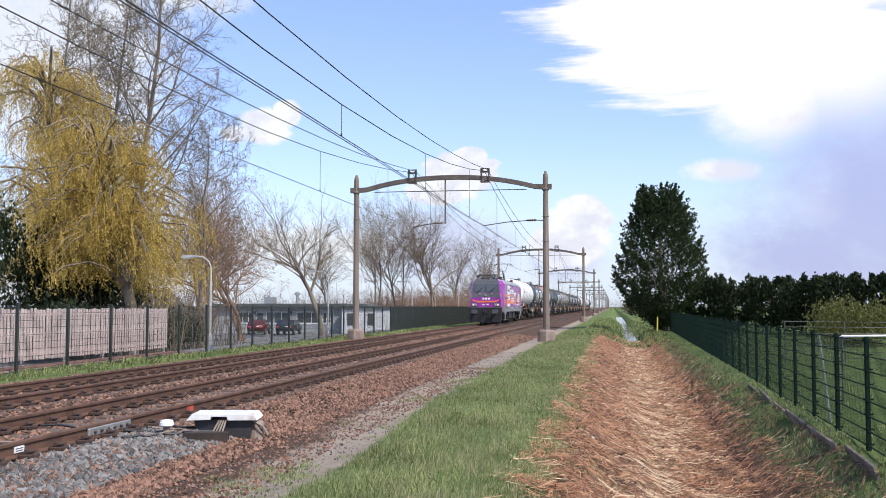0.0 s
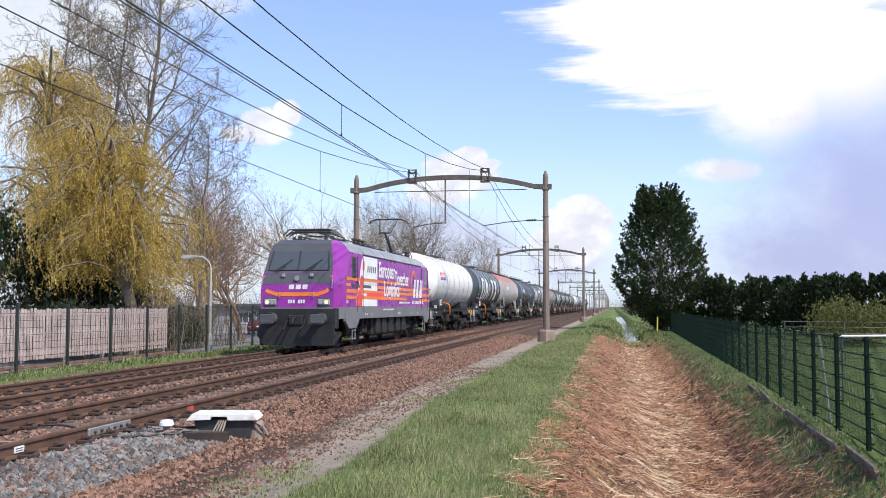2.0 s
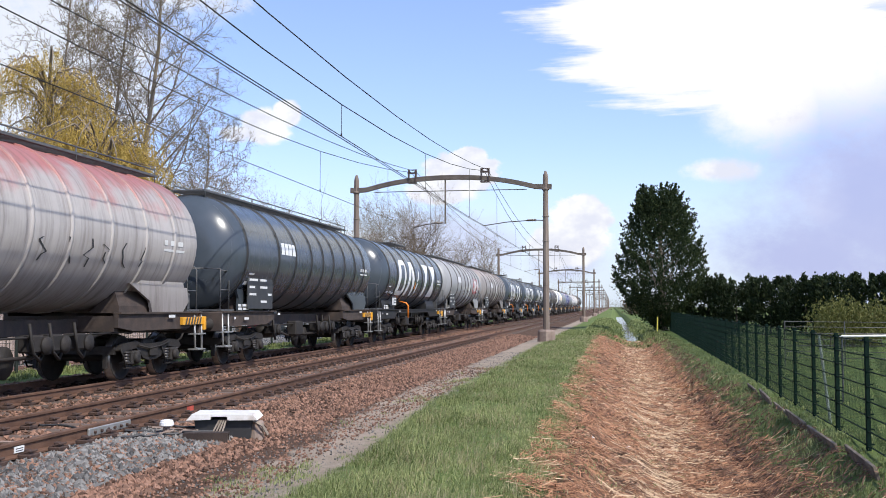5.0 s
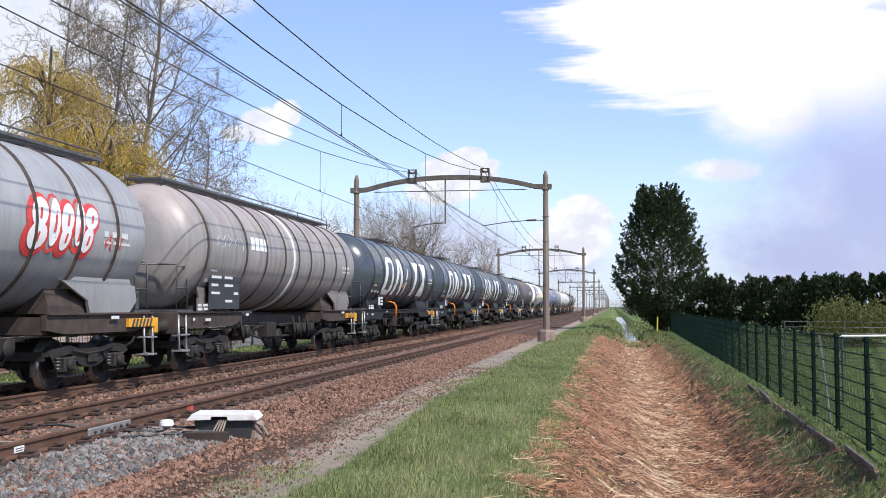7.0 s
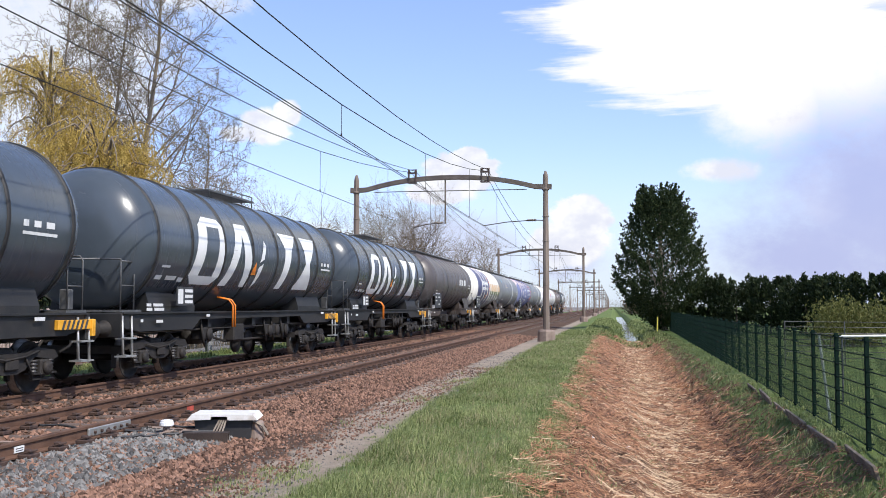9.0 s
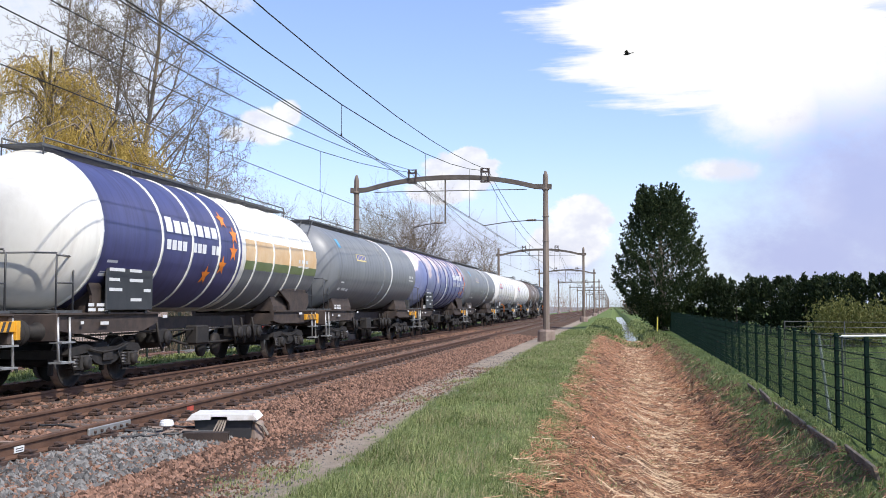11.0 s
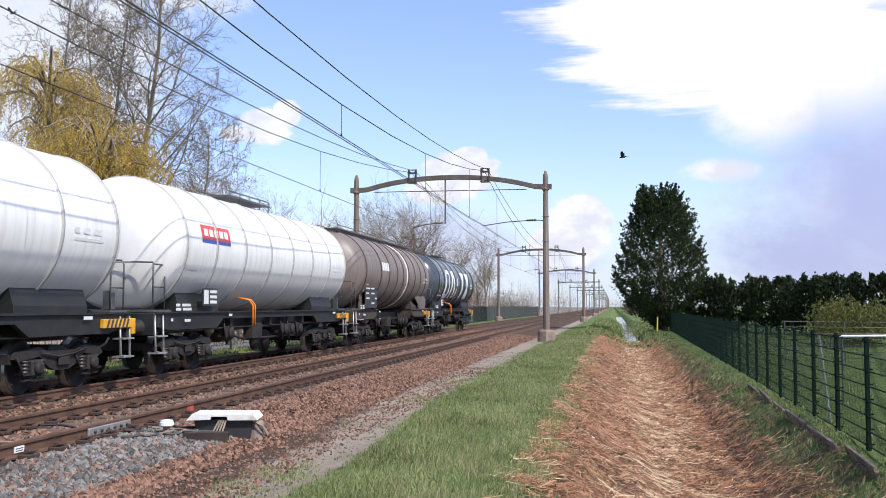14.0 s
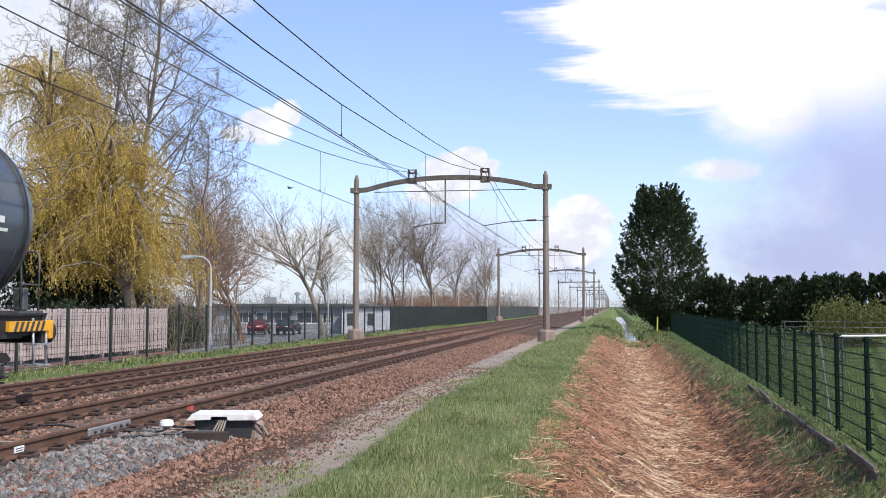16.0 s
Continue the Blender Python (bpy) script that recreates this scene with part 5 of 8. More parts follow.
        for o in ([(4.55, 2.85), (4.85, 2.82), (4.9, 3.1), (4.8, 3.2), (4.6, 3.15)], [(4.1, 2.1), (4.6, 2.08), (4.75, 2.4), (4.7, 2.6), (4.4, 2.66), (4.2, 2.45)], [(3.7, 1.5), (4.5, 1.5), (4.62, 1.9), (4.5, 2.05), (4.1, 2.06), (3.8, 1.9)], rect(5.2, 8.2, 1.88, 2.02)):
            side_patch(bm, o, s * 1.501)
        part("red_shape", finish(bm), M_CORAL, loc)
        bm = bmesh.new()
        side_patch(bm, rect(3.2, 5.9, 2.18, 2.29), s * 1.500)
        for k in range(5):
            side_patch(bm, [(5.3 + k * 0.3, 2.78), (5.45 + k * 0.3, 2.78), (5.5 + k * 0.3, 3.02), (5.35 + k * 0.3, 3.02)], s * 1.502)
        part("dark_bar", finish(bm), M_LDARK, loc)
        # orange loop and white bars of the owner's mark
        bm = bmesh.new()
        n = 18
        arc = [math.radians(20 + 210 * k / n) for k in range(n + 1)]
        pts = [(14.15 + math.cos(t) * 0.54, 2.45 + math.sin(t) * 0.72) for t in arc] + [(14.15 + math.cos(t) * 0.41, 2.45 + math.sin(t) * 0.55) for t in arc[::-1]]
        side_patch(bm, pts, s * 1.502)
        part("orange_loop", finish(bm), M_STRIPE, loc)
        bm = bmesh.new()
        for k in range(3):
            side_patch(bm, [(14.1 + k * 0.7, 1.9), (14.55 + k * 0.7, 1.9), (14.75 + k * 0.7, 2.75), (14.3 + k * 0.7, 2.75)], s * 1.504)
        for k in range(8):
            side_patch(bm, rect(13.9 + k * 0.3, 14.08 + k * 0.3, 1.60, 1.74), s * 1.504)
        for k in range(12):
            side_patch(bm, rect(11.0 + k * 0.2, 11.14 + k * 0.2, 1.62, 1.70), s * 1.504)
        for y in (2.0, 2.15, 2.3, 2.45):
            side_patch(bm, rect(y, y + 0.1, 1.6, 1.72), s * 1.504)
        for k in range(14):
            side_patch(bm, rect(8.0 + k * 0.14, 8.09 + k * 0.14, 1.34, 1.40), s * 1.506)
        for y in (2.1, 5.0, 5.3, 6.0, 10.8, 11.0, 11.2, 13.6, 15.1):
            side_patch(bm, rect(y, y + 0.08, 1.16, 1.24), s * 1.506)
        part("white_marks", finish(bm), M_WHITE, loc)
    for word, y, z, wd, size in (("European", 6.35, 2.66, 3.05, 0.88), ("Together", 9.35, 2.42, 2.9, 0.82), ("Logistics", 7.3, 1.92, 2.95, 0.88)):
        text_mesh("slogan", word, size, M_WHITE, loc, side_pose(y, z, 1.503), wd, 0.0, 0.016)
    # roof hatches and gear
    for k in range(6):
        y0 = 4.1 + k * 1.85
        for s in (-1, 1):
            bm = bmesh.new()
            pr = [(s * 1.495, 3.43), (s * 1.27, 3.70), (s * 1.22, 3.69), (s * 1.44, 3.42)]
            prism(bm, pr if s > 0 else pr[::-1], y0, y0 + 1.75)
            part("roof_hatch", finish(bm), M_ROOF, loc)
    bm = bmesh.new()
    tube(bm, [(1.49, 3.9, 3.42), (1.49, 15.2, 3.42)], 0.03, 5)
    tube(bm, [(-1.49, 3.9, 3.42), (-1.49, 15.2, 3.42)], 0.03, 5)
    part("gutter", finish(bm), M_LDARK, loc)
    rng = random.Random(4)
    for k in range(11):
        bm = bmesh.new()
        y = 5.6 + k * 0.72
        x = rng.choice((-0.5, 0.1, 0.45))
        lathe(bm, [(0.07, 3.84), (0.1, 3.88), (0.06, 3.92), (0.1, 3.96), (0.06, 4.0), (0.1, 4.04), (0.05, 4.1)], "Z", (x, y, 0), 8)
        part("roof_insulator", finish(bm), M_INSUL, loc)
    bm = bmesh.new()
    tube(bm, [(0.45, 4.8, 4.05), (0.1, 7.0, 4.15), (0.1, 9.0, 4.12), (-0.4, 11.5, 4.14), (0.2, 13.0, 4.1)], 0.025, 5)
    box(bm, -0.4, 0.4, 8.0, 9.4, 3.84, 4.08, 0.04)
    part("roof_cable", finish(bm), M_PAN, loc)
    # folded pantograph in front, raised one behind
    bm = bmesh.new()
    for x in (-0.5, 0.5):
        tube(bm, [(x, 2.3, 4.02), (x, 4.6, 4.0)], 0.03, 5)
        tube(bm, [(x * 0.8, 2.5, 4.12), (x * 0.5, 4.4, 4.1)], 0.025, 5)
    for y in (2.25, 2.55):
        tube(bm, [(-0.95, y, 4.02), (-0.7, y, 4.16), (0.7, y, 4.16), (0.95, y, 4.02)], 0.03, 5)
    for y in (2.4, 4.6):
        for x in (-0.5, 0.5):
            lathe(bm, [(0.06, 3.8), (0.08, 3.88), (0.05, 4.0)], "Z", (x, y, 0), 8)
    tube(bm, [(-0.5, 3.4, 4.08), (0.5, 3.4, 4.08)], 0.03, 5)
    for x in (-0.72, 0.72):
        tube(bm, [(x * 0.5, 2.9, 4.18), (x, 3.9, 4.06), (x * 0.6, 5.2, 4.04), (0, 5.6, 4.1)], 0.028, 5)
    tube(bm, [(0, 5.7, 4.02), (0, 4.2, 4.2), (0, 2.6, 4.22)], 0.05, 6)
    for y in (2.05, 2.4, 2.75):
        tube(bm, [(-0.98, y, 4.05), (-0.75, y, 4.24), (0.75, y, 4.24), (0.98, y, 4.05)], 0.026, 5)
    part("folded_pantograph", finish(bm), M_PAN, loc)
    for y in (5.9, 6.5, 7.2, 15.9, 16.4):
        bm = bmesh.new()
        lathe(bm, [(0.06, 3.82), (0.11, 3.86), (0.06, 3.9), (0.11, 3.94), (0.06, 3.98), (0.11, 4.02), (0.05, 4.1), (0.13, 4.12), (0.13, 4.17)], "Z", (0.62, y, 0), 10)
        part("roof_insulator", finish(bm), M_INSUL, loc)
    for z, x in ((4.17, 0.62), (4.0, 0.9)):
        bm = bmesh.new()
        tube(bm, [(x, 5.6, z - 0.08), (x, 6.5, z), (x - 0.1, 7.6, z - 0.03), (x - 0.2, 9.6, z - 0.1)], 0.03, 5)
        part("roof_cable", finish(bm), M_PAN, loc)
    bm = bmesh.new()
    for x in (-0.3, 0.3, 0.8):
        tube(bm, [(x, 15.3, 3.95), (x, 16.0, 4.12), (x * 0.9, 16.8, 4.0), (x * 0.8, 17.2, 3.84)], 0.026, 5)
    part("roof_bus_bars", finish(bm), M_PAN, loc)
    bm = bmesh.new()
    yb = 14.9
    for x in (-0.5, 0.5):
        tube(bm, [(x, yb - 0.9, 4.0), (x, yb + 0.9, 4.0)], 0.03, 5)
        tube(bm, [(x * 0.55, yb - 0.9, 4.98), (x * 0.9, yb - 0.2, 5.66)], 0.022, 5)
    tube(bm, [(-0.5, yb - 0.8, 4.0), (0.5, yb - 0.8, 4.0)], 0.03, 5)
    tube(bm, [(0, yb + 0.6, 4.0), (0, yb + 0.1, 4.35), (0, yb - 0.95, 4.98)], 0.055, 6)
    tube(bm, [(0.12, yb + 0.3, 4.0), (0.1, yb - 0.75, 4.85)], 0.025, 5)
    tube(bm, [(-0.3, yb - 0.92, 4.98), (0.3, yb - 0.92, 4.98)], 0.035, 6)
    for y in (yb - 0.28, yb + 0.05):
        tube(bm, [(-0.98, y, 5.48), (-0.82, y, 5.62), (-0.6, y, 5.70), (0.6, y, 5.70), (0.82, y, 5.62), (0.98, y, 5.48)], 0.024, 5)
    tube(bm, [(-0.45, yb - 0.28, 5.68), (-0.45, yb + 0.05, 5.68)], 0.02, 5)
    tube(bm, [(0.45, yb - 0.28, 5.68), (0.45, yb + 0.05, 5.68)], 0.02, 5)
    for y in (yb - 0.8, yb + 0.8):
        for x in (-0.5, 0.5):
            lathe(bm, [(0.06, 3.8), (0.08, 3.88), (0.05, 4.0)], "Z", (x, y, 0), 8)
    part("raised_pantograph", finish(bm), M_PAN, loc)
    bm = bmesh.new()
    for x in (-0.3, -0.52):
        lathe(bm, [(0.07, 1.85), (0.03, 2.0), (0.025, 2.25)], "Y", (x, 0, 3.9), 10)
    cbox(bm, (-0.41, 2.2, 3.86), (0.4, 0.12, 0.1))
    part("horn", finish(bm), M_PAN, loc)


build_locomotive()
# ---------------------------------------------------------------- surroundings: materials
M_POST = material("fence_post_dark", (0.02, 0.028, 0.025), (0.03, 0.04, 0.035), 0.55, 0.1, 3, 40, 0.1)
M_POST_GREEN = material("fence_green", (0.004, 0.014, 0.010), (0.007, 0.021, 0.015), 0.8, 0.0, 3, 40, 0.1)
M_POST_GREEN.node_tree.nodes["Principled BSDF"].inputs["Specular IOR Level"].default_value = 0.12
M_SCREEN = material("fence_screen", (0.055, 0.06, 0.058), (0.075, 0.08, 0.076), 0.8, 0, 2, 40, 0.2)
M_SLAT = material("weathered_slat", (0.46, 0.36, 0.33), (0.60, 0.49, 0.45), 0.85, 0, 4, 60, 0.4, spread=0.25, dirt=(0.25, 0.19, 0.17))
M_LAMPPOST = material("lamp_post_grey", (0.40, 0.40, 0.39), (0.50, 0.50, 0.49), 0.5, 0.3, 3, 40, 0.1)
M_PLASTER = material("plaster_grey", (0.34, 0.35, 0.36), (0.42, 0.43, 0.44), 0.85, 0, 1.5, 30, 0.2, dirt=(0.22, 0.22, 0.22))
M_PLASTER_W = material("plaster_white", (0.72, 0.73, 0.74), (0.80, 0.80, 0.80), 0.8, 0, 1.5, 30, 0.2)
M_FASCIA = material("fascia_dark", (0.06, 0.068, 0.065), (0.08, 0.088, 0.084), 0.7, 0, 2, 30, 0.1)
M_BARK = material("bark_grey", (0.14, 0.112, 0.085), (0.24, 0.195, 0.15), 0.95, 0, 4, 30, 0.6)
M_BARK_PALE = material("bark_pale", (0.20, 0.165, 0.135), (0.30, 0.25, 0.20), 0.95, 0, 4, 30, 0.5)
M_TWIG = material("twig_brown", (0.12, 0.092, 0.065), (0.20, 0.155, 0.105), 0.95, 0, 3, 30, 0)
M_TWIG_FAR = material("twig_dark", (0.15, 0.115, 0.078), (0.23, 0.175, 0.12), 0.95, 0, 3, 30, 0)
M_TWIG_RED = material("twig_red_brown", (0.20, 0.12, 0.08), (0.29, 0.18, 0.12), 0.95, 0, 3, 30, 0)


def leaf_material(name, dark, light, through=0.25):
    """Leaves that differ one by one and let some light through."""
    m = bpy.data.materials.new(name)
    m.use_nodes = True
    t = m.node_tree
    n = Nodes(t)
    b = t.nodes["Principled BSDF"]
    isl = n.add("ShaderNodeNewGeometry").outputs["Random Per Island"]
    co = n.add("ShaderNodeTexCoord").outputs["Object"]
    k = n.math("ADD", n.math("MULTIPLY", isl, 0.65), n.math("MULTIPLY", n.noise(co, 0.9, 4), 0.45))
    col = n.mix(n.ramp(k, 0.1, 0.95), (*dark, 1), (*light, 1))
    n.put(b.inputs["Base Color"], col)
    b.inputs["Roughness"].default_value = 0.7
    b.inputs["Specular IOR Level"].default_value = 0.25
    tr = n.add("ShaderNodeBsdfTranslucent", Color=col)
    mx = n.add("ShaderNodeMixShader", Fac=through)
    t.links.new(b.outputs[0], mx.inputs[1])
    t.links.new(tr.outputs[0], mx.inputs[2])
    t.links.new(mx.outputs[0], t.nodes["Material Output"].inputs[0])
    return m


M_WILLOW = leaf_material("leaf_willow", (0.30, 0.215, 0.04), (0.66, 0.475, 0.14), 0.38)
M_BUD = leaf_material("leaf_bud", (0.12, 0.12, 0.04), (0.24, 0.22, 0.08), 0.3)
M_CONIFER = leaf_material("leaf_conifer", (0.012, 0.028, 0.016), (0.075, 0.098, 0.036), 0.08)
M_HEDGE = leaf_material("leaf_hedge", (0.012, 0.026, 0.013), (0.052, 0.068, 0.026), 0.1)
M_SHRUB = leaf_material("leaf_shrub", (0.10, 0.12, 0.035), (0.26, 0.25, 0.085), 0.25)
M_IVY = leaf_material("leaf_ivy", (0.012, 0.022, 0.010), (0.05, 0.07, 0.025), 0.12)
M_GRASS = leaf_material("grass_blade", (0.08, 0.12, 0.03), (0.38, 0.41, 0.18), 0.3)
M_GRASS_DRY = leaf_material("grass_dry", (0.28, 0.25, 0.12), (0.45, 0.40, 0.24), 0.3)
M_STRAW = leaf_material("straw", (0.10, 0.042, 0.022), (0.50, 0.26, 0.145), 0.1)
M_STRAW_PALE = leaf_material("straw_bleached", (0.33, 0.20, 0.11), (0.74, 0.56, 0.37), 0.1)
M_STRAW_DARK = leaf_material("straw_dark", (0.075, 0.042, 0.027), (0.25, 0.135, 0.085), 0.05)
M_STONE = leaf_material("ballast_brown", (0.045, 0.026, 0.018), (0.31, 0.175, 0.12), 0.0)
M_STONE_GREY = leaf_material("ballast_grey", (0.05, 0.049, 0.048), (0.25, 0.24, 0.225), 0.0)

# ---------------------------------------------------------------- line-side fence and slatted fence
GROUND_L = -0.32


def mesh_panel(bm, width, z0, z1, step=0.05, rows=10, t=0.006):
    """A welded-bar mat along +y from 0."""
    k = int(width / step)
    for i in range(k + 1):
        y = i * width / k
        box(bm, -t / 2, t / 2, y - t / 2, y + t / 2, z0, z1)
    for i in range(rows):
        z = z0 + (z1 - z0) * i / (rows - 1)
        for x in (-0.008, 0.008):
            box(bm, x - 0.005, x + 0.005, 0, width, z - 0.005, z + 0.005)


def build_fence_left():
    f = thing("line_fence", "dark steel mesh fence on square posts along the line", "fence", pose(FENCE_L, 0, GROUND_L), kind="structure")
    bm = bmesh.new()
    box(bm, -0.04, 0.04, -0.035, 0.035, -0.2, 1.88, 0.008)
    post = mesh_from("fence_post", finish(bm), M_POST)
    bm = bmesh.new()
    mesh_panel(bm, 2.55, 0.05, 1.82, t=0.0045)
    mat = mesh_from("mesh_panel", finish(bm), M_POST)
    bm = bmesh.new()
    for k in range(16):
        box(bm, -0.012 + 0.01 * (k % 2), 0.002 + 0.01 * (k % 2), k * 0.1594, k * 0.1594 + 0.152, 0.02, 1.80)
    screen = mesh_from("screen_panel", finish(bm), M_SCREEN)
    for k in range(-3, 75):
        y = 24.66 + 2.55 * k
        piece("fence_post", post, f, pose(0, y, 0))
        if k < 18:
            piece("mesh_panel", mat, f, pose(0, y, 0))
        else:
            piece("screen_panel", screen, f, pose(0, y, 0))
            if k < 40:
                piece("mesh_panel", mat, f, pose(0.03, y, 0))


def build_slat_fence():
    f = thing("slatted_fence", "weathered pinkish wooden slat fence behind the mesh", "wooden fence", pose(-17.05, 0, 0))
    rng = random.Random(3)
    bms = []
    for v in range(4):
        bm = bmesh.new()
        box(bm, -0.012, 0.012, 0, 0.104, 0, 1.50 + 0.012 * v, 0.004)
        bms.append(mesh_from("slat", finish(bm), M_SLAT))
    y, k = 17.5, 0
    while y < 36.5:
        piece("slat", bms[rng.randrange(4)], f, pose(rng.uniform(-0.006, 0.006), y, -0.10 + rng.uniform(-0.015, 0.015), rng.uniform(-0.4, 0.4), 0, rng.uniform(-2, 2)))
        y += 0.166
        k += 1
    for z in (0.05, 0.62, 1.22):
        bm = bmesh.new()
        box(bm, -0.07, -0.025, 17.4, 36.6, z, z + 0.09)
        part("rail", finish(bm), M_SLAT, f)
    for i in range(9):
        bm = bmesh.new()
        box(bm, -0.14, -0.07, 17.6 + i * 2.35, 17.7 + i * 2.35, -0.35, 1.4)
        part("post", finish(bm), M_SLAT, f)
    m = material("edging_brick_red", (0.20, 0.10, 0.075), (0.27, 0.14, 0.105), 0.9, 0, 4, 40, 0.4, dirt=(0.16, 0.13, 0.10))
    bm = bmesh.new()
    box(bm, -16.85, -16.25, 14, 36.4, -0.5, -0.22, 0.01)
    tagged(part("pavement_edge", finish(bm), m), "brick-red paved strip under the fence", "paving", kind="structure")
    bm = bmesh.new()
    box(bm, -16.25, -16.13, 14, 37.5, -0.5, -0.26, 0.015)
    tagged(part("kerb", finish(bm), M_FOOT), "pale concrete edging kerb along the strip", "kerb", kind="structure")


build_fence_left()
build_slat_fence()


def street_lamp(x, y, label="grey street lamp with a curved arm over the car park"):
    lamp = thing("street_lamp", label, "street lamp", pose(x, y, -0.45), group="street lamps along the car park")
    bm = bmesh.new()
    pts = [(0, 0, 0), (0, 0, 3.55)] + [(-0.55 + 0.55 * math.cos(a), 0, 3.55 + 0.55 * math.sin(a)) for a in (0.3, 0.6, 0.9, 1.2, 1.5)] + [(-0.75, 0, 4.12)]
    tube(bm, pts, [0.06, 0.045] + [0.035] * 6, 8)
    lathe(bm, [(0.085, 0), (0.085, 0.7), (0.06, 0.75)], "Z", (0, 0, 0), 8)
    part("pole", finish(bm), M_LAMPPOST, lamp)
    bm = bmesh.new()
    prism(bm, [(-1.35, 4.10), (-1.25, 4.17), (-0.8, 4.18), (-0.65, 4.13), (-0.7, 4.07), (-1.3, 4.06)], -0.11, 0.11)
    part("lamp_head", finish(bm), M_LAMPPOST, lamp)
    bm = bmesh.new()
    box(bm, -1.28, -0.85, -0.08, 0.08, 4.03, 4.062, 0.01)
    part("diffuser", finish(bm), M_WHITE, lamp)
    return lamp


for x, y in ((-17.15, 41.0), (-17.2, 59.3), (-17.15, 85.0), (-17.15, 111.6), (-17.15, 138.0), (-17.15, 164.0), (-17.15, 190.0)):
    street_lamp(x, y)


# ---------------------------------------------------------------- low building and car park
LOT_Z = -1.25


def window_unit(parent, x0, x1, z0, z1, y, mull=2):
    bm = bmesh.new()
    t = 0.07
    for a, b, c, d in ((x0, x1, z0, z0 + t), (x0, x1, z1 - t, z1), (x0, x0 + t, z0 + t, z1 - t), (x1 - t, x1, z0 + t, z1 - t)):
        box(bm, a, b, y - 0.06, y + 0.05, c, d)
    for i in range(1, mull):
        xm = x0 + (x1 - x0) * i / mull
        box(bm, xm - 0.03, xm + 0.03, y - 0.05, y + 0.05, z0 + t, z1 - t)
    w = part("window", finish(bm), M_WHITE, parent, "white-framed window in the facade")
    bm = bmesh.new()
    box(bm, x0 + t, x1 - t, y + 0.0, y + 0.02, z0 + t, z1 - t)
    part("pane", finish(bm), M_GLASS, w)
    bm = bmesh.new()
    box(bm, x0 - 0.08, x1 + 0.08, y - 0.12, y + 0.05, z0 - 0.06, z0 - 0.004)
    part("sill", finish(bm), M_PLASTER_W, w)


def build_low_building():
    b = thing("low_building", "low grey flat-roofed building with dark fascia beside the car park", "building", pose(0, 0, 0))
    y0, y1 = 100.0, 108.0
    openings = [(-38.9, -37.0), (-35.7, -33.2), (-32.4, -30.0), (-29.6, -28.4)]
    bm = bmesh.new()
    x = -41.5
    for a, c in openings:
        box(bm, x, a, y0, y0 + 0.3, LOT_Z, 1.35)
        box(bm, a, c, y0, y0 + 0.3, LOT_Z, -0.25)
        box(bm, a, c, y0, y0 + 0.3, 0.95, 1.35)
        x = c
    box(bm, x, -27.2, y0, y0 + 0.3, LOT_Z, 1.35)
    box(bm, -41.5, -41.2, y0 + 0.3, y1, LOT_Z, 1.35)
    box(bm, -27.5, -27.2, y0 + 0.3, y1, LOT_Z, 1.35)
    box(bm, -41.2, -27.5, y1 - 0.3, y1, LOT_Z, 1.35)
    part("wall", finish(bm), M_PLASTER, b)
    for a, c in openings:
        window_unit(b, a, c, -0.25, 0.95, y0 + 0.1, 3)
    bm = bmesh.new()
    box(bm, -36.65, -36.0, y0 - 0.04, y0 - 0.004, LOT_Z, 0.8, 0.01)
    part("door", finish(bm), M_FASCIA, b)
    bm = bmesh.new()
    box(bm, -41.9, -26.9, y0 - 0.5, y1 + 0.3, 1.35, 1.80, 0.03)
    roof = part("roof", finish(bm), M_FASCIA, b)
    bm = bmesh.new()
    box(bm, -37.0, -36.0, 103, 104.2, 1.80, 2.55, 0.04)
    part("vent_unit", finish(bm), M_STEEL, roof)
    bm = bmesh.new()
    lathe(bm, [(0.18, 1.8), (0.18, 2.7), (0.34, 2.75), (0.34, 2.95), (0.1, 3.1)], "Z", (-33.6, 104, 0), 10)
    part("chimney", finish(bm), M_STEEL, roof)
    for xs in (-36.9, -33.0, -29.0):
        bm = bmesh.new()
        cbox(bm, (xs, y0 - 0.1, 0.85), (0.22, 0.18, 0.3), 0.03)
        part("wall_lamp", finish(bm), M_PLACARD, b)
    g = thing("white_outbuilding", "white rendered outbuilding with a low pitched roof", "building")
    bm = bmesh.new()
    box(bm, -27.0, -22.8, 98, 98.3, LOT_Z, 1.3)
    box(bm, -27.0, -26.7, 98.3, 104, LOT_Z, 1.3)
    box(bm, -23.1, -22.8, 98.3, 104, LOT_Z, 1.3)
    box(bm, -26.7, -23.1, 103.7, 104, LOT_Z, 1.3)
    part("wall", finish(bm), M_PLASTER_W, g)
    bm = bmesh.new()
    prism(bm, [(-27.15, 1.3), (-22.6, 1.3), (-22.6, 1.40), (-24.9, 1.62), (-27.15, 1.40)], 97.8, 104.2)
    part("roof", finish(bm), M_FASCIA, g)
    for a, c in ((-26.4, -25.6), (-24.3, -23.7)):
        bm = bmesh.new()
        box(bm, a, c, 97.95, 97.996, -0.4, 0.8, 0.01)
        part("door", finish(bm), M_FASCIA, g)
    h = thing("white_gable_house", "small white house gable behind the willow", "house", pose(-46.2, 92, LOT_Z))
    bm = bmesh.new()
    prism(bm, [(-2.2, 0), (2.2, 0), (2.2, 2.3), (0, 4.3), (-2.2, 2.3)], 0, 7)
    part("wall", finish(bm), M_PLASTER_W, h)
    bm = bmesh.new()
    prism(bm, [(-2.5, 2.1), (0, 4.42), (2.5, 2.1), (2.5, 2.3), (0, 4.62), (-2.5, 2.3)], -0.2, 7.2)
    part("roof", finish(bm), M_FASCIA, h)


build_low_building()


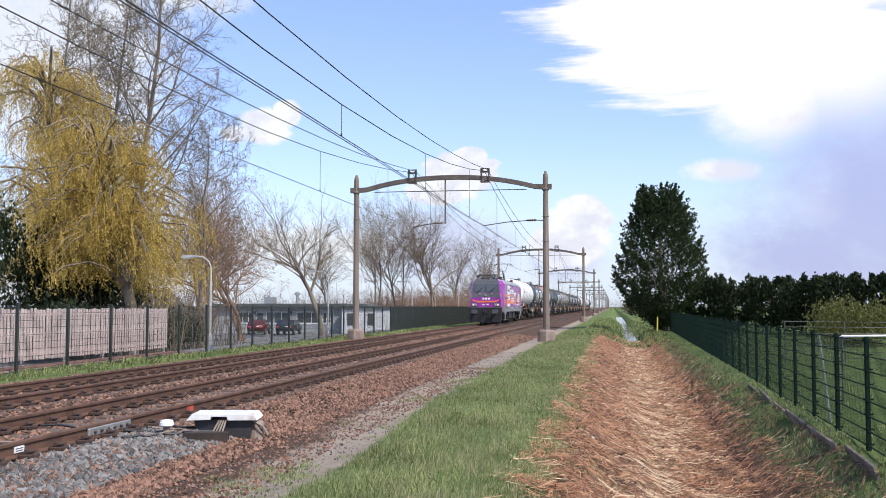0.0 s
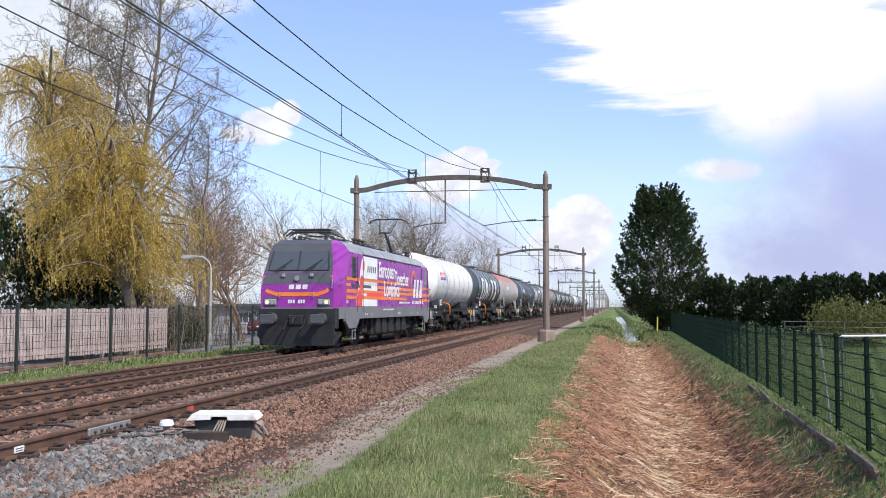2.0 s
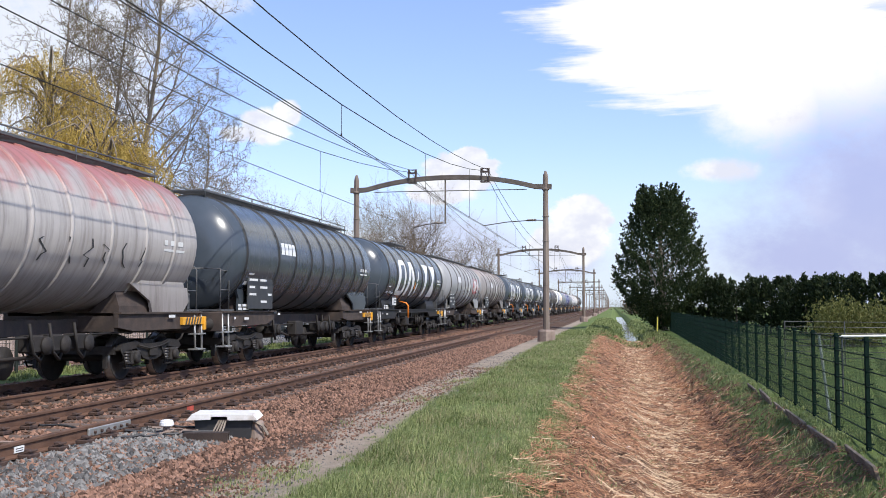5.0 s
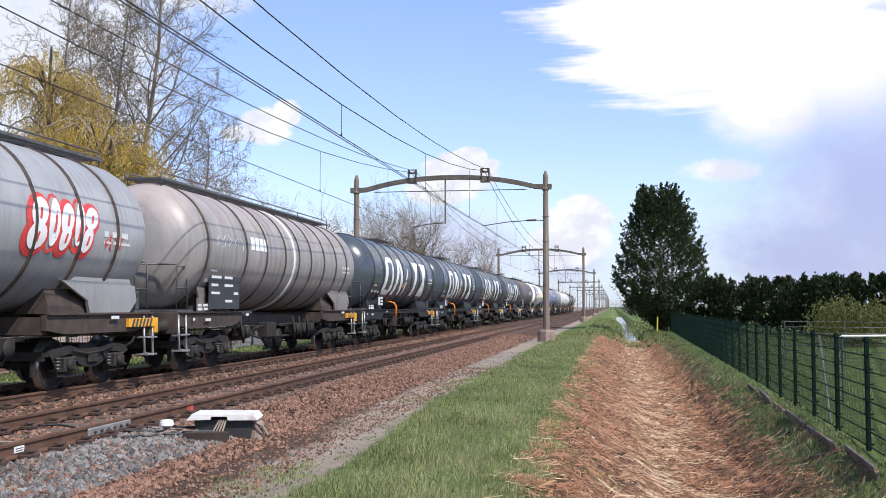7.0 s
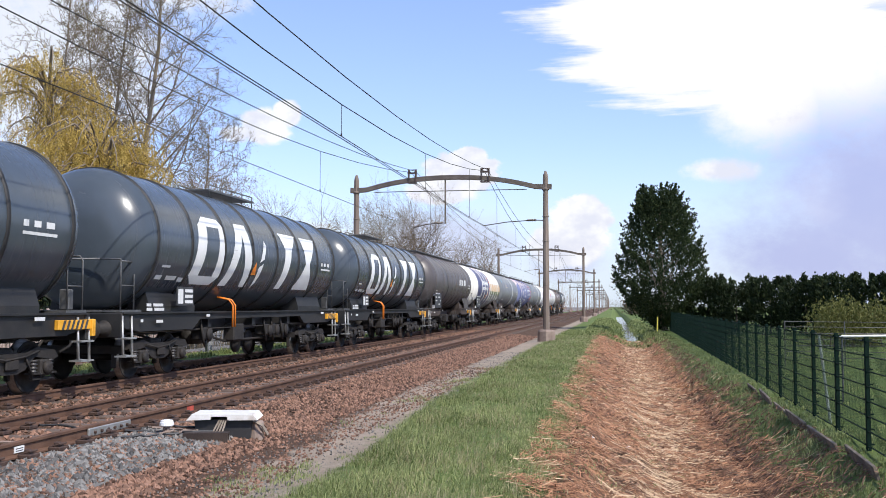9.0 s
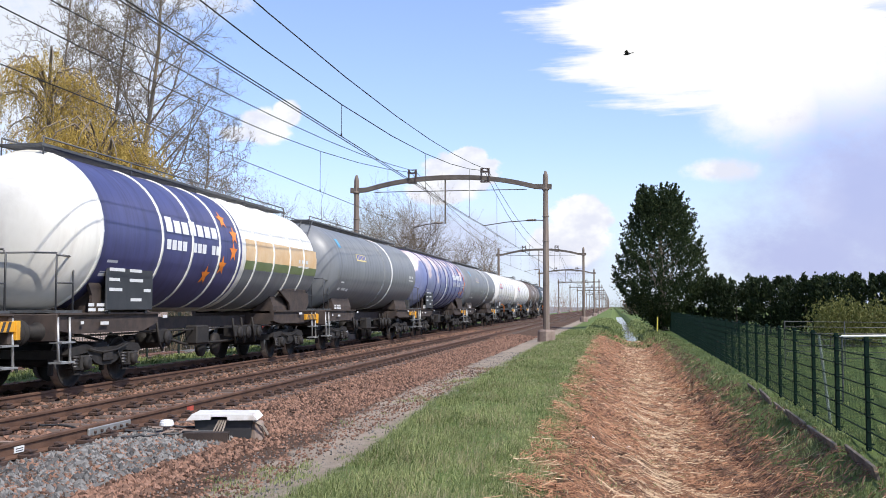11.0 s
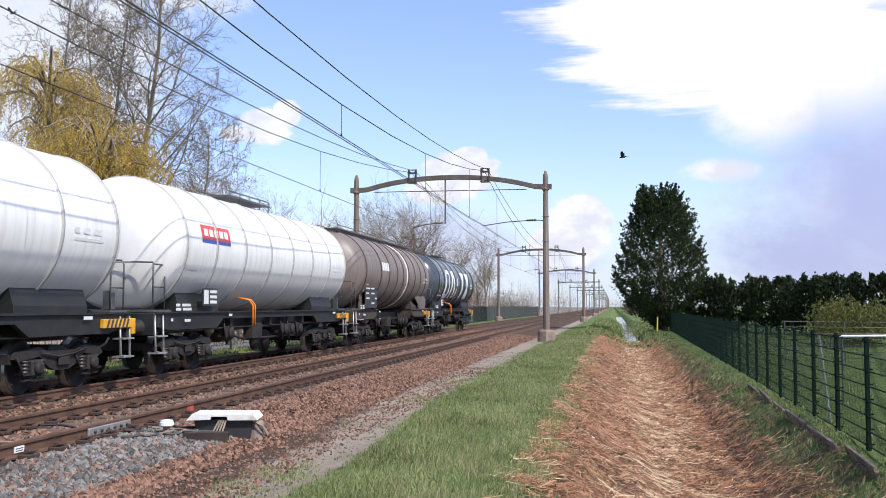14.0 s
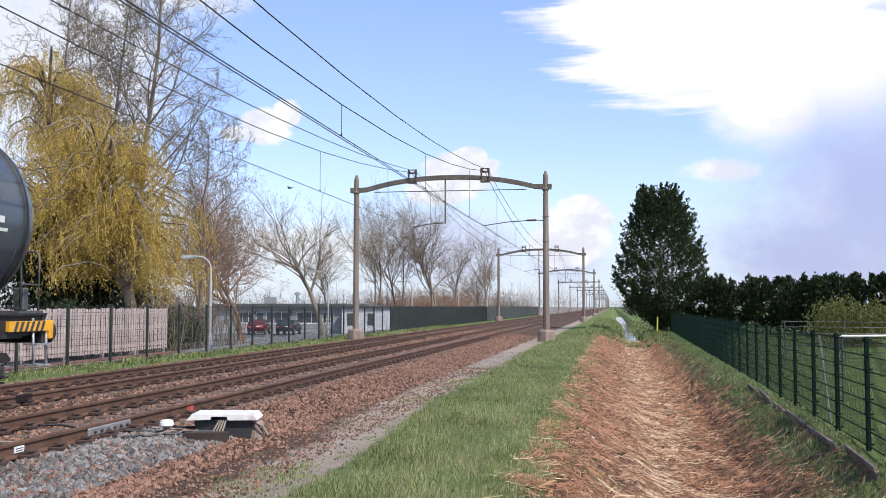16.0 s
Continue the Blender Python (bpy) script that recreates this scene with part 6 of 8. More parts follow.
def parked_car(x, y, rz, paint, label):
    c = thing("parked_car", label, "car", pose(x, y, LOT_Z, 0, 0, rz), group="parked cars")
    bm = bmesh.new()
    side = [(-2.1, 0.35), (2.1, 0.35), (2.15, 0.65), (2.0, 0.85), (1.1, 0.95), (0.45, 1.42), (-1.2, 1.45), (-1.9, 1.0), (-2.15, 0.85)]
    prism(bm, side, -0.82, 0.82)
    for e in bm.edges:
        pass
    bmesh.ops.bevel(bm, geom=list(bm.edges), offset=0.06, segments=2, affect="EDGES")
    part("body", finish(bm, True), paint, c)
    bm = bmesh.new()
    for s in (-1, 1):
        prism(bm, [(-1.6, 0.98), (0.85, 0.98), (0.4, 1.36), (-1.15, 1.38)], *sorted((s * 0.80, s * 0.826)))
    part("side_window", finish(bm), M_GLASS, c)
    for wx in (-1.3, 1.3):
        for wy in (-0.78, 0.78):
            bm = bmesh.new()
            lathe(bm, [(0.05, -0.1), (0.31, -0.1), (0.33, 0.0), (0.31, 0.1), (0.05, 0.1)], "Y", (0, 0, 0), 16)
            wh = part("wheel", finish(bm), M_PLACARD, c, at=pose(wx, wy, 0.33))
            bm = bmesh.new()
            lathe(bm, [(0.02, -0.112), (0.19, -0.11), (0.19, 0.11), (0.02, 0.112)], "Y", (0, 0, 0), 12)
            part("rim", finish(bm), M_STEEL, wh)
    for s in (-1, 1):
        bm = bmesh.new()
        cbox(bm, (-2.1, s * 0.6, 0.78), (0.1, 0.26, 0.14), 0.02)
        part("tail_light", finish(bm), M_RED, c)


M_CAR_RED = material("car_dark_red", (0.10, 0.02, 0.02), (0.12, 0.025, 0.025), 0.25, 0, 2, 50, 0)
M_CAR_GREY = material("car_dark_grey", (0.04, 0.042, 0.045), (0.05, 0.052, 0.055), 0.25, 0.2, 2, 50, 0)
parked_car(-34.6, 95.0, 100, M_CAR_RED, "dark red hatchback parked before the low building")
parked_car(-31.4, 94.6, 95, M_CAR_GREY, "dark grey car parked before the low building")

# ---------------------------------------------------------------- green mesh fence by the ditch
FENCE_R = [(3.26, 8.27), (4.45, 81.0)]


def build_fence_right():
    (xa, ya), (xb, yb) = FENCE_R
    rz = math.degrees(math.atan2(-(xb - xa), yb - ya))
    f = thing("garden_fence", "dark green welded mesh fence beside the ditch", "fence", pose(xa, ya, -0.44, 0, 0, rz), kind="structure")
    bm = bmesh.new()
    box(bm, -0.03, 0.03, -0.03, 0.03, -0.25, 1.52, 0.006)
    for k in range(8):
        cbox(bm, (0.0, 0.04, 0.08 + k * 0.2), (0.09, 0.03, 0.025))
        cbox(bm, (0.05, 0.045, 0.08 + k * 0.2), (0.06, 0.05, 0.018))
    post = mesh_from("fence_post", finish(bm), M_POST_GREEN)
    bm = bmesh.new()
    mesh_panel(bm, 2.0, 0.06, 1.46, 0.05, 8, 0.0040)
    mat = mesh_from("mesh_panel", finish(bm), M_POST_GREEN)
    for k in range(37):
        piece("fence_post", post, f, pose(0, 2.0 * k, 0))
        piece("mesh_panel", mat, f, pose(0, 2.0 * k, 0))
    bm = bmesh.new()
    tube(bm, [(0.10, 9.0, -0.2), (0.03, 9.62, 1.45)], 0.024, 6)
    part("leaning_stake", finish(bm), material("stake_grey_green", (0.16, 0.21, 0.18), (0.24, 0.28, 0.25), 0.7), f)
    # rough edging boards at the foot
    m = material("edging_board", (0.13, 0.105, 0.08), (0.24, 0.20, 0.155), 0.95, 0, 4, 40, 0.6)
    bm = bmesh.new()
    box(bm, -0.02, 0.02, 0, 1.9, -0.18, 0.16, 0.006)
    me = mesh_from("edging_board", finish(bm), m)
    rng = random.Random(6)
    for k in range(6):
        piece("edging_board", me, f, pose(-0.36 + rng.uniform(-0.04, 0.04), 4.0 + k * 2.2, rng.uniform(-0.14, -0.04), rng.uniform(-2, 2), rng.uniform(-22, -5), rng.uniform(-2, 2)))


build_fence_right()


def build_paddock():
    r = thing("white_rail", "white tubular rail on thin posts in the field", "rail", pose(0, 0, -0.42))
    bm = bmesh.new()
    tube(bm, [(4.35, 20.6, 1.33), (12.4, 21.8, 1.38)], 0.026, 6)
    part("bar", finish(bm), M_WHITE, r)
    for i in range(4):
        bm = bmesh.new()
        tube(bm, [(4.4 + 2.66 * i, 20.6 + 0.4 * i, -0.1), (4.4 + 2.66 * i, 20.6 + 0.4 * i, 1.34 + 0.016 * i)], 0.02, 6)
        part("post", finish(bm), M_DARKSTEEL, r)
    w = thing("wire_fence", "low wire fence across the field", "fence", pose(0, 0, -0.42), kind="structure")
    for i in range(9):
        bm = bmesh.new()
        tube(bm, [(5.5 + 1.9 * i, 34 + 0.25 * i, -0.1), (5.5 + 1.9 * i, 34 + 0.25 * i, 1.45)], 0.02, 6)
        part("post", finish(bm), M_DARKSTEEL, w)
    for z in (0.25, 0.45, 0.65, 0.85, 1.05, 1.25, 1.42):
        bm = bmesh.new()
        tube(bm, [(5.5, 34, z), (20.7, 36, z - 0.12)], 0.009, 4)
        part("wire", finish(bm), M_DARKSTEEL, w)
    s = thing("marker_stake", "yellow marker stake on the ditch bank", "marker post", pose(3.25, 76.5, -0.45))
    bm = bmesh.new()
    tube(bm, [(0, 0, 0), (0.03, 0, 1.15)], 0.05, 8)
    part("stake", finish(bm), material("stake_yellow", (0.65, 0.55, 0.08), (0.7, 0.6, 0.1), 0.6), s)


build_paddock()


# ---------------------------------------------------------------- trackside box, joint and small gear
def build_trackside():
    m_lid = material("lid_white_worn", (0.70, 0.68, 0.64), (0.78, 0.77, 0.74), 0.6, 0, 5, 40, 0.2, dirt=(0.35, 0.24, 0.17), dirt_amount=0.7)
    m_tub = material("box_black", (0.015, 0.016, 0.018), (0.025, 0.026, 0.028), 0.5, 0, 4, 40, 0.1, dirt=(0.08, 0.06, 0.05), dirt_amount=0.3)
    m_beam = material("steel_channel_rusty", (0.035, 0.024, 0.02), (0.06, 0.042, 0.034), 0.8, 0.2, 4, 40, 0.4)
    b = thing("trackside_box", "low black junction box with a worn white lid beside the rails", "junction box", pose(-5.22, 13.05, -0.33, 0, 0, 12))
    bm = bmesh.new()
    prism(bm, [(-0.34, 0.0), (0.36, 0.0), (0.40, 0.30), (-0.38, 0.30)], -0.22, 0.25)
    part("tub", finish(bm), m_tub, b)
    bm = bmesh.new()
    prism(bm, [(-0.47, 0.30), (-0.15, 0.31), (-0.145, 0.35), (0.07, 0.35), (0.075, 0.30), (0.47, 0.30), (0.41, 0.375), (-0.40, 0.38)], -0.30, 0.30)
    part("lid", finish(bm), m_lid, b)
    bm = bmesh.new()
    for k in range(4):
        tube(bm, [(-0.04 + k * 0.03, -0.25, 0.30), (-0.10 + k * 0.04, -0.36, 0.16), (-0.28 + k * 0.05, -0.5, 0.05), (-0.6, -0.62 - 0.03 * k, 0.02)], 0.013, 5)
    for k in range(3):
        tube(bm, [(0.40, -0.2 + 0.05 * k, 0.28), (0.52, -0.22 + 0.05 * k, 0.22), (0.58, -0.1 + 0.05 * k, 0.08)], 0.013, 5)
    part("cable", finish(bm), M_BARK_PALE, b)
    bm = bmesh.new()
    lathe(bm, [(0.11, 0.0), (0.11, 0.25), (0.09, 0.27)], "Z", (0.42, -0.05, 0), 12)
    part("pipe", finish(bm), M_FOOT, b)
    c = thing("steel_channel", "rusty steel channel lying in the ballast", "steel beam", pose(-5.30, 12.42, -0.33, 0, 0, 14))
    bm = bmesh.new()
    box(bm, -0.22, 0.35, -0.09, -0.07, 0, 0.16)
    box(bm, -0.22, 0.35, 0.07, 0.09, 0, 0.16)
    box(bm, -0.22, 0.35, -0.09, 0.09, 0.16, 0.18)
    part("channel", finish(bm), m_beam, c)
    k = thing("vent_cap", "white mushroom-shaped vent cap on a short pipe", "vent cap", pose(-5.78, 12.42, -0.30))
    bm = bmesh.new()
    lathe(bm, [(0.045, 0), (0.045, 0.24)], "Z", (0, 0, 0), 12)
    part("pipe", finish(bm), M_FOOT, k)
    bm = bmesh.new()
    lathe(bm, [(0.075, 0.22), (0.095, 0.235), (0.09, 0.275), (0.085, 0.28), (0.08, 0.30), (0.03, 0.31)], "Z", (0, 0, 0), 16)
    part("cap", finish(bm), M_WHITE, k)
    xr = X_RIGHT + HALF_GAUGE
    j = thing("insulated_joint", "grey bolted insulated rail joint", "rail joint", pose(xr, 12.2, 0))
    bm = bmesh.new()
    for s in (-1, 1):
        box(bm, *sorted((s * 0.014, s * 0.05)), -0.55, 0.55, -0.14, -0.035, 0.01)
    part("fishplate", finish(bm), M_STEEL, j)
    for i in range(6):
        bm = bmesh.new()
        lathe(bm, [(0.02, 0.05), (0.02, 0.075), (0.008, 0.08)], "X", (0, -0.42 + i * 0.168, -0.09), 6)
        part("bolt", finish(bm), M_CLIP, j)
    p = thing("rail_label", "small white label plate on the rail web", "label plate", pose(xr + 0.02, 10.2, -0.085))
    bm = bmesh.new()
    box(bm, -0.004, 0.008, -0.09, 0.09, -0.035, 0.035)
    part("plate", finish(bm), M_WHITE, p)
    bm = bmesh.new()
    for i in range(2):
        box(bm, 0.008, 0.010, -0.07, 0.07, -0.02 + i * 0.025, -0.01 + i * 0.025)
    part("writing", finish(bm), M_PLACARD, p)
    q = thing("red_mark", "red sprayed patch on the rail foot", "paint mark", pose(xr + 0.016, 14.75, -0.1))
    bm = bmesh.new()
    box(bm, 0, 0.004, -0.12, 0.12, -0.03, 0.05)
    part("paint", finish(bm), material("spray_red", (0.5, 0.08, 0.05), (0.35, 0.06, 0.04), 0.8), q)
    cb = thing("ground_cable", "loose black cables lying across the ballast", "cable", pose(0, 0, 0))
    rng = random.Random(9)
    for i, (xa, ya, xb, yb) in enumerate(((-6.4, 11.4, -5.7, 12.6), (-6.38, 11.1, -5.75, 12.3), (-6.3, 12.0, -5.3, 12.5), (-6.35, 12.5, -5.2, 12.6), (-5.9, 12.1, -5.5, 12.8), (-6.2, 11.8, -5.6, 12.4), (-6.3, 12.9, -5.6, 12.75), (-6.35, 13.4, -5.5, 12.9), (-7.9, 11.0, -6.6, 11.5), (-8.0, 13.0, -6.6, 12.4))):
        pts = []
        for s in range(9):
            u = s / 8
            pts.append((xa + (xb - xa) * u + rng.uniform(-0.05, 0.05), ya + (yb - ya) * u + rng.uniform(-0.06, 0.06), -0.17 + (-0.12 * u if i < 3 else 0) + rng.uniform(0, 0.02)))
        bm = bmesh.new()
        tube(bm, pts, 0.016, 6)
        part("cable", finish(bm), M_PLACARD if i % 2 else M_FOOT, cb)


build_trackside()
# ---------------------------------------------------------------- plants
UP = Vector((0, 0, 1))


class Wood:
    """Collects tapering limbs as one mesh."""

    def __init__(self):
        self.v, self.f = [], []

    def limb(self, pts, radii, sides):
        base = len(self.v)
        n = len(pts)
        for i, p in enumerate(pts):
            d = (pts[min(i + 1, n - 1)] - pts[max(i - 1, 0)])
            a = d.cross(UP)
            if a.length < 1e-5:
                a = Vector((1, 0, 0))
            a.normalize()
            b = a.cross(d).normalized()
            for k in range(sides):
                t = k * math.tau / sides
                q = p + (a * math.cos(t) + b * math.sin(t)) * radii[i]
                self.v.append((q.x, q.y, q.z))
        for i in range(n - 1):
            o = base + i * sides
            for k in range(sides):
                m = (k + 1) % sides
                self.f.append((o + k, o + m, o + sides + m, o + sides + k))


def grow(wood, fine, tips, rng, p, d, length, r, level, top, droop, wild):
    """One limb and what grows on it. fine takes the twigs; tips collects their ends."""
    n = 5 if level < 2 else 3 if level < top else 1
    pts, dirs = [p.copy()], [d.copy()]
    for i in range(n):
        d = (d + Vector((rng.gauss(0, wild), rng.gauss(0, wild), rng.gauss(0, wild) + droop[min(level, len(droop) - 1)]))).normalized()
        p = p + d * (length / n)
        pts.append(p.copy())
        dirs.append(d.copy())
    sides = (7, 5, 4, 3, 3, 3)[min(level, 5)]
    end = r * (0.45 if level < top else 0.4)
    radii = [r + (end - r) * i / n for i in range(n + 1)]
    (wood if level <= 2 else fine).limb(pts, radii, sides)
    if level >= top:
        tips.append((pts[-1], dirs[-1]))
        return
    kids = (9, 7, 6, 5, 4, 3)[min(level, 5)]
    for k in range(kids):
        u = rng.uniform(0.45 if level == 0 else 0.2, 1.0) if k else 1.0
        i = min(n - 1, int(u * n))
        q = pts[i].lerp(pts[i + 1], u * n - i)
        side = Vector((rng.gauss(0, 1), rng.gauss(0, 1), rng.gauss(0, 0.4))).normalized()
        spread = rng.uniform(0.5, 1.0) if k else 0.25
        nd = (dirs[i] * (1.0 - 0.35 * spread) + side * spread * 0.9 + UP * 0.15).normalized()
        grow(wood, fine, tips, rng, q, nd, length * rng.uniform(0.45, 0.68), max(0.006, (radii[i]) * rng.uniform(0.45, 0.62)), level + 1, top, droop, wild)


def bare_tree(x, y, z, height, seed, bark, twig, label, top=4, droop=(0.02, 0.03, 0.02, 0.0), wild=0.13, lean=(0, 0), girth=0.02, stems=1, name="bare_tree", buds=None, bud_count=0, low=0.5):
    rng = random.Random(seed)
    wood, fine, tips = Wood(), Wood(), []
    for s in range(stems):
        d = Vector((lean[0] + rng.uniform(-0.12, 0.12) * (stems > 1), lean[1] + rng.uniform(-0.1, 0.1) * (stems > 1), 1)).normalized()
        grow(wood, fine, tips, rng, Vector((0.35 * s * (stems > 1), 0, -0.2)), d, height * low * rng.uniform(0.92, 1.05), height * girth * (0.75 if stems > 1 else 1), 0, top, droop, wild)
    tree = thing(name, label, "tree", pose(x, y, z), group="trees along the line")
    cloud_mesh("trunk", wood.v, wood.f, bark, tree, smooth=True)
    cloud_mesh("crown", fine.v, fine.f, twig, tree)
    if buds:
        verts, faces = [], []
        for i in range(bud_count):
            p, d = tips[rng.randrange(len(tips))]
            c = p + Vector((rng.gauss(0, 0.16), rng.gauss(0, 0.16), rng.gauss(0, 0.16)))
            leaf(verts, faces, rng, c, 0.12, 0.06)
        cloud_mesh("bud", verts, faces, buds, tree)
    return tree, tips


def leaf(verts, faces, rng, c, length, width, d=None):
    d = d or Vector((rng.gauss(0, 1), rng.gauss(0, 1), rng.gauss(0, 1))).normalized()
    a = d.cross(Vector((rng.gauss(0, 1), rng.gauss(0, 1), rng.gauss(0, 1)))).normalized() * width / 2
    o = len(verts)
    verts.extend([tuple(c), tuple(c + d * length * 0.5 + a), tuple(c + d * length), tuple(c + d * length * 0.5 - a)])
    faces.append((o, o + 1, o + 2, o + 3))


def build_willow(x, y, z, height, spread, seed, limbs):
    """Weeping willow in its first yellow leaf: hanging strands from arching limbs."""
    rng = random.Random(seed)
    wood, fine, tips = Wood(), Wood(), []
    tree = thing("weeping_willow", "yellow-green weeping willow with hanging strands", "tree", pose(x, y, z), group="trees along the line")
    tr = [Vector((0.9, 0.5, -0.3)), Vector((0.8, 0.4, 2.5)), Vector((0.3, 0.2, 5)), Vector((-0.3, 0, 7.5)), Vector((-0.8, 0, height * 0.8))]
    wood.limb(tr, [0.32, 0.27, 0.22, 0.17, 0.06], 8)
    verts, faces = [], []
    for k in range(limbs):
        u = rng.uniform(0.3, 1.0)
        i = min(3, int(u * 4))
        p = tr[i].lerp(tr[i + 1], u * 4 - i)
        a = rng.uniform(0, math.tau)
        reach = spread * rng.uniform(0.3, 1.0) * (1.15 - 0.45 * u)
        rise = rng.uniform(0.8, 2.4) * (1.2 - 0.5 * u)
        end = p + Vector((math.cos(a) * reach, math.sin(a) * reach, rise * 0.3))
        mid = p.lerp(end, 0.5) + Vector((0, 0, rise))
        pts = [p, p.lerp(mid, 0.55) + Vector((0, 0, 0.3)), mid, mid.lerp(end, 0.6) + Vector((0, 0, 0.25)), end]
        wood.limb(pts, [0.09, 0.07, 0.05, 0.03, 0.012], 4)
        for s in range(26):
            v = rng.uniform(0.25, 1.0)
            j = min(3, int(v * 4))
            q = pts[j].lerp(pts[j + 1], v * 4 - j) + Vector((rng.gauss(0, 0.35), rng.gauss(0, 0.35), rng.gauss(0, 0.15)))
            length = rng.uniform(0.35, 1.0) * (0.8 + 1.6 * rng.random() ** 2) * (0.6 + 0.6 * v)
            length = min(length, max(0.6, q.z - rng.uniform(1.6, 4.0)))
            sway = Vector((rng.gauss(0.06, 0.28), rng.gauss(0, 0.28), 0))
            sp = [q + sway * t * t + Vector((0, 0, -length * t)) for t in (0, 0.35, 0.7, 1.0)]
            fine.limb(sp, [0.010, 0.008, 0.006, 0.003], 3)
            m = int(length / 0.06)
            for e in range(m):
                t = (e + rng.random()) / m
                c = q + sway * t * t + Vector((rng.gauss(0, 0.06), rng.gauss(0, 0.06), -length * t))
                d = Vector((rng.gauss(0, 0.9), rng.gauss(0, 0.9), -1)).normalized()
                leaf(verts, faces, rng, c, rng.uniform(0.08, 0.16), 0.05, d)
    cloud_mesh("trunk", wood.v, wood.f, M_BARK, tree, smooth=True)
    cloud_mesh("hanging_shoot", fine.v, fine.f, M_WILLOW, tree)
    cloud_mesh("crown", verts, faces, M_WILLOW, tree)


def spray(verts, faces, rng, c, out, size):
    """A flat feathery spray of scale leaves."""
    d = (out + Vector((rng.gauss(0, 0.45), rng.gauss(0, 0.45), rng.gauss(0.25, 0.4)))).normalized()
    a = d.cross(Vector((rng.gauss(0, 1), rng.gauss(0, 1), rng.gauss(0, 1)))).normalized()
    for k in (-1, -0.4, 0.3, 1):
        e = (d + a * 0.55 * k).normalized()
        w = a.cross(e).normalized() * size * 0.12 + a * size * 0.10
        o = len(verts)
        l = size * rng.uniform(0.7, 1.2)
        verts.extend([tuple(c - w * 0.3), tuple(c + e * l * 0.5 + w), tuple(c + e * l), tuple(c + e * l * 0.55 - w)])
        faces.append((o, o + 1, o + 2, o + 3))


def build_conifer(x, y, z, height, seed):
    rng = random.Random(seed)
    tree = thing("cypress_tree", "tall dark green cypress with ragged pointed tips", "conifer", pose(x, y, z))
    wood = Wood()
    wood.limb([Vector((0.25, 0, -0.2)), Vector((0.15, 0, 2)), Vector((0, 0, 6)), Vector((0, 0, height * 0.9))], [0.32, 0.28, 0.18, 0.04], 8)
    for k in range(60):
        h = rng.uniform(1.2, height * 0.85)
        a = rng.uniform(0, math.tau)
        l = 3.0 * (1 - h / height) + 0.6
        wood.limb([Vector((0, 0, h)), Vector((math.cos(a) * l * 0.6, math.sin(a) * l * 0.6, h + l * 0.35)), Vector((math.cos(a) * l, math.sin(a) * l, h + l * 0.9))], [0.07, 0.04, 0.01], 4)
    verts, faces = [], []

    def radius(h):
        t = h / height
        table = ((0.0, 0.4), (0.07, 0.9), (0.16, 2.3), (0.28, 3.45), (0.42, 3.35), (0.55, 3.1), (0.68, 2.75), (0.8, 2.1), (0.9, 1.45), (1.0, 0.5))
        for (a, ra), (b, rb) in zip(table, table[1:]):
            if a <= t <= b:
                return ra + (rb - ra) * (t - a) / (b - a)
        return 0.2
    # boughs: upswept lobes that end in ragged tips, over a dense dark inside
    for k in range(720):
        h = height * rng.uniform(0.05, 0.93)
        a = rng.uniform(0, math.tau)
        lobe = 1 + 0.10 * noise.noise((math.cos(a) * 1.6, math.sin(a) * 1.6, h * 0.55)) * 2
        r = radius(h) * lobe * (rng.uniform(0.82, 0.98) if k % 3 else rng.uniform(0.3, 0.75))
        out = Vector((math.cos(a), math.sin(a), 0.95 + 0.8 * h / height))
        c = Vector((math.cos(a) * r, math.sin(a) * r, h))
        l = rng.uniform(0.5, 1.25)
        for s in range(42):
            t = rng.random()
            wdt = 0.27 * (1 - t) ** 1.1 + 0.03
            q = c + out * l * (t - 0.5) + Vector((rng.gauss(0, wdt), rng.gauss(0, wdt), rng.gauss(0, wdt * 0.8)))
            spray(verts, faces, rng, q, out, rng.uniform(0.13, 0.24))
    for k in range(13):
        a = k * 2.4
        rr = 1.9 * math.sqrt((k + 0.5) / 13)
        c = Vector((math.cos(a) * rr, math.sin(a) * rr, height * (0.96 - 0.05 * rr) + rng.uniform(-0.5, 0.1)))
        tilt = Vector((math.cos(a) * 0.18, math.sin(a) * 0.18, 1))
        for s in range(170):
            t = rng.random()
            w0 = 0.34 * (1.05 - t) ** 1.2
            q = c + tilt * (t * 1.7 - 0.6) + Vector((rng.gauss(0, w0), rng.gauss(0, w0), 0))
            spray(verts, faces, rng, q, tilt, 0.19)
    cloud_mesh("trunk", wood.v, wood.f, M_BARK, tree, smooth=True)
    cloud_mesh("crown", verts, faces, M_CONIFER, tree)


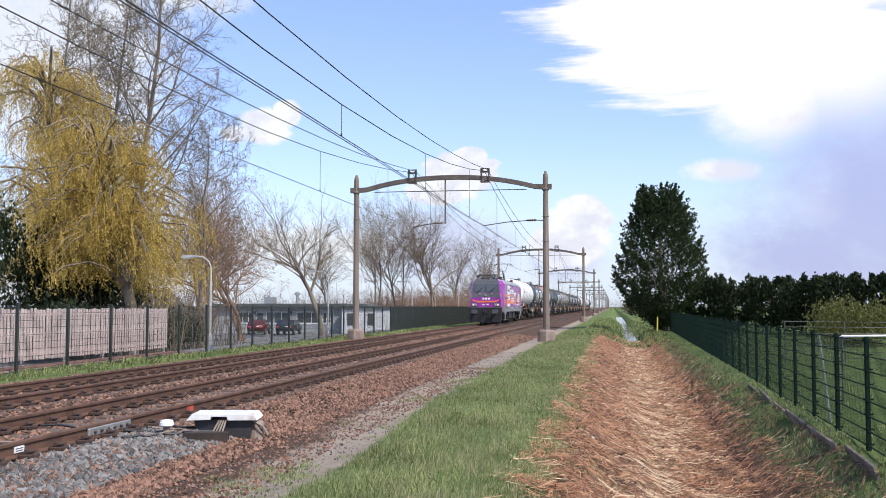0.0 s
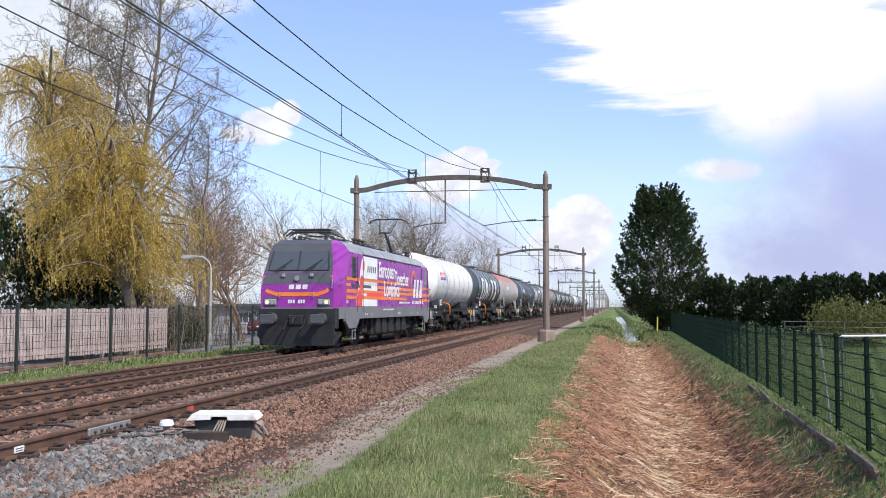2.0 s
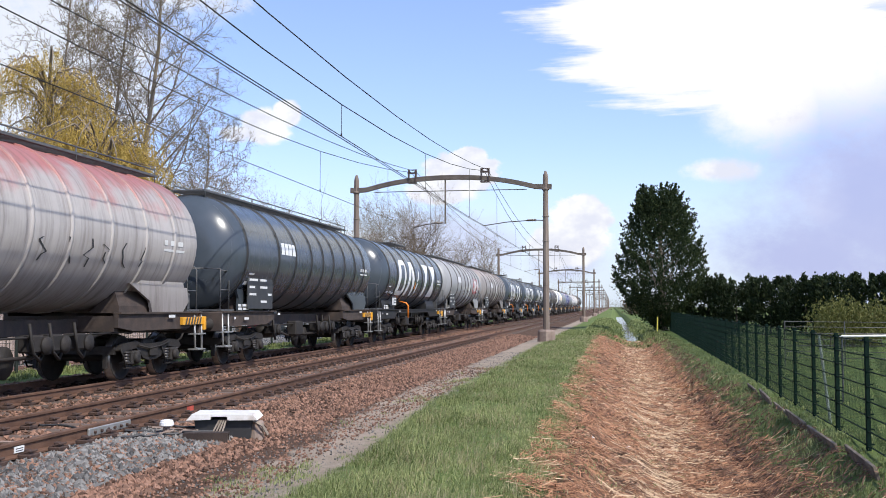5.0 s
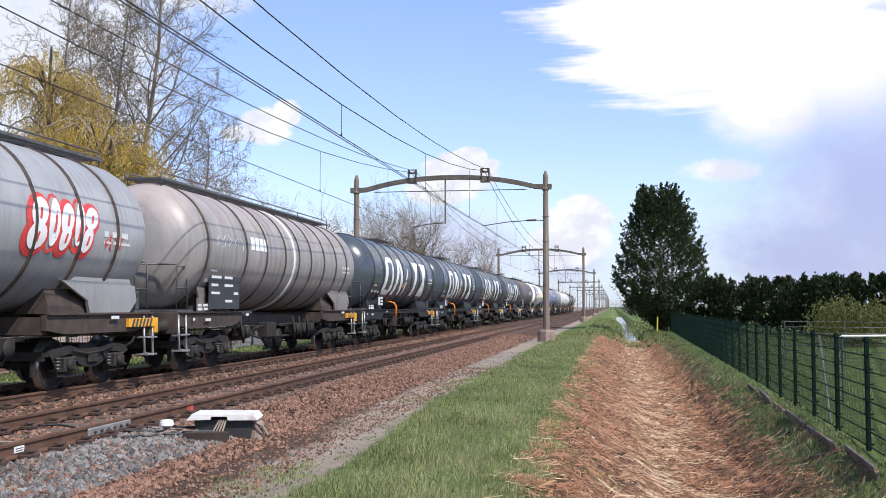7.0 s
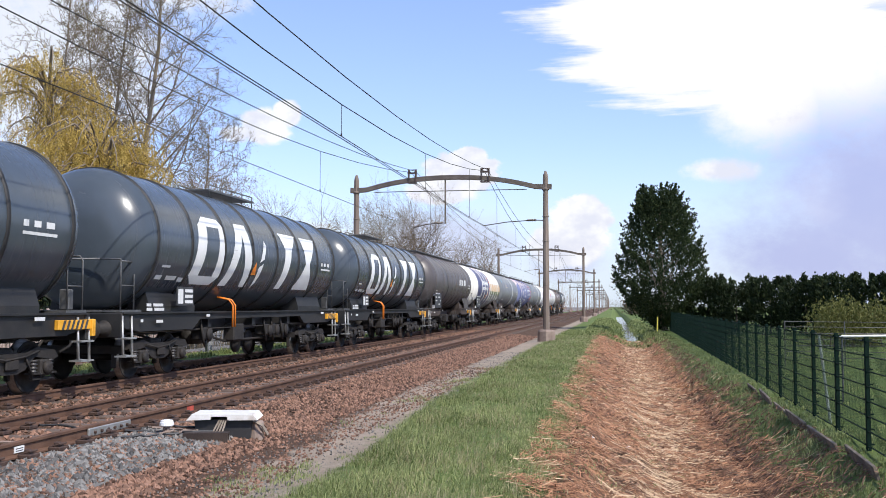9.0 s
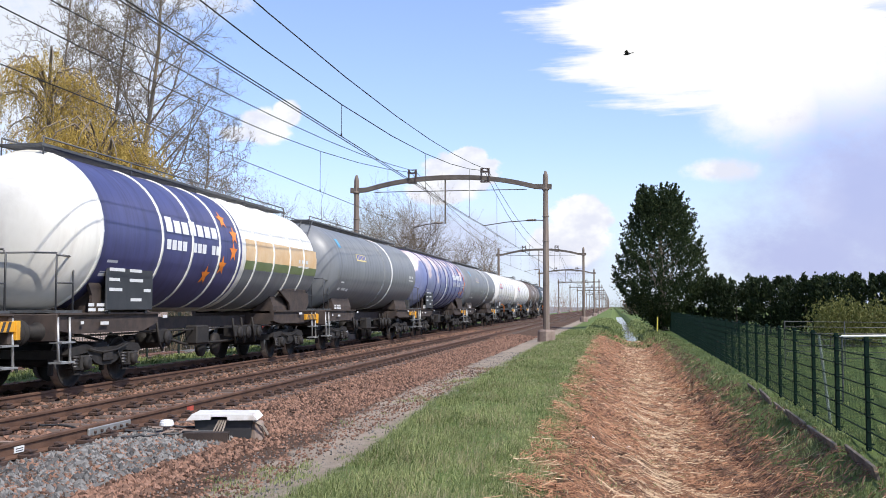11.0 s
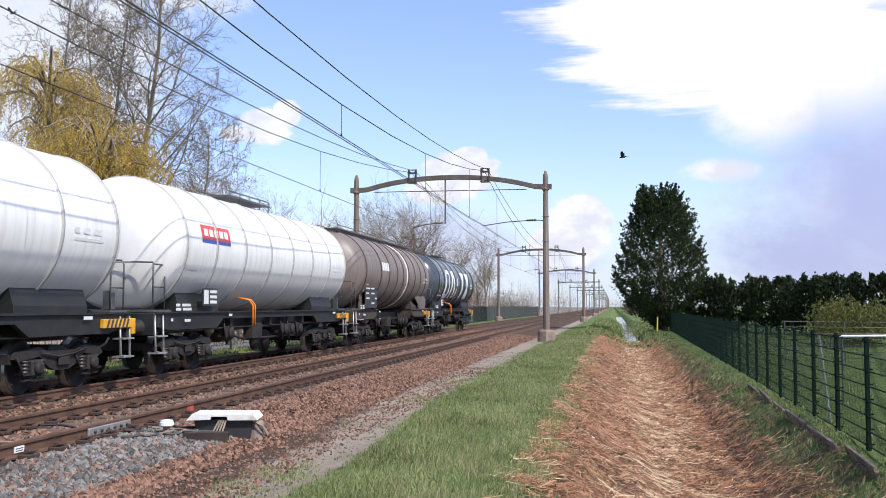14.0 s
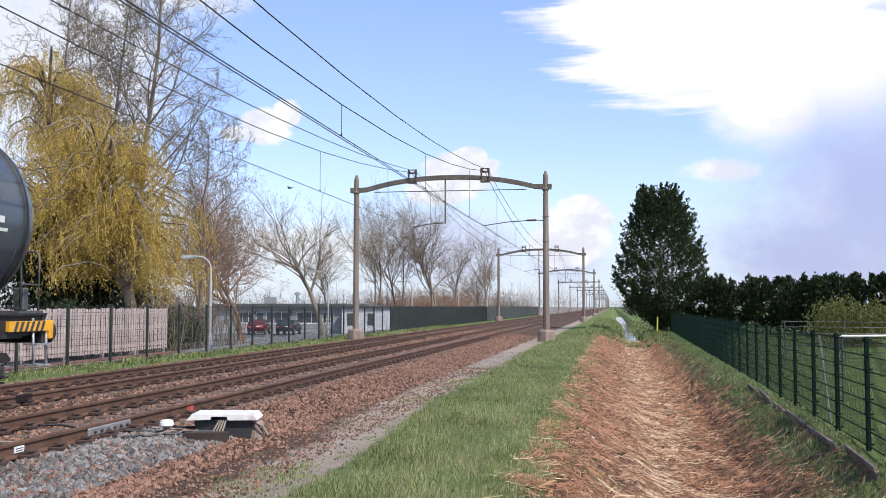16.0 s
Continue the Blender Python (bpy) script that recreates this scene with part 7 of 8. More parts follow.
def build_hedge_run(name, label, pts, height, depth, mat, seed, clumps, size, sway=0.25, per=30, uneven=0.25):
    """A hedge along points, of leafy clumps with twigs inside."""
    rng = random.Random(seed)
    h = thing(name, label, "hedge", pose(pts[0][0], pts[0][1], pts[0][2]))
    o = Vector(pts[0])
    verts, faces = [], []
    wood = Wood()
    seg = [Vector(p) - o for p in pts]
    for k in range(clumps):
        u = rng.random() * (len(seg) - 1)
        i = min(len(seg) - 2, int(u))
        p = seg[i].lerp(seg[i + 1], u - i)
        hh = height * (1 + uneven * noise.noise((u * 3.1, seed, 0)) + 0.5 * uneven * noise.noise((u * 11, seed, 4)))
        f = rng.random() ** 0.7
        side = rng.choice((-1, 1))
        c = p + Vector((rng.gauss(0, 0.2), side * depth * 0.5 * rng.uniform(0.6, 1.0) * (1 - 0.35 * f), hh * f))
        if k % 12 == 0:
            wood.limb([p, p.lerp(c, 0.6) + Vector((0, 0, 0.2)), c], [0.04, 0.025, 0.008], 4)
        out = Vector((rng.gauss(0, 0.4), side * (1 - f), 0.3 + f)).normalized()
        for s in range(per):
            q = c + Vector((rng.gauss(0, sway), rng.gauss(0, sway), rng.gauss(0, sway)))
            if q.z > 0.02:
                spray(verts, faces, rng, q, out, size * rng.uniform(0.7, 1.3))
    cloud_mesh("stems", wood.v, wood.f, M_BARK, h)
    cloud_mesh("foliage", verts, faces, mat, h)


def build_hedge_bush(x, y, z, height, half, seed):
    """One cypress of the hedge: a dense upright bush with feathery tips."""
    rng = random.Random(seed)
    b = thing("hedge_bush", "dark green cypress bush in a tall field hedge", "hedge bush", pose(x, y, z), group="bushes of the field hedge")
    wood, verts, faces = Wood(), [], []
    wood.limb([Vector((0, 0, -0.2)), Vector((0.05, 0, 1.2)), Vector((0, 0, height * 0.85))], [0.12, 0.09, 0.03], 6)
    for k in range(150):
        f = rng.random() ** 0.75
        a = rng.uniform(0, math.tau)
        r = half * (0.55 + 0.5 * min(1.0, f * 3.0)) * (1 - 0.3 * max(0.0, f - 0.6) / 0.4) * (rng.uniform(0.75, 1.0) if k % 4 else rng.uniform(0.2, 0.7))
        c = Vector((math.cos(a) * r, math.sin(a) * r, height * (0.05 + 0.88 * f)))
        out = Vector((math.cos(a) * 0.8, math.sin(a) * 0.8, 0.9 + 0.6 * f))
        l = rng.uniform(0.3, 0.75)
        for e in range(26):
            t = rng.random()
            w0 = 0.20 * (1 - t) + 0.03
            q = c + out * l * (t - 0.4) + Vector((rng.gauss(0, w0), rng.gauss(0, w0), rng.gauss(0, w0)))
            spray(verts, faces, rng, q, out, rng.uniform(0.18, 0.30))
    cloud_mesh("stem", wood.v, wood.f, M_BARK, b, smooth=True)
    cloud_mesh("foliage", verts, faces, M_HEDGE, b)


def tall_tree(x, y, z, height, seed, lean, first, limbs, reach, label, girth=0.3, buds=0):
    """A tall leafless tree: one leader to the top, ascending limbs, fine twigs that spread and droop a little."""
    rng = random.Random(seed)
    wood, fine, tips = Wood(), Wood(), []
    n = 12
    line = []
    off = Vector((0, 0, 0))
    for i in range(n + 1):
        t = i / n
        off += Vector((rng.gauss(0, 0.10), rng.gauss(0, 0.10), 0))
        line.append(Vector((lean[0] * t * height, lean[1] * t * height, t * height - 0.3)) + off)
    wood.limb(line, [girth * (1 - 0.88 * i / n) for i in range(n + 1)], 8)

    def branch(p, d, length, r, level):
        m = (6, 4, 3, 1)[level - 1]
        pts, dirs = [p], [d]
        for i in range(m):
            lift = (0.09, 0.05, -0.02, -0.06)[level - 1]
            d = (d + Vector((rng.gauss(0, 0.13), rng.gauss(0, 0.13), rng.gauss(lift, 0.10)))).normalized()
            pts.append(pts[-1] + d * (length / m))
            dirs.append(d)
        (wood if level <= 2 else fine).limb(pts, [r * (1 - 0.78 * i / m) for i in range(m + 1)], (6, 4, 3, 3)[level - 1])
        if level == 4:
            tips.append((pts[-1], d))
            return
        for k in range((10, 6, 4)[level - 1]):
            u = 0.18 + 0.82 * (k + rng.random()) / (10, 6, 4)[level - 1]
            i = min(m - 1, int(u * m))
            q = pts[i].lerp(pts[i + 1], min(1.0, u * m - i))
            side = dirs[i].cross(Vector((rng.gauss(0, 1), rng.gauss(0, 1), rng.gauss(0, 0.7)))).normalized()
            nd = (dirs[i] * rng.uniform(0.5, 0.85) + side * rng.uniform(0.5, 0.95)).normalized()
            branch(q, nd, length * rng.uniform(0.32, 0.52) * (1.15 - 0.5 * u), max((0.02, 0.012, 0.009)[level - 1], r * (1 - 0.78 * u) * 0.5), level + 1)

    for k in range(limbs):
        u = first + (0.98 - first) * (k + rng.random()) / limbs
        i = min(n - 1, int(u * n))
        q = line[i].lerp(line[i + 1], u * n - i)
        a = k * 2.4 + rng.uniform(-0.5, 0.5)
        up = rng.uniform(0.55, 1.1)
        d = Vector((math.cos(a), math.sin(a), up)).normalized()
        branch(q, d, reach * rng.uniform(0.7, 1.1) * (1.0 - 0.65 * (u - first) / (1 - first)), girth * (1 - 0.88 * u) * rng.uniform(0.35, 0.55), 1)
    tree = thing("bare_tree", label, "tree", pose(x, y, z), group="trees along the line")
    cloud_mesh("trunk", wood.v, wood.f, M_BARK, tree, smooth=True)
    cloud_mesh("crown", fine.v, fine.f, M_TWIG, tree)
    if buds:
        verts, faces = [], []
        for i in range(buds):
            p, d = tips[rng.randrange(len(tips))]
            leaf(verts, faces, rng, p + Vector((rng.gauss(0, 0.1), rng.gauss(0, 0.1), rng.gauss(0, 0.1))), 0.09, 0.05)
        cloud_mesh("bud", verts, faces, M_BUD, tree)


def scrub(name, label, x0, x1, y, depth, z, height, seed, count, mat, spread=0.5):
    """A thicket of thin upright stems, past counting."""
    rng = random.Random(seed)
    w = Wood()
    for k in range(count):
        p = Vector((rng.uniform(x0, x1), y + rng.uniform(-depth, depth), z))
        hh = height * rng.uniform(0.45, 1.0) * (0.8 + 0.4 * noise.noise((p.x * 0.25, p.y * 0.25, seed)))
        d = Vector((rng.gauss(0, 0.22), rng.gauss(0, 0.22), 1)).normalized()
        top = p + d * hh
        w.limb([p, p.lerp(top, 0.5) + Vector((rng.gauss(0, 0.1), 0, 0)), top], [0.03, 0.02, 0.008], 3)
        for b in range(4):
            t = rng.uniform(0.3, 0.95)
            q = p.lerp(top, t)
            e = q + Vector((rng.gauss(0, spread), rng.gauss(0, spread), rng.uniform(0.3, 1.0))) * hh * 0.22
            w.limb([q, e], [0.012, 0.006], 3)
    ob = cloud_mesh(name, w.v, w.f, mat)
    tagged(ob, label, "scrub", kind="stuff")


# big bare trees behind the willow, then the row along the car park
tall_tree(-28.2, 56.4, -1.2, 25.0, 12, (0.035, 0), 0.30, 36, 8.6, "tall bare tree with ascending branches", 0.27, 3500)
tall_tree(-32.2, 57.6, -1.2, 24.0, 15, (0.10, 0), 0.30, 28, 6.5, "tall bare tree behind the willow", 0.19, 2500)
tall_tree(-33.4, 56.0, -1.2, 23.0, 18, (0.03, 0), 0.34, 26, 6.5, "bare tree behind the willow", 0.18, 2500)
tall_tree(-31.0, 58.6, -1.2, 23.0, 19, (-0.09, 0), 0.40, 24, 6.5, "bare tree leaning away from the line", 0.18, 1500)
tall_tree(-26.6, 62.1, -1.2, 15.0, 17, (0.04, 0), 0.22, 30, 6.5, "bare tree leaning towards the line", 0.18, 1500)
build_willow(-23.2, 43.7, -1.0, 12.6, 5.2, 21, 150)
build_willow(-28.2, 47.6, -1.0, 17.5, 6.2, 22, 150)
bare_tree(-30.5, 71.9, -1.2, 16.0, 31, M_TWIG_RED, M_TWIG_RED, "brown-budded tree with dense fine twigs", 4, (0.02, 0.02, 0.0, -0.03), 0.16, (0, 0), 0.016, 2, low=0.44, buds=M_TWIG_RED, bud_count=9000)
bare_tree(-29.3, 76.0, -1.2, 15.0, 32, M_TWIG_RED, M_TWIG_RED, "brown-budded tree with dense fine twigs", 4, (0.02, 0.02, 0.0, -0.03), 0.16, (0, 0), 0.018, 2, low=0.42, buds=M_TWIG_RED, bud_count=7000)
bare_tree(-25.1, 85.0, -1.2, 16.0, 43, M_BARK, M_TWIG_FAR, "bare spreading tree behind the low building", 4, (0.03, 0.03, 0.01, -0.01), 0.14, (0, 0), 0.017, 1, low=0.50, buds=M_BUD, bud_count=1500)
bare_tree(-32.5, 112.0, -1.2, 11.0, 46, M_BARK, M_TWIG_FAR, "bare spreading tree behind the low building", 4, (0.03, 0.03, 0.01, -0.01), 0.15, (-0.15, 0), 0.018, 1, low=0.48)
bare_tree(-26.2, 109.2, -1.2, 15.0, 42, M_BARK, M_TWIG_FAR, "slender bare poplar-like tree", 4, (0.06, 0.08, 0.05, 0.0), 0.09, (0, 0), 0.013, 2, low=0.55)
bare_tree(-24.3, 112.5, -1.2, 14.6, 49, M_BARK, M_TWIG_FAR, "slender bare poplar-like tree", 4, (0.06, 0.08, 0.05, 0.0), 0.09, (0, 0), 0.013, 2, low=0.55)
bare_tree(-19.9, 110.2, -1.2, 16.5, 44, M_BARK, M_TWIG_FAR, "bare tree with ascending twigs", 4, (0.04, 0.05, 0.02, 0.0), 0.13, (0.05, 0), 0.015, 2, low=0.52)
bare_tree(-19.8, 123.4, -1.2, 12.5, 48, M_BARK, M_TWIG_FAR, "bare tree with ascending twigs", 4, (0.04, 0.05, 0.02, 0.0), 0.13, (0.02, 0), 0.015, 1, low=0.52)
bare_tree(-16.5, 131.1, -1.2, 13.2, 45, M_BARK_PALE, M_TWIG_FAR, "pale bare birch-like tree beside the fence", 4, (0.06, 0.05, 0.02, 0.0), 0.11, (0, 0), 0.013, 1, low=0.58)
bare_tree(-20.0, 149.6, -1.2, 9.5, 47, M_BARK, M_TWIG_FAR, "bare tree with ascending twigs", 4, (0.04, 0.05, 0.02, 0.0), 0.13, (0, 0), 0.015, 2, low=0.5)
build_hedge_run("ivy_thicket", "dark ivy-clad thicket behind the slatted fence", [(-30.5, 42.0, -0.9), (-27.5, 44.2, -0.9), (-26.5, 47, -0.9), (-25.6, 51, -0.9)], 6.0, 3.0, M_IVY, 61, 560, 0.22, 0.4, 22, 0.6)
build_hedge_run("undergrowth", "low dark undergrowth under the willow", [(-23.5, 39.0, -0.7), (-24, 48, -1.0), (-25, 58, -1.1)], 1.9, 1.6, M_IVY, 62, 260, 0.2, 0.3, 16, 0.6)
scrub("scrub", "leafless scrub under the willow trees", -36, -23, 54, 7, -1.2, 6.0, 71, 700, M_TWIG)
scrub("scrub", "red-brown leafless scrub behind the car park", -29.0, -17.5, 122, 9, -1.2, 6.5, 72, 900, M_TWIG_RED, 0.7)
scrub("scrub", "leafless thicket behind the low building", -62, -28, 120, 6, -1.2, 6.0, 73, 800, M_TWIG, 0.8)
scrub("scrub", "leafless wood along the far line", -40, -17, 190, 30, -1.2, 7.5, 74, 1100, M_TWIG, 0.7)
scrub("scrub", "brown wood along the horizon", -120, -15, 420, 80, -1.2, 14, 75, 1300, M_TWIG_RED, 0.8)

build_conifer(3.75, 80.8, -0.44, 11.5, 81)
HEDGE_LINE = [(7.4, 81.0, 1.55), (9.2, 78.6, 1.5), (11.1, 74.6, 1.5), (13.0, 71.8, 1.45), (14.6, 69.2, 1.4), (16.3, 66.6, 1.35), (18.0, 64.0, 1.3), (19.8, 61.2, 1.3), (21.6, 58.4, 1.25), (23.6, 55.4, 1.25)]
for i, (hx, hy, half) in enumerate(HEDGE_LINE):
    build_hedge_bush(hx, hy, -0.42, 3.95 - 0.012 * (81 - hy) + (0.12, -0.1, 0.05, -0.08, 0.1)[i % 5], half * 1.08, 820 + i)
build_hedge_run("yellow_shrub", "yellow-green shrub before the hedge", [(9.6, 50.0, -0.42), (12, 50.5, -0.42), (15.5, 51.5, -0.42), (18, 52, -0.42)], 1.75, 1.8, M_SHRUB, 83, 420, 0.13, 0.28, 26, 0.3)
build_hedge_run("far_thicket", "brown far thicket beside the line", [(3, 230, -0.42), (12, 232, -0.42)], 3.0, 3.0, M_TWIG, 84, 120, 0.5, 0.6, 20, 0.4)
scrub("scrub", "leafless trees on the horizon", -14, 200, 600, 60, -0.4, 9, 76, 1200, M_TWIG, 0.8)


# ---------------------------------------------------------------- loose cover: stones, grass, straw
def stones(name, label, mat, seed, count, x0, x1, y0, y1, size, near=1.6, avoid=True):
    """Broken ballast: squashed, turned octahedra sunk a little into the bed."""
    g = np.random.RandomState(seed)
    xs = g.uniform(x0, x1, count)
    ys = y0 + (y1 - y0) * g.uniform(0, 1, count) ** near
    base = np.array([(1, 0, 0), (0, 1, 0), (-1, 0, 0), (0, -1, 0), (0, 0, 1), (0, 0, -1)], float)
    tri = [(0, 1, 4), (1, 2, 4), (2, 3, 4), (3, 0, 4), (1, 0, 5), (2, 1, 5), (3, 2, 5), (0, 3, 5)]
    verts, faces = [], []
    for x, y in zip(xs, ys):
        if avoid and any(abs(x - c - s * HALF_GAUGE) < 0.11 for c in (X_LEFT, X_RIGHT) for s in (-1, 1)):
            continue
        on_sleeper = any(abs(x - c) < 1.2 for c in (X_LEFT, X_RIGHT)) and abs(((y - 6) / 0.6) - round((y - 6) / 0.6)) * 0.6 < 0.13
        if on_sleeper and g.uniform() < 0.6:
            continue
        s = size * g.uniform(0.55, 1.35) * (1 + max(0, y - 25) * 0.012)
        p = base * (s * g.uniform(0.75, 1.2, 3)) + g.uniform(-0.32, 0.32, (6, 3)) * s * (1, 1, 0.5)
        a = g.uniform(0, 6.28)
        b = g.uniform(-0.7, 0.7)
        ca, sa, cb, sb = math.cos(a), math.sin(a), math.cos(b), math.sin(b)
        p = p @ np.array([(1, 0, 0), (0, cb, -sb), (0, sb, cb)]) @ np.array([(ca, -sa, 0), (sa, ca, 0), (0, 0, 1)])
        p += (x, y, ground_z(x, y) + s * 0.28)
        o = len(verts)
        verts.extend(map(tuple, p))
        faces.extend([(o + i, o + j, o + k) for i, j, k in tri])
    tagged(cloud_mesh(name, verts, faces, mat), label, "ballast", kind="stuff")


stones("ballast_stones", "broken red-brown track ballast", M_STONE, 1, 30000, -6.45, -4.45, 8.0, 60, 0.033, 1.8)
stones("ballast_stones", "broken red-brown track ballast between the rails", M_STONE, 2, 27000, -13.2, -6.4, 9.5, 70, 0.040, 1.7)
stones("grey_stones", "fresh grey ballast by the rail joint", M_STONE_GREY, 3, 5200, -7.0, -5.0, 8.2, 12.9, 0.042, 1.0)
stones("ballast_stones", "scattered brown stones at the path's edge", M_STONE, 5, 3600, -4.7, -3.5, 8.0, 30, 0.020, 1.6, False)
stones("path_gravel", "small loose gravel on the trodden path", M_STONE_GREY, 4, 2500, -4.6, -3.2, 8.0, 40, 0.013, 1.6, False)


def tufts(name, label, mat, seed, count, x0, x1, y0, y1, length, width, near=1.8, flop=0.9, gap=-0.25, patch=None, per=12, ragged=0.5):
    """Grass in tufts of arching blades; neighbouring tufts lean the same way. patch: keeps only spots where a slow noise passes it."""
    g = np.random.RandomState(seed)
    verts, faces = [], []
    made = tries = 0
    while made < count and tries < count * 12:
        tries += 1
        cx, cy = g.uniform(x0, x1), y0 + (y1 - y0) * g.uniform() ** near
        edge = min(cx - x0, x1 - cx) + ragged * noise.noise((cy * 0.7, seed, 1)) + 0.5 * ragged * noise.noise((cy * 2.3, seed, 2))
        if edge < 0 or (edge < 0.5 and g.uniform() > 0.25 + edge * 1.5):
            continue
        if -3.6 < cx < x0 + 0.55 * (1 - smooth_step(11, 21, cy)) and name.startswith("bank"):
            continue
        slow = noise.noise((cx * 1.0, cy * 0.55, seed))
        if patch is not None and slow + 0.35 * noise.noise((cx * 3.1, cy * 2.0, seed + 3)) < patch:
            continue
        if slow < gap and g.uniform() < 0.6:
            continue
        made += 1
        z = ground_z(cx, cy) - 0.012
        far = 1 + max(0, cy - 12) * 0.028
        tall = length * (0.75 + 0.7 * (noise.noise((cx * 1.5, cy * 0.9, seed + 5)) + 0.35)) * g.uniform(0.7, 1.25)
        way = 3.5 * noise.noise((cx * 0.8, cy * 0.5, seed + 9)) + 0.4
        k = int(g.randint(per // 2, per + per // 2))
        sp = 0.045 * far
        for i in range(k):
            ox, oy = g.normal(0, sp, 2)
            a = way + g.normal(0, 1.1)
            h = max(0.03, tall * g.uniform(0.45, 1.2))
            out = h * flop * g.uniform(0.25, 1.0)
            top = math.sqrt(max(h * h * 0.12, h * h - 0.8 * out * out))
            dx, dy = math.cos(a) * out, math.sin(a) * out
            w = width * far * g.uniform(0.7, 1.3) / 2
            b = a + 1.57 + g.normal(0, 0.6)
            wx, wy = math.cos(b) * w, math.sin(b) * w
            x, y = cx + ox, cy + oy
            o = len(verts)
            if cy > 17:
                verts.extend([(x - wx, y - wy, z), (x + wx, y + wy, z), (x + dx * 0.4 + wx, y + dy * 0.4 + wy, z + top * 0.8), (x + dx * 0.4 - wx, y + dy * 0.4 - wy, z + top * 0.8), (x + dx, y + dy, z + top * g.uniform(0.7, 1.0))])
                faces.extend([(o, o + 1, o + 2, o + 3), (o + 3, o + 2, o + 4)])
                continue
            verts.extend([(x - wx, y - wy, z), (x + wx, y + wy, z),
                          (x + dx * 0.22 + wx, y + dy * 0.22 + wy, z + top * 0.62), (x + dx * 0.22 - wx, y + dy * 0.22 - wy, z + top * 0.62),
                          (x + dx * 0.6 + wx * 0.7, y + dy * 0.6 + wy * 0.7, z + top * 0.95), (x + dx * 0.6 - wx * 0.7, y + dy * 0.6 - wy * 0.7, z + top * 0.95),
                          (x + dx, y + dy, z + top * g.uniform(0.7, 1.0))])
            faces.extend([(o, o + 1, o + 2, o + 3), (o + 3, o + 2, o + 4, o + 5), (o + 5, o + 4, o + 6)])
    tagged(cloud_mesh(name, verts, faces, mat), label, "grass", kind="stuff")


tufts("bank_grass", "rough tufted spring grass on the bank", M_GRASS, 1, 11500, -3.5, -0.5, 7.0, 75, 0.105, 0.006, 2.0, 1.12)
tufts("bank_dry_grass", "dry stalks in the bank grass", M_GRASS_DRY, 2, 2600, -3.3, -0.3, 7.0, 60, 0.13, 0.0045, 2.0, 1.05, per=8)
tufts("ditch_side_grass", "grass along the foot of the fence", M_GRASS, 3, 3000, 2.2, 3.75, 8.0, 78, 0.10, 0.007, 1.9, 1.0, -0.1)
tufts("ditch_tufts", "green tufts between the cut reeds", M_GRASS, 8, 1100, -0.7, 2.6, 8.0, 60, 0.08, 0.0065, 1.9, 1.0, -9, 0.2, 9)
tufts("ditch_end_grass", "low green weeds at the near end of the ditch", M_GRASS, 9, 700, -0.6, 2.8, 9.5, 13.5, 0.055, 0.0065, 1.0, 1.0, -9, 0.0, 9)
tufts("field_grass", "short grass in the field", M_GRASS, 4, 1900, 3.7, 14, 12.0, 60, 0.06, 0.012, 1.5, 0.7)
tufts("fence_weeds", "weeds and grass at the foot of the line fence", M_GRASS, 5, 900, -16.2, -13.9, 22, 90, 0.16, 0.016, 1.4, 0.8)
tufts("far_bank_grass", "long grass on the ditch banks", M_GRASS, 6, 1300, -2.0, 3.5, 60, 150, 0.2, 0.02, 1.4, 0.6)
tufts("path_tufts", "sparse tufts on the trodden edge", M_GRASS, 7, 420, -4.3, -2.8, 8.5, 30, 0.06, 0.007, 1.5, 0.9, -9, 0.12, 9)


def straws(name, label, mat, seed, count, x0, x1, y0, y1, length, width, near=1.8, mid=None, lift=0.07):
    """Cut reed stalks lying over one another, helter-skelter; mid draws them to one line along the ditch."""
    g = np.random.RandomState(seed)
    verts, faces = [], []
    for i in range(count):
        y = y0 + (y1 - y0) * g.uniform() ** near
        x = g.uniform(x0, x1) if mid is None else mid + 0.010 * (y - 12) + g.normal(0, 0.42)
        edge = min(x - x0, x1 - x) + 0.5 * noise.noise((y * 0.6, seed, 1)) + 0.3 * noise.noise((y * 2.0, seed, 2))
        if edge < 0 or (edge < 0.4 and g.uniform() > 0.3 + edge * 1.6):
            continue
        if noise.noise((x * 1.3, y * 0.8, seed)) < -0.22 and g.uniform() < 0.75:
            continue
        far = 1 + max(0, y - 14) * 0.03
        l = length * g.uniform(0.3, 1.0) * (1.0 + 1.4 * g.uniform() ** 6)
        a = (0.5 + 1.6 * noise.noise((x * 0.7, y * 0.5, seed + 7))) + (g.normal(0, 0.7) if g.uniform() < 0.35 else g.uniform(-1.57, 1.57))
        dx, dy = math.cos(a) * l / 2, math.sin(a) * l / 2
        w = width * far * g.uniform(0.6, 1.4)
        heap = 0.06 * (noise.noise((x * 2.2, y * 1.6, seed + 4)) + 0.4)
        za = ground_z(x - dx, y - dy) + max(0, heap) + g.uniform(0.0, lift)
        zb = ground_z(x + dx, y + dy) + max(0, heap) + g.uniform(0.0, lift) * g.uniform(0.4, 1.8)
        nx, ny = -math.sin(a) * w / 2, math.cos(a) * w / 2
        o = len(verts)
        verts.extend([(x - dx - nx, y - dy - ny, za), (x + dx - nx, y + dy - ny, zb), (x + dx + nx, y + dy + ny, zb + w), (x - dx + nx, y - dy + ny, za + w)])
        faces.append((o, o + 1, o + 2, o + 3))
    tagged(cloud_mesh(name, verts, faces, mat), label, "straw", kind="stuff")


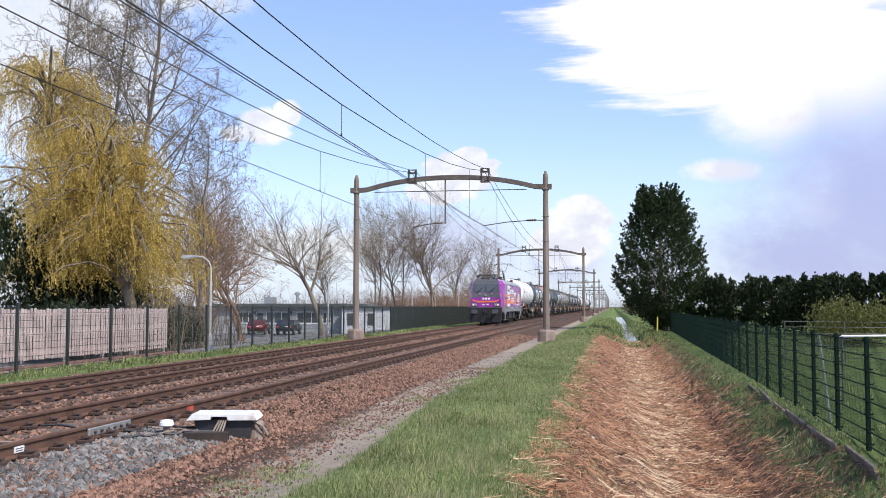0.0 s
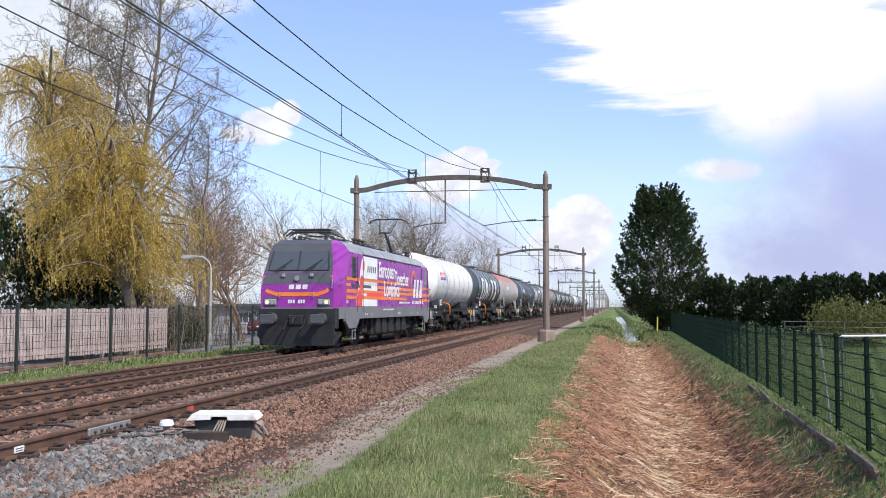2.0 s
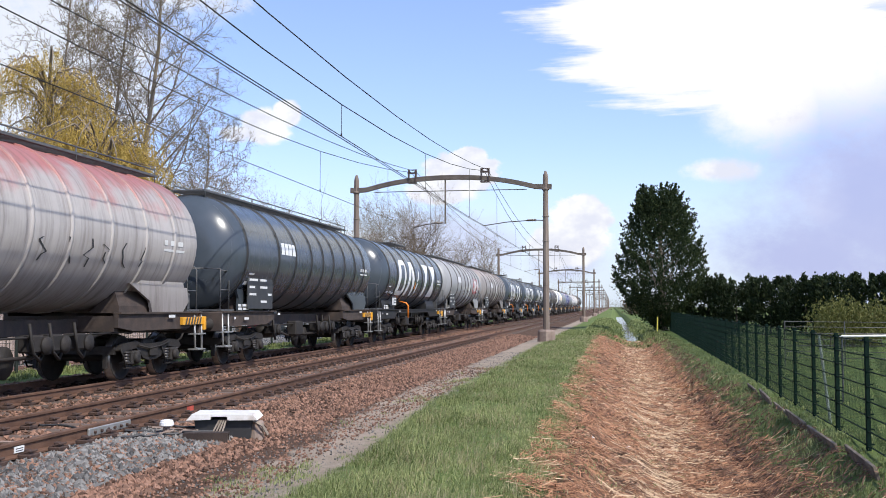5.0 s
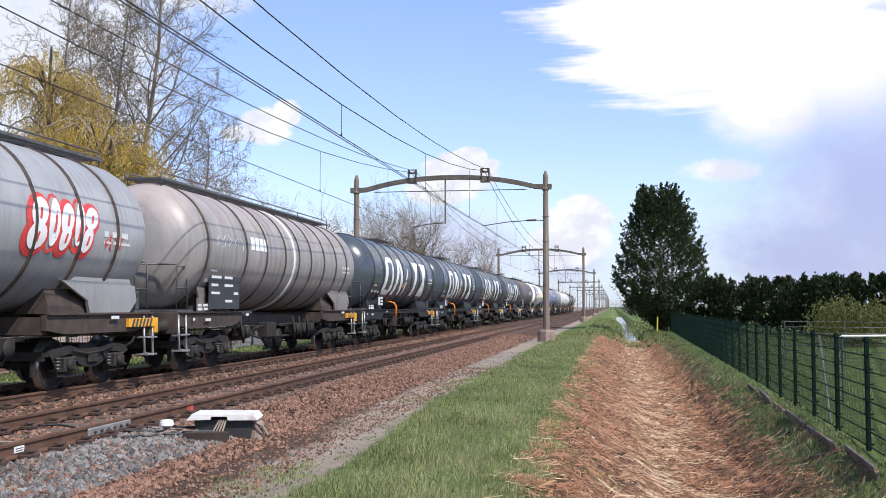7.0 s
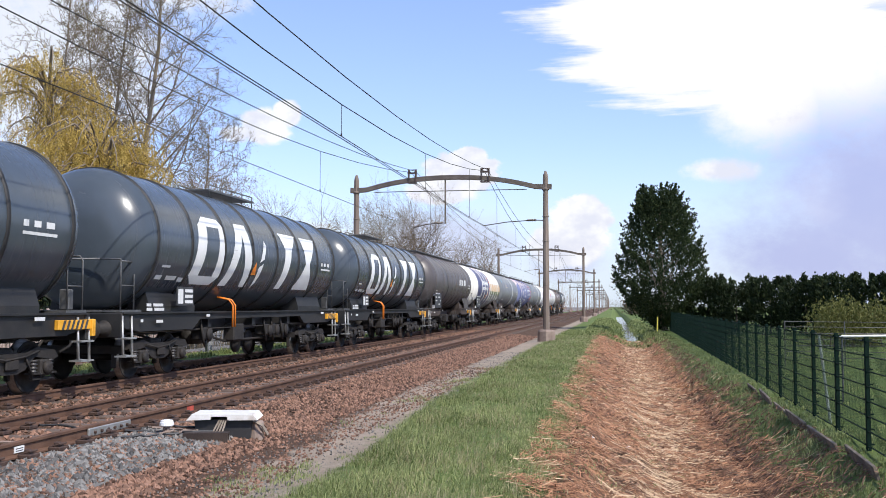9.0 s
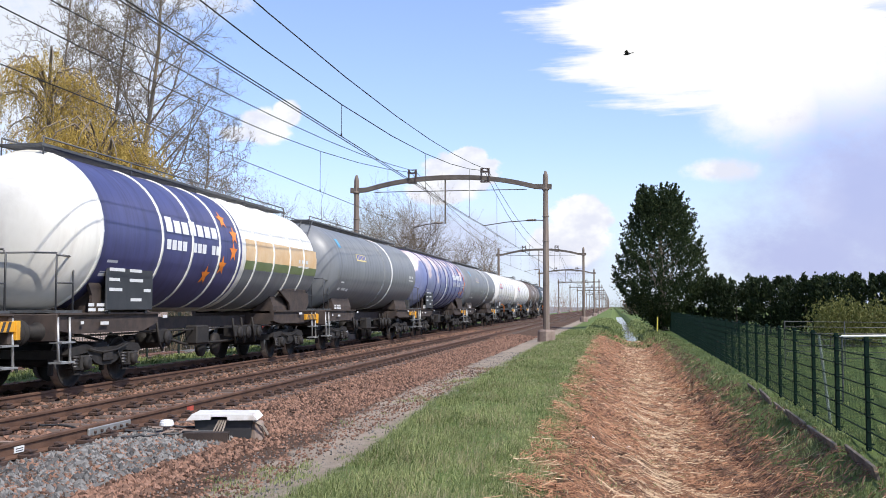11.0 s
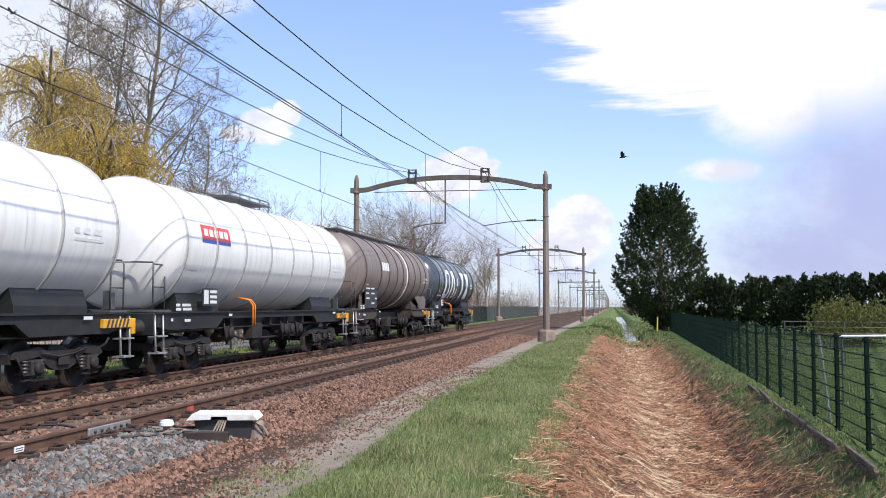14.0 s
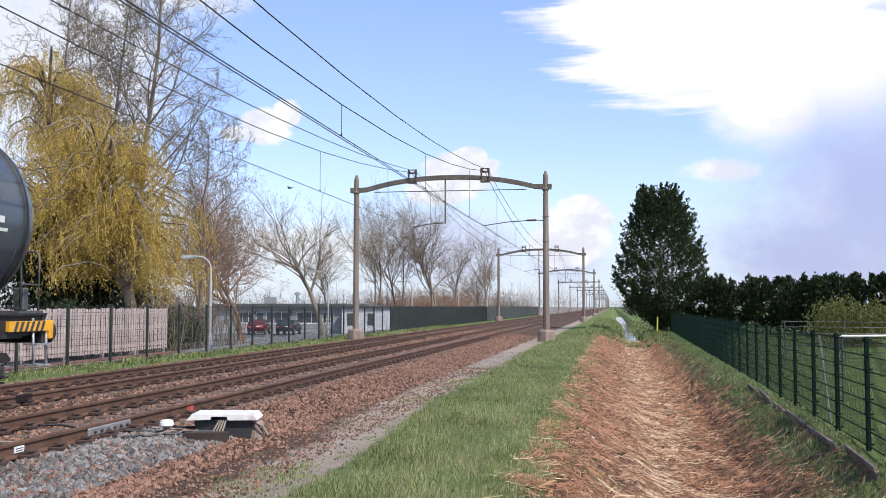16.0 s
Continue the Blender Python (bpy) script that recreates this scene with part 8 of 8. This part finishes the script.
straws("cut_reeds", "cut red-brown reeds lying in the dry ditch", M_STRAW, 1, 80000, -1.05, 2.55, 6.5, 72, 0.15, 0.0052, 2.0)
straws("bleached_reeds", "pale bleached reed stalks along the ditch bottom", M_STRAW_PALE, 3, 13000, -0.6, 2.1, 10.5, 72, 0.20, 0.0045, 1.7, 0.75)
straws("stray_stalks", "pale stalks strewn over the ditch slopes", M_STRAW_PALE, 4, 4500, -1.2, 2.9, 7.0, 60, 0.22, 0.004, 2.0)
straws("dead_reeds", "dark dead reed litter in the dry ditch", M_STRAW_DARK, 2, 34000, -0.6, 3.1, 6.5, 72, 0.13, 0.007, 2.0)


# ---------------------------------------------------------------- small litter on the banks
def build_litter():
    rng = random.Random(12)
    for x, y, s in ((0.2, 15.6, 0.05), (1.75, 12.4, 0.07), (2.4, 17.5, 0.06), (1.15, 17.9, 0.05), (2.35, 10.7, 0.06), (-0.3, 14.5, 0.04)):
        c = thing("litter", "crumpled pale scrap lying in the ditch", "litter", pose(x, y, ground_z(x, y) + 0.02, 0, 0, rng.uniform(0, 180)), group="scraps of litter")
        bm = bmesh.new()
        bmesh.ops.create_icosphere(bm, subdivisions=1, radius=s)
        for v in bm.verts:
            v.co = Vector((v.co.x * 1.6, v.co.y, v.co.z * 0.5)) * rng.uniform(0.7, 1.25)
        part("scrap", finish(bm), M_WHITE, c)


build_litter()
# ---------------------------------------------------------------- birds
M_FEATHER = material("feather_black", (0.015, 0.015, 0.017), (0.025, 0.025, 0.028), 0.6, 0, 10, 60, 0)


def build_bird(label):
    b = thing("crow", label, "bird", group="crows in flight")
    bm = bmesh.new()
    lathe(bm, [(0.01, -0.25), (0.035, -0.20), (0.05, -0.14), (0.075, -0.02), (0.065, 0.1), (0.03, 0.2), (0.02, 0.22)], "Y", (0, 0, 0), 10)
    prism(bm, [(-0.02, 0.18), (0.02, 0.18), (0.07, 0.38), (-0.07, 0.38)], -0.008, 0.008, "XY")
    part("body", finish(bm, True), M_FEATHER, b)
    wings = []
    for s in (-1, 1):
        bm = bmesh.new()
        out = [(0, -0.09), (s * 0.2, -0.13), (s * 0.42, -0.06), (s * 0.5, 0.08), (s * 0.36, 0.09), (s * 0.2, 0.1), (0, 0.1)]
        prism(bm, out if s > 0 else out[::-1], -0.008, 0.008, "XY")
        w = part("wing", finish(bm), M_FEATHER, b)
        w.location = (s * 0.04, 0, 0.03)
        wings.append((w, s))
    return b, wings


def sky_place(u, v, d):
    """The point d metres out at u, v: tangents right of and above the line of sight."""
    ey, ep = radians(YAW), radians(PITCH)
    fw = Vector((-math.sin(ey) * math.cos(ep), math.cos(ey) * math.cos(ep), math.sin(ep)))
    rt = Vector((math.cos(ey), math.sin(ey), 0))
    return Vector(EYE) + (fw + rt * u + rt.cross(fw) * v) * d


CROW_A, WINGS_A = build_bird("black crow flying over the field")
CROW_B, WINGS_B = build_bird("black crow flying over the rails")
# seconds, right, up, distance
FLIGHT_A = [(0.0, 2.0, 0.9, 40), (10.5, 0.62, 0.36, 40), (11.6, 0.425, 0.236, 43), (12.0, 0.383, 0.186, 46), (12.5, 0.352, 0.146, 50), (13.0, 0.315, 0.118, 55), (13.5, 0.250, 0.105, 61),
            (14.0, 0.180, 0.092, 68), (14.5, 0.108, 0.085, 74), (15.0, 0.023, 0.083, 81), (15.5, -0.057, 0.070, 89), (16.0, -0.153, 0.061, 97)]
FLIGHT_B = [(0.0, 2.6, 0.95, 60), (10.0, 0.40, 0.25, 60), (11.4, 0.098, 0.186, 62), (12.0, -0.027, 0.211, 64), (12.5, -0.121, 0.217, 66), (13.2, -0.26, 0.225, 70), (16.0, -0.85, 0.24, 80)]

# ---------------------------------------------------------------- what moves


def motions():
    for thing_ob, y0 in TRAIN:
        walk(thing_ob, [(0.5 * k, pose(X_LEFT, FRONT0 + y0 - SPEED * (0.5 * k - 0.02 * (k % 2)), 0)) for k in range(33)])
    for crow, wings, flight, beat in ((CROW_A, WINGS_A, FLIGHT_A, 3.1), (CROW_B, WINGS_B, FLIGHT_B, 3.4)):
        walk(crow, [(t, Matrix.Translation(sky_place(u, v, d)) @ pose(0, 0, 0, 8, 0, -100)) for t, u, v, d in flight])
        for w, s in wings:
            rows = [(0.0, pose(s * 0.04, 0, 0.03))]
            rows += [(11.0 + 0.1 * k, pose(s * 0.04, 0, 0.03, 0, -s * (8 + 34 * math.sin(math.tau * beat * 0.1 * k)), 0)) for k in range(51)]
            walk(w, rows)


motions()
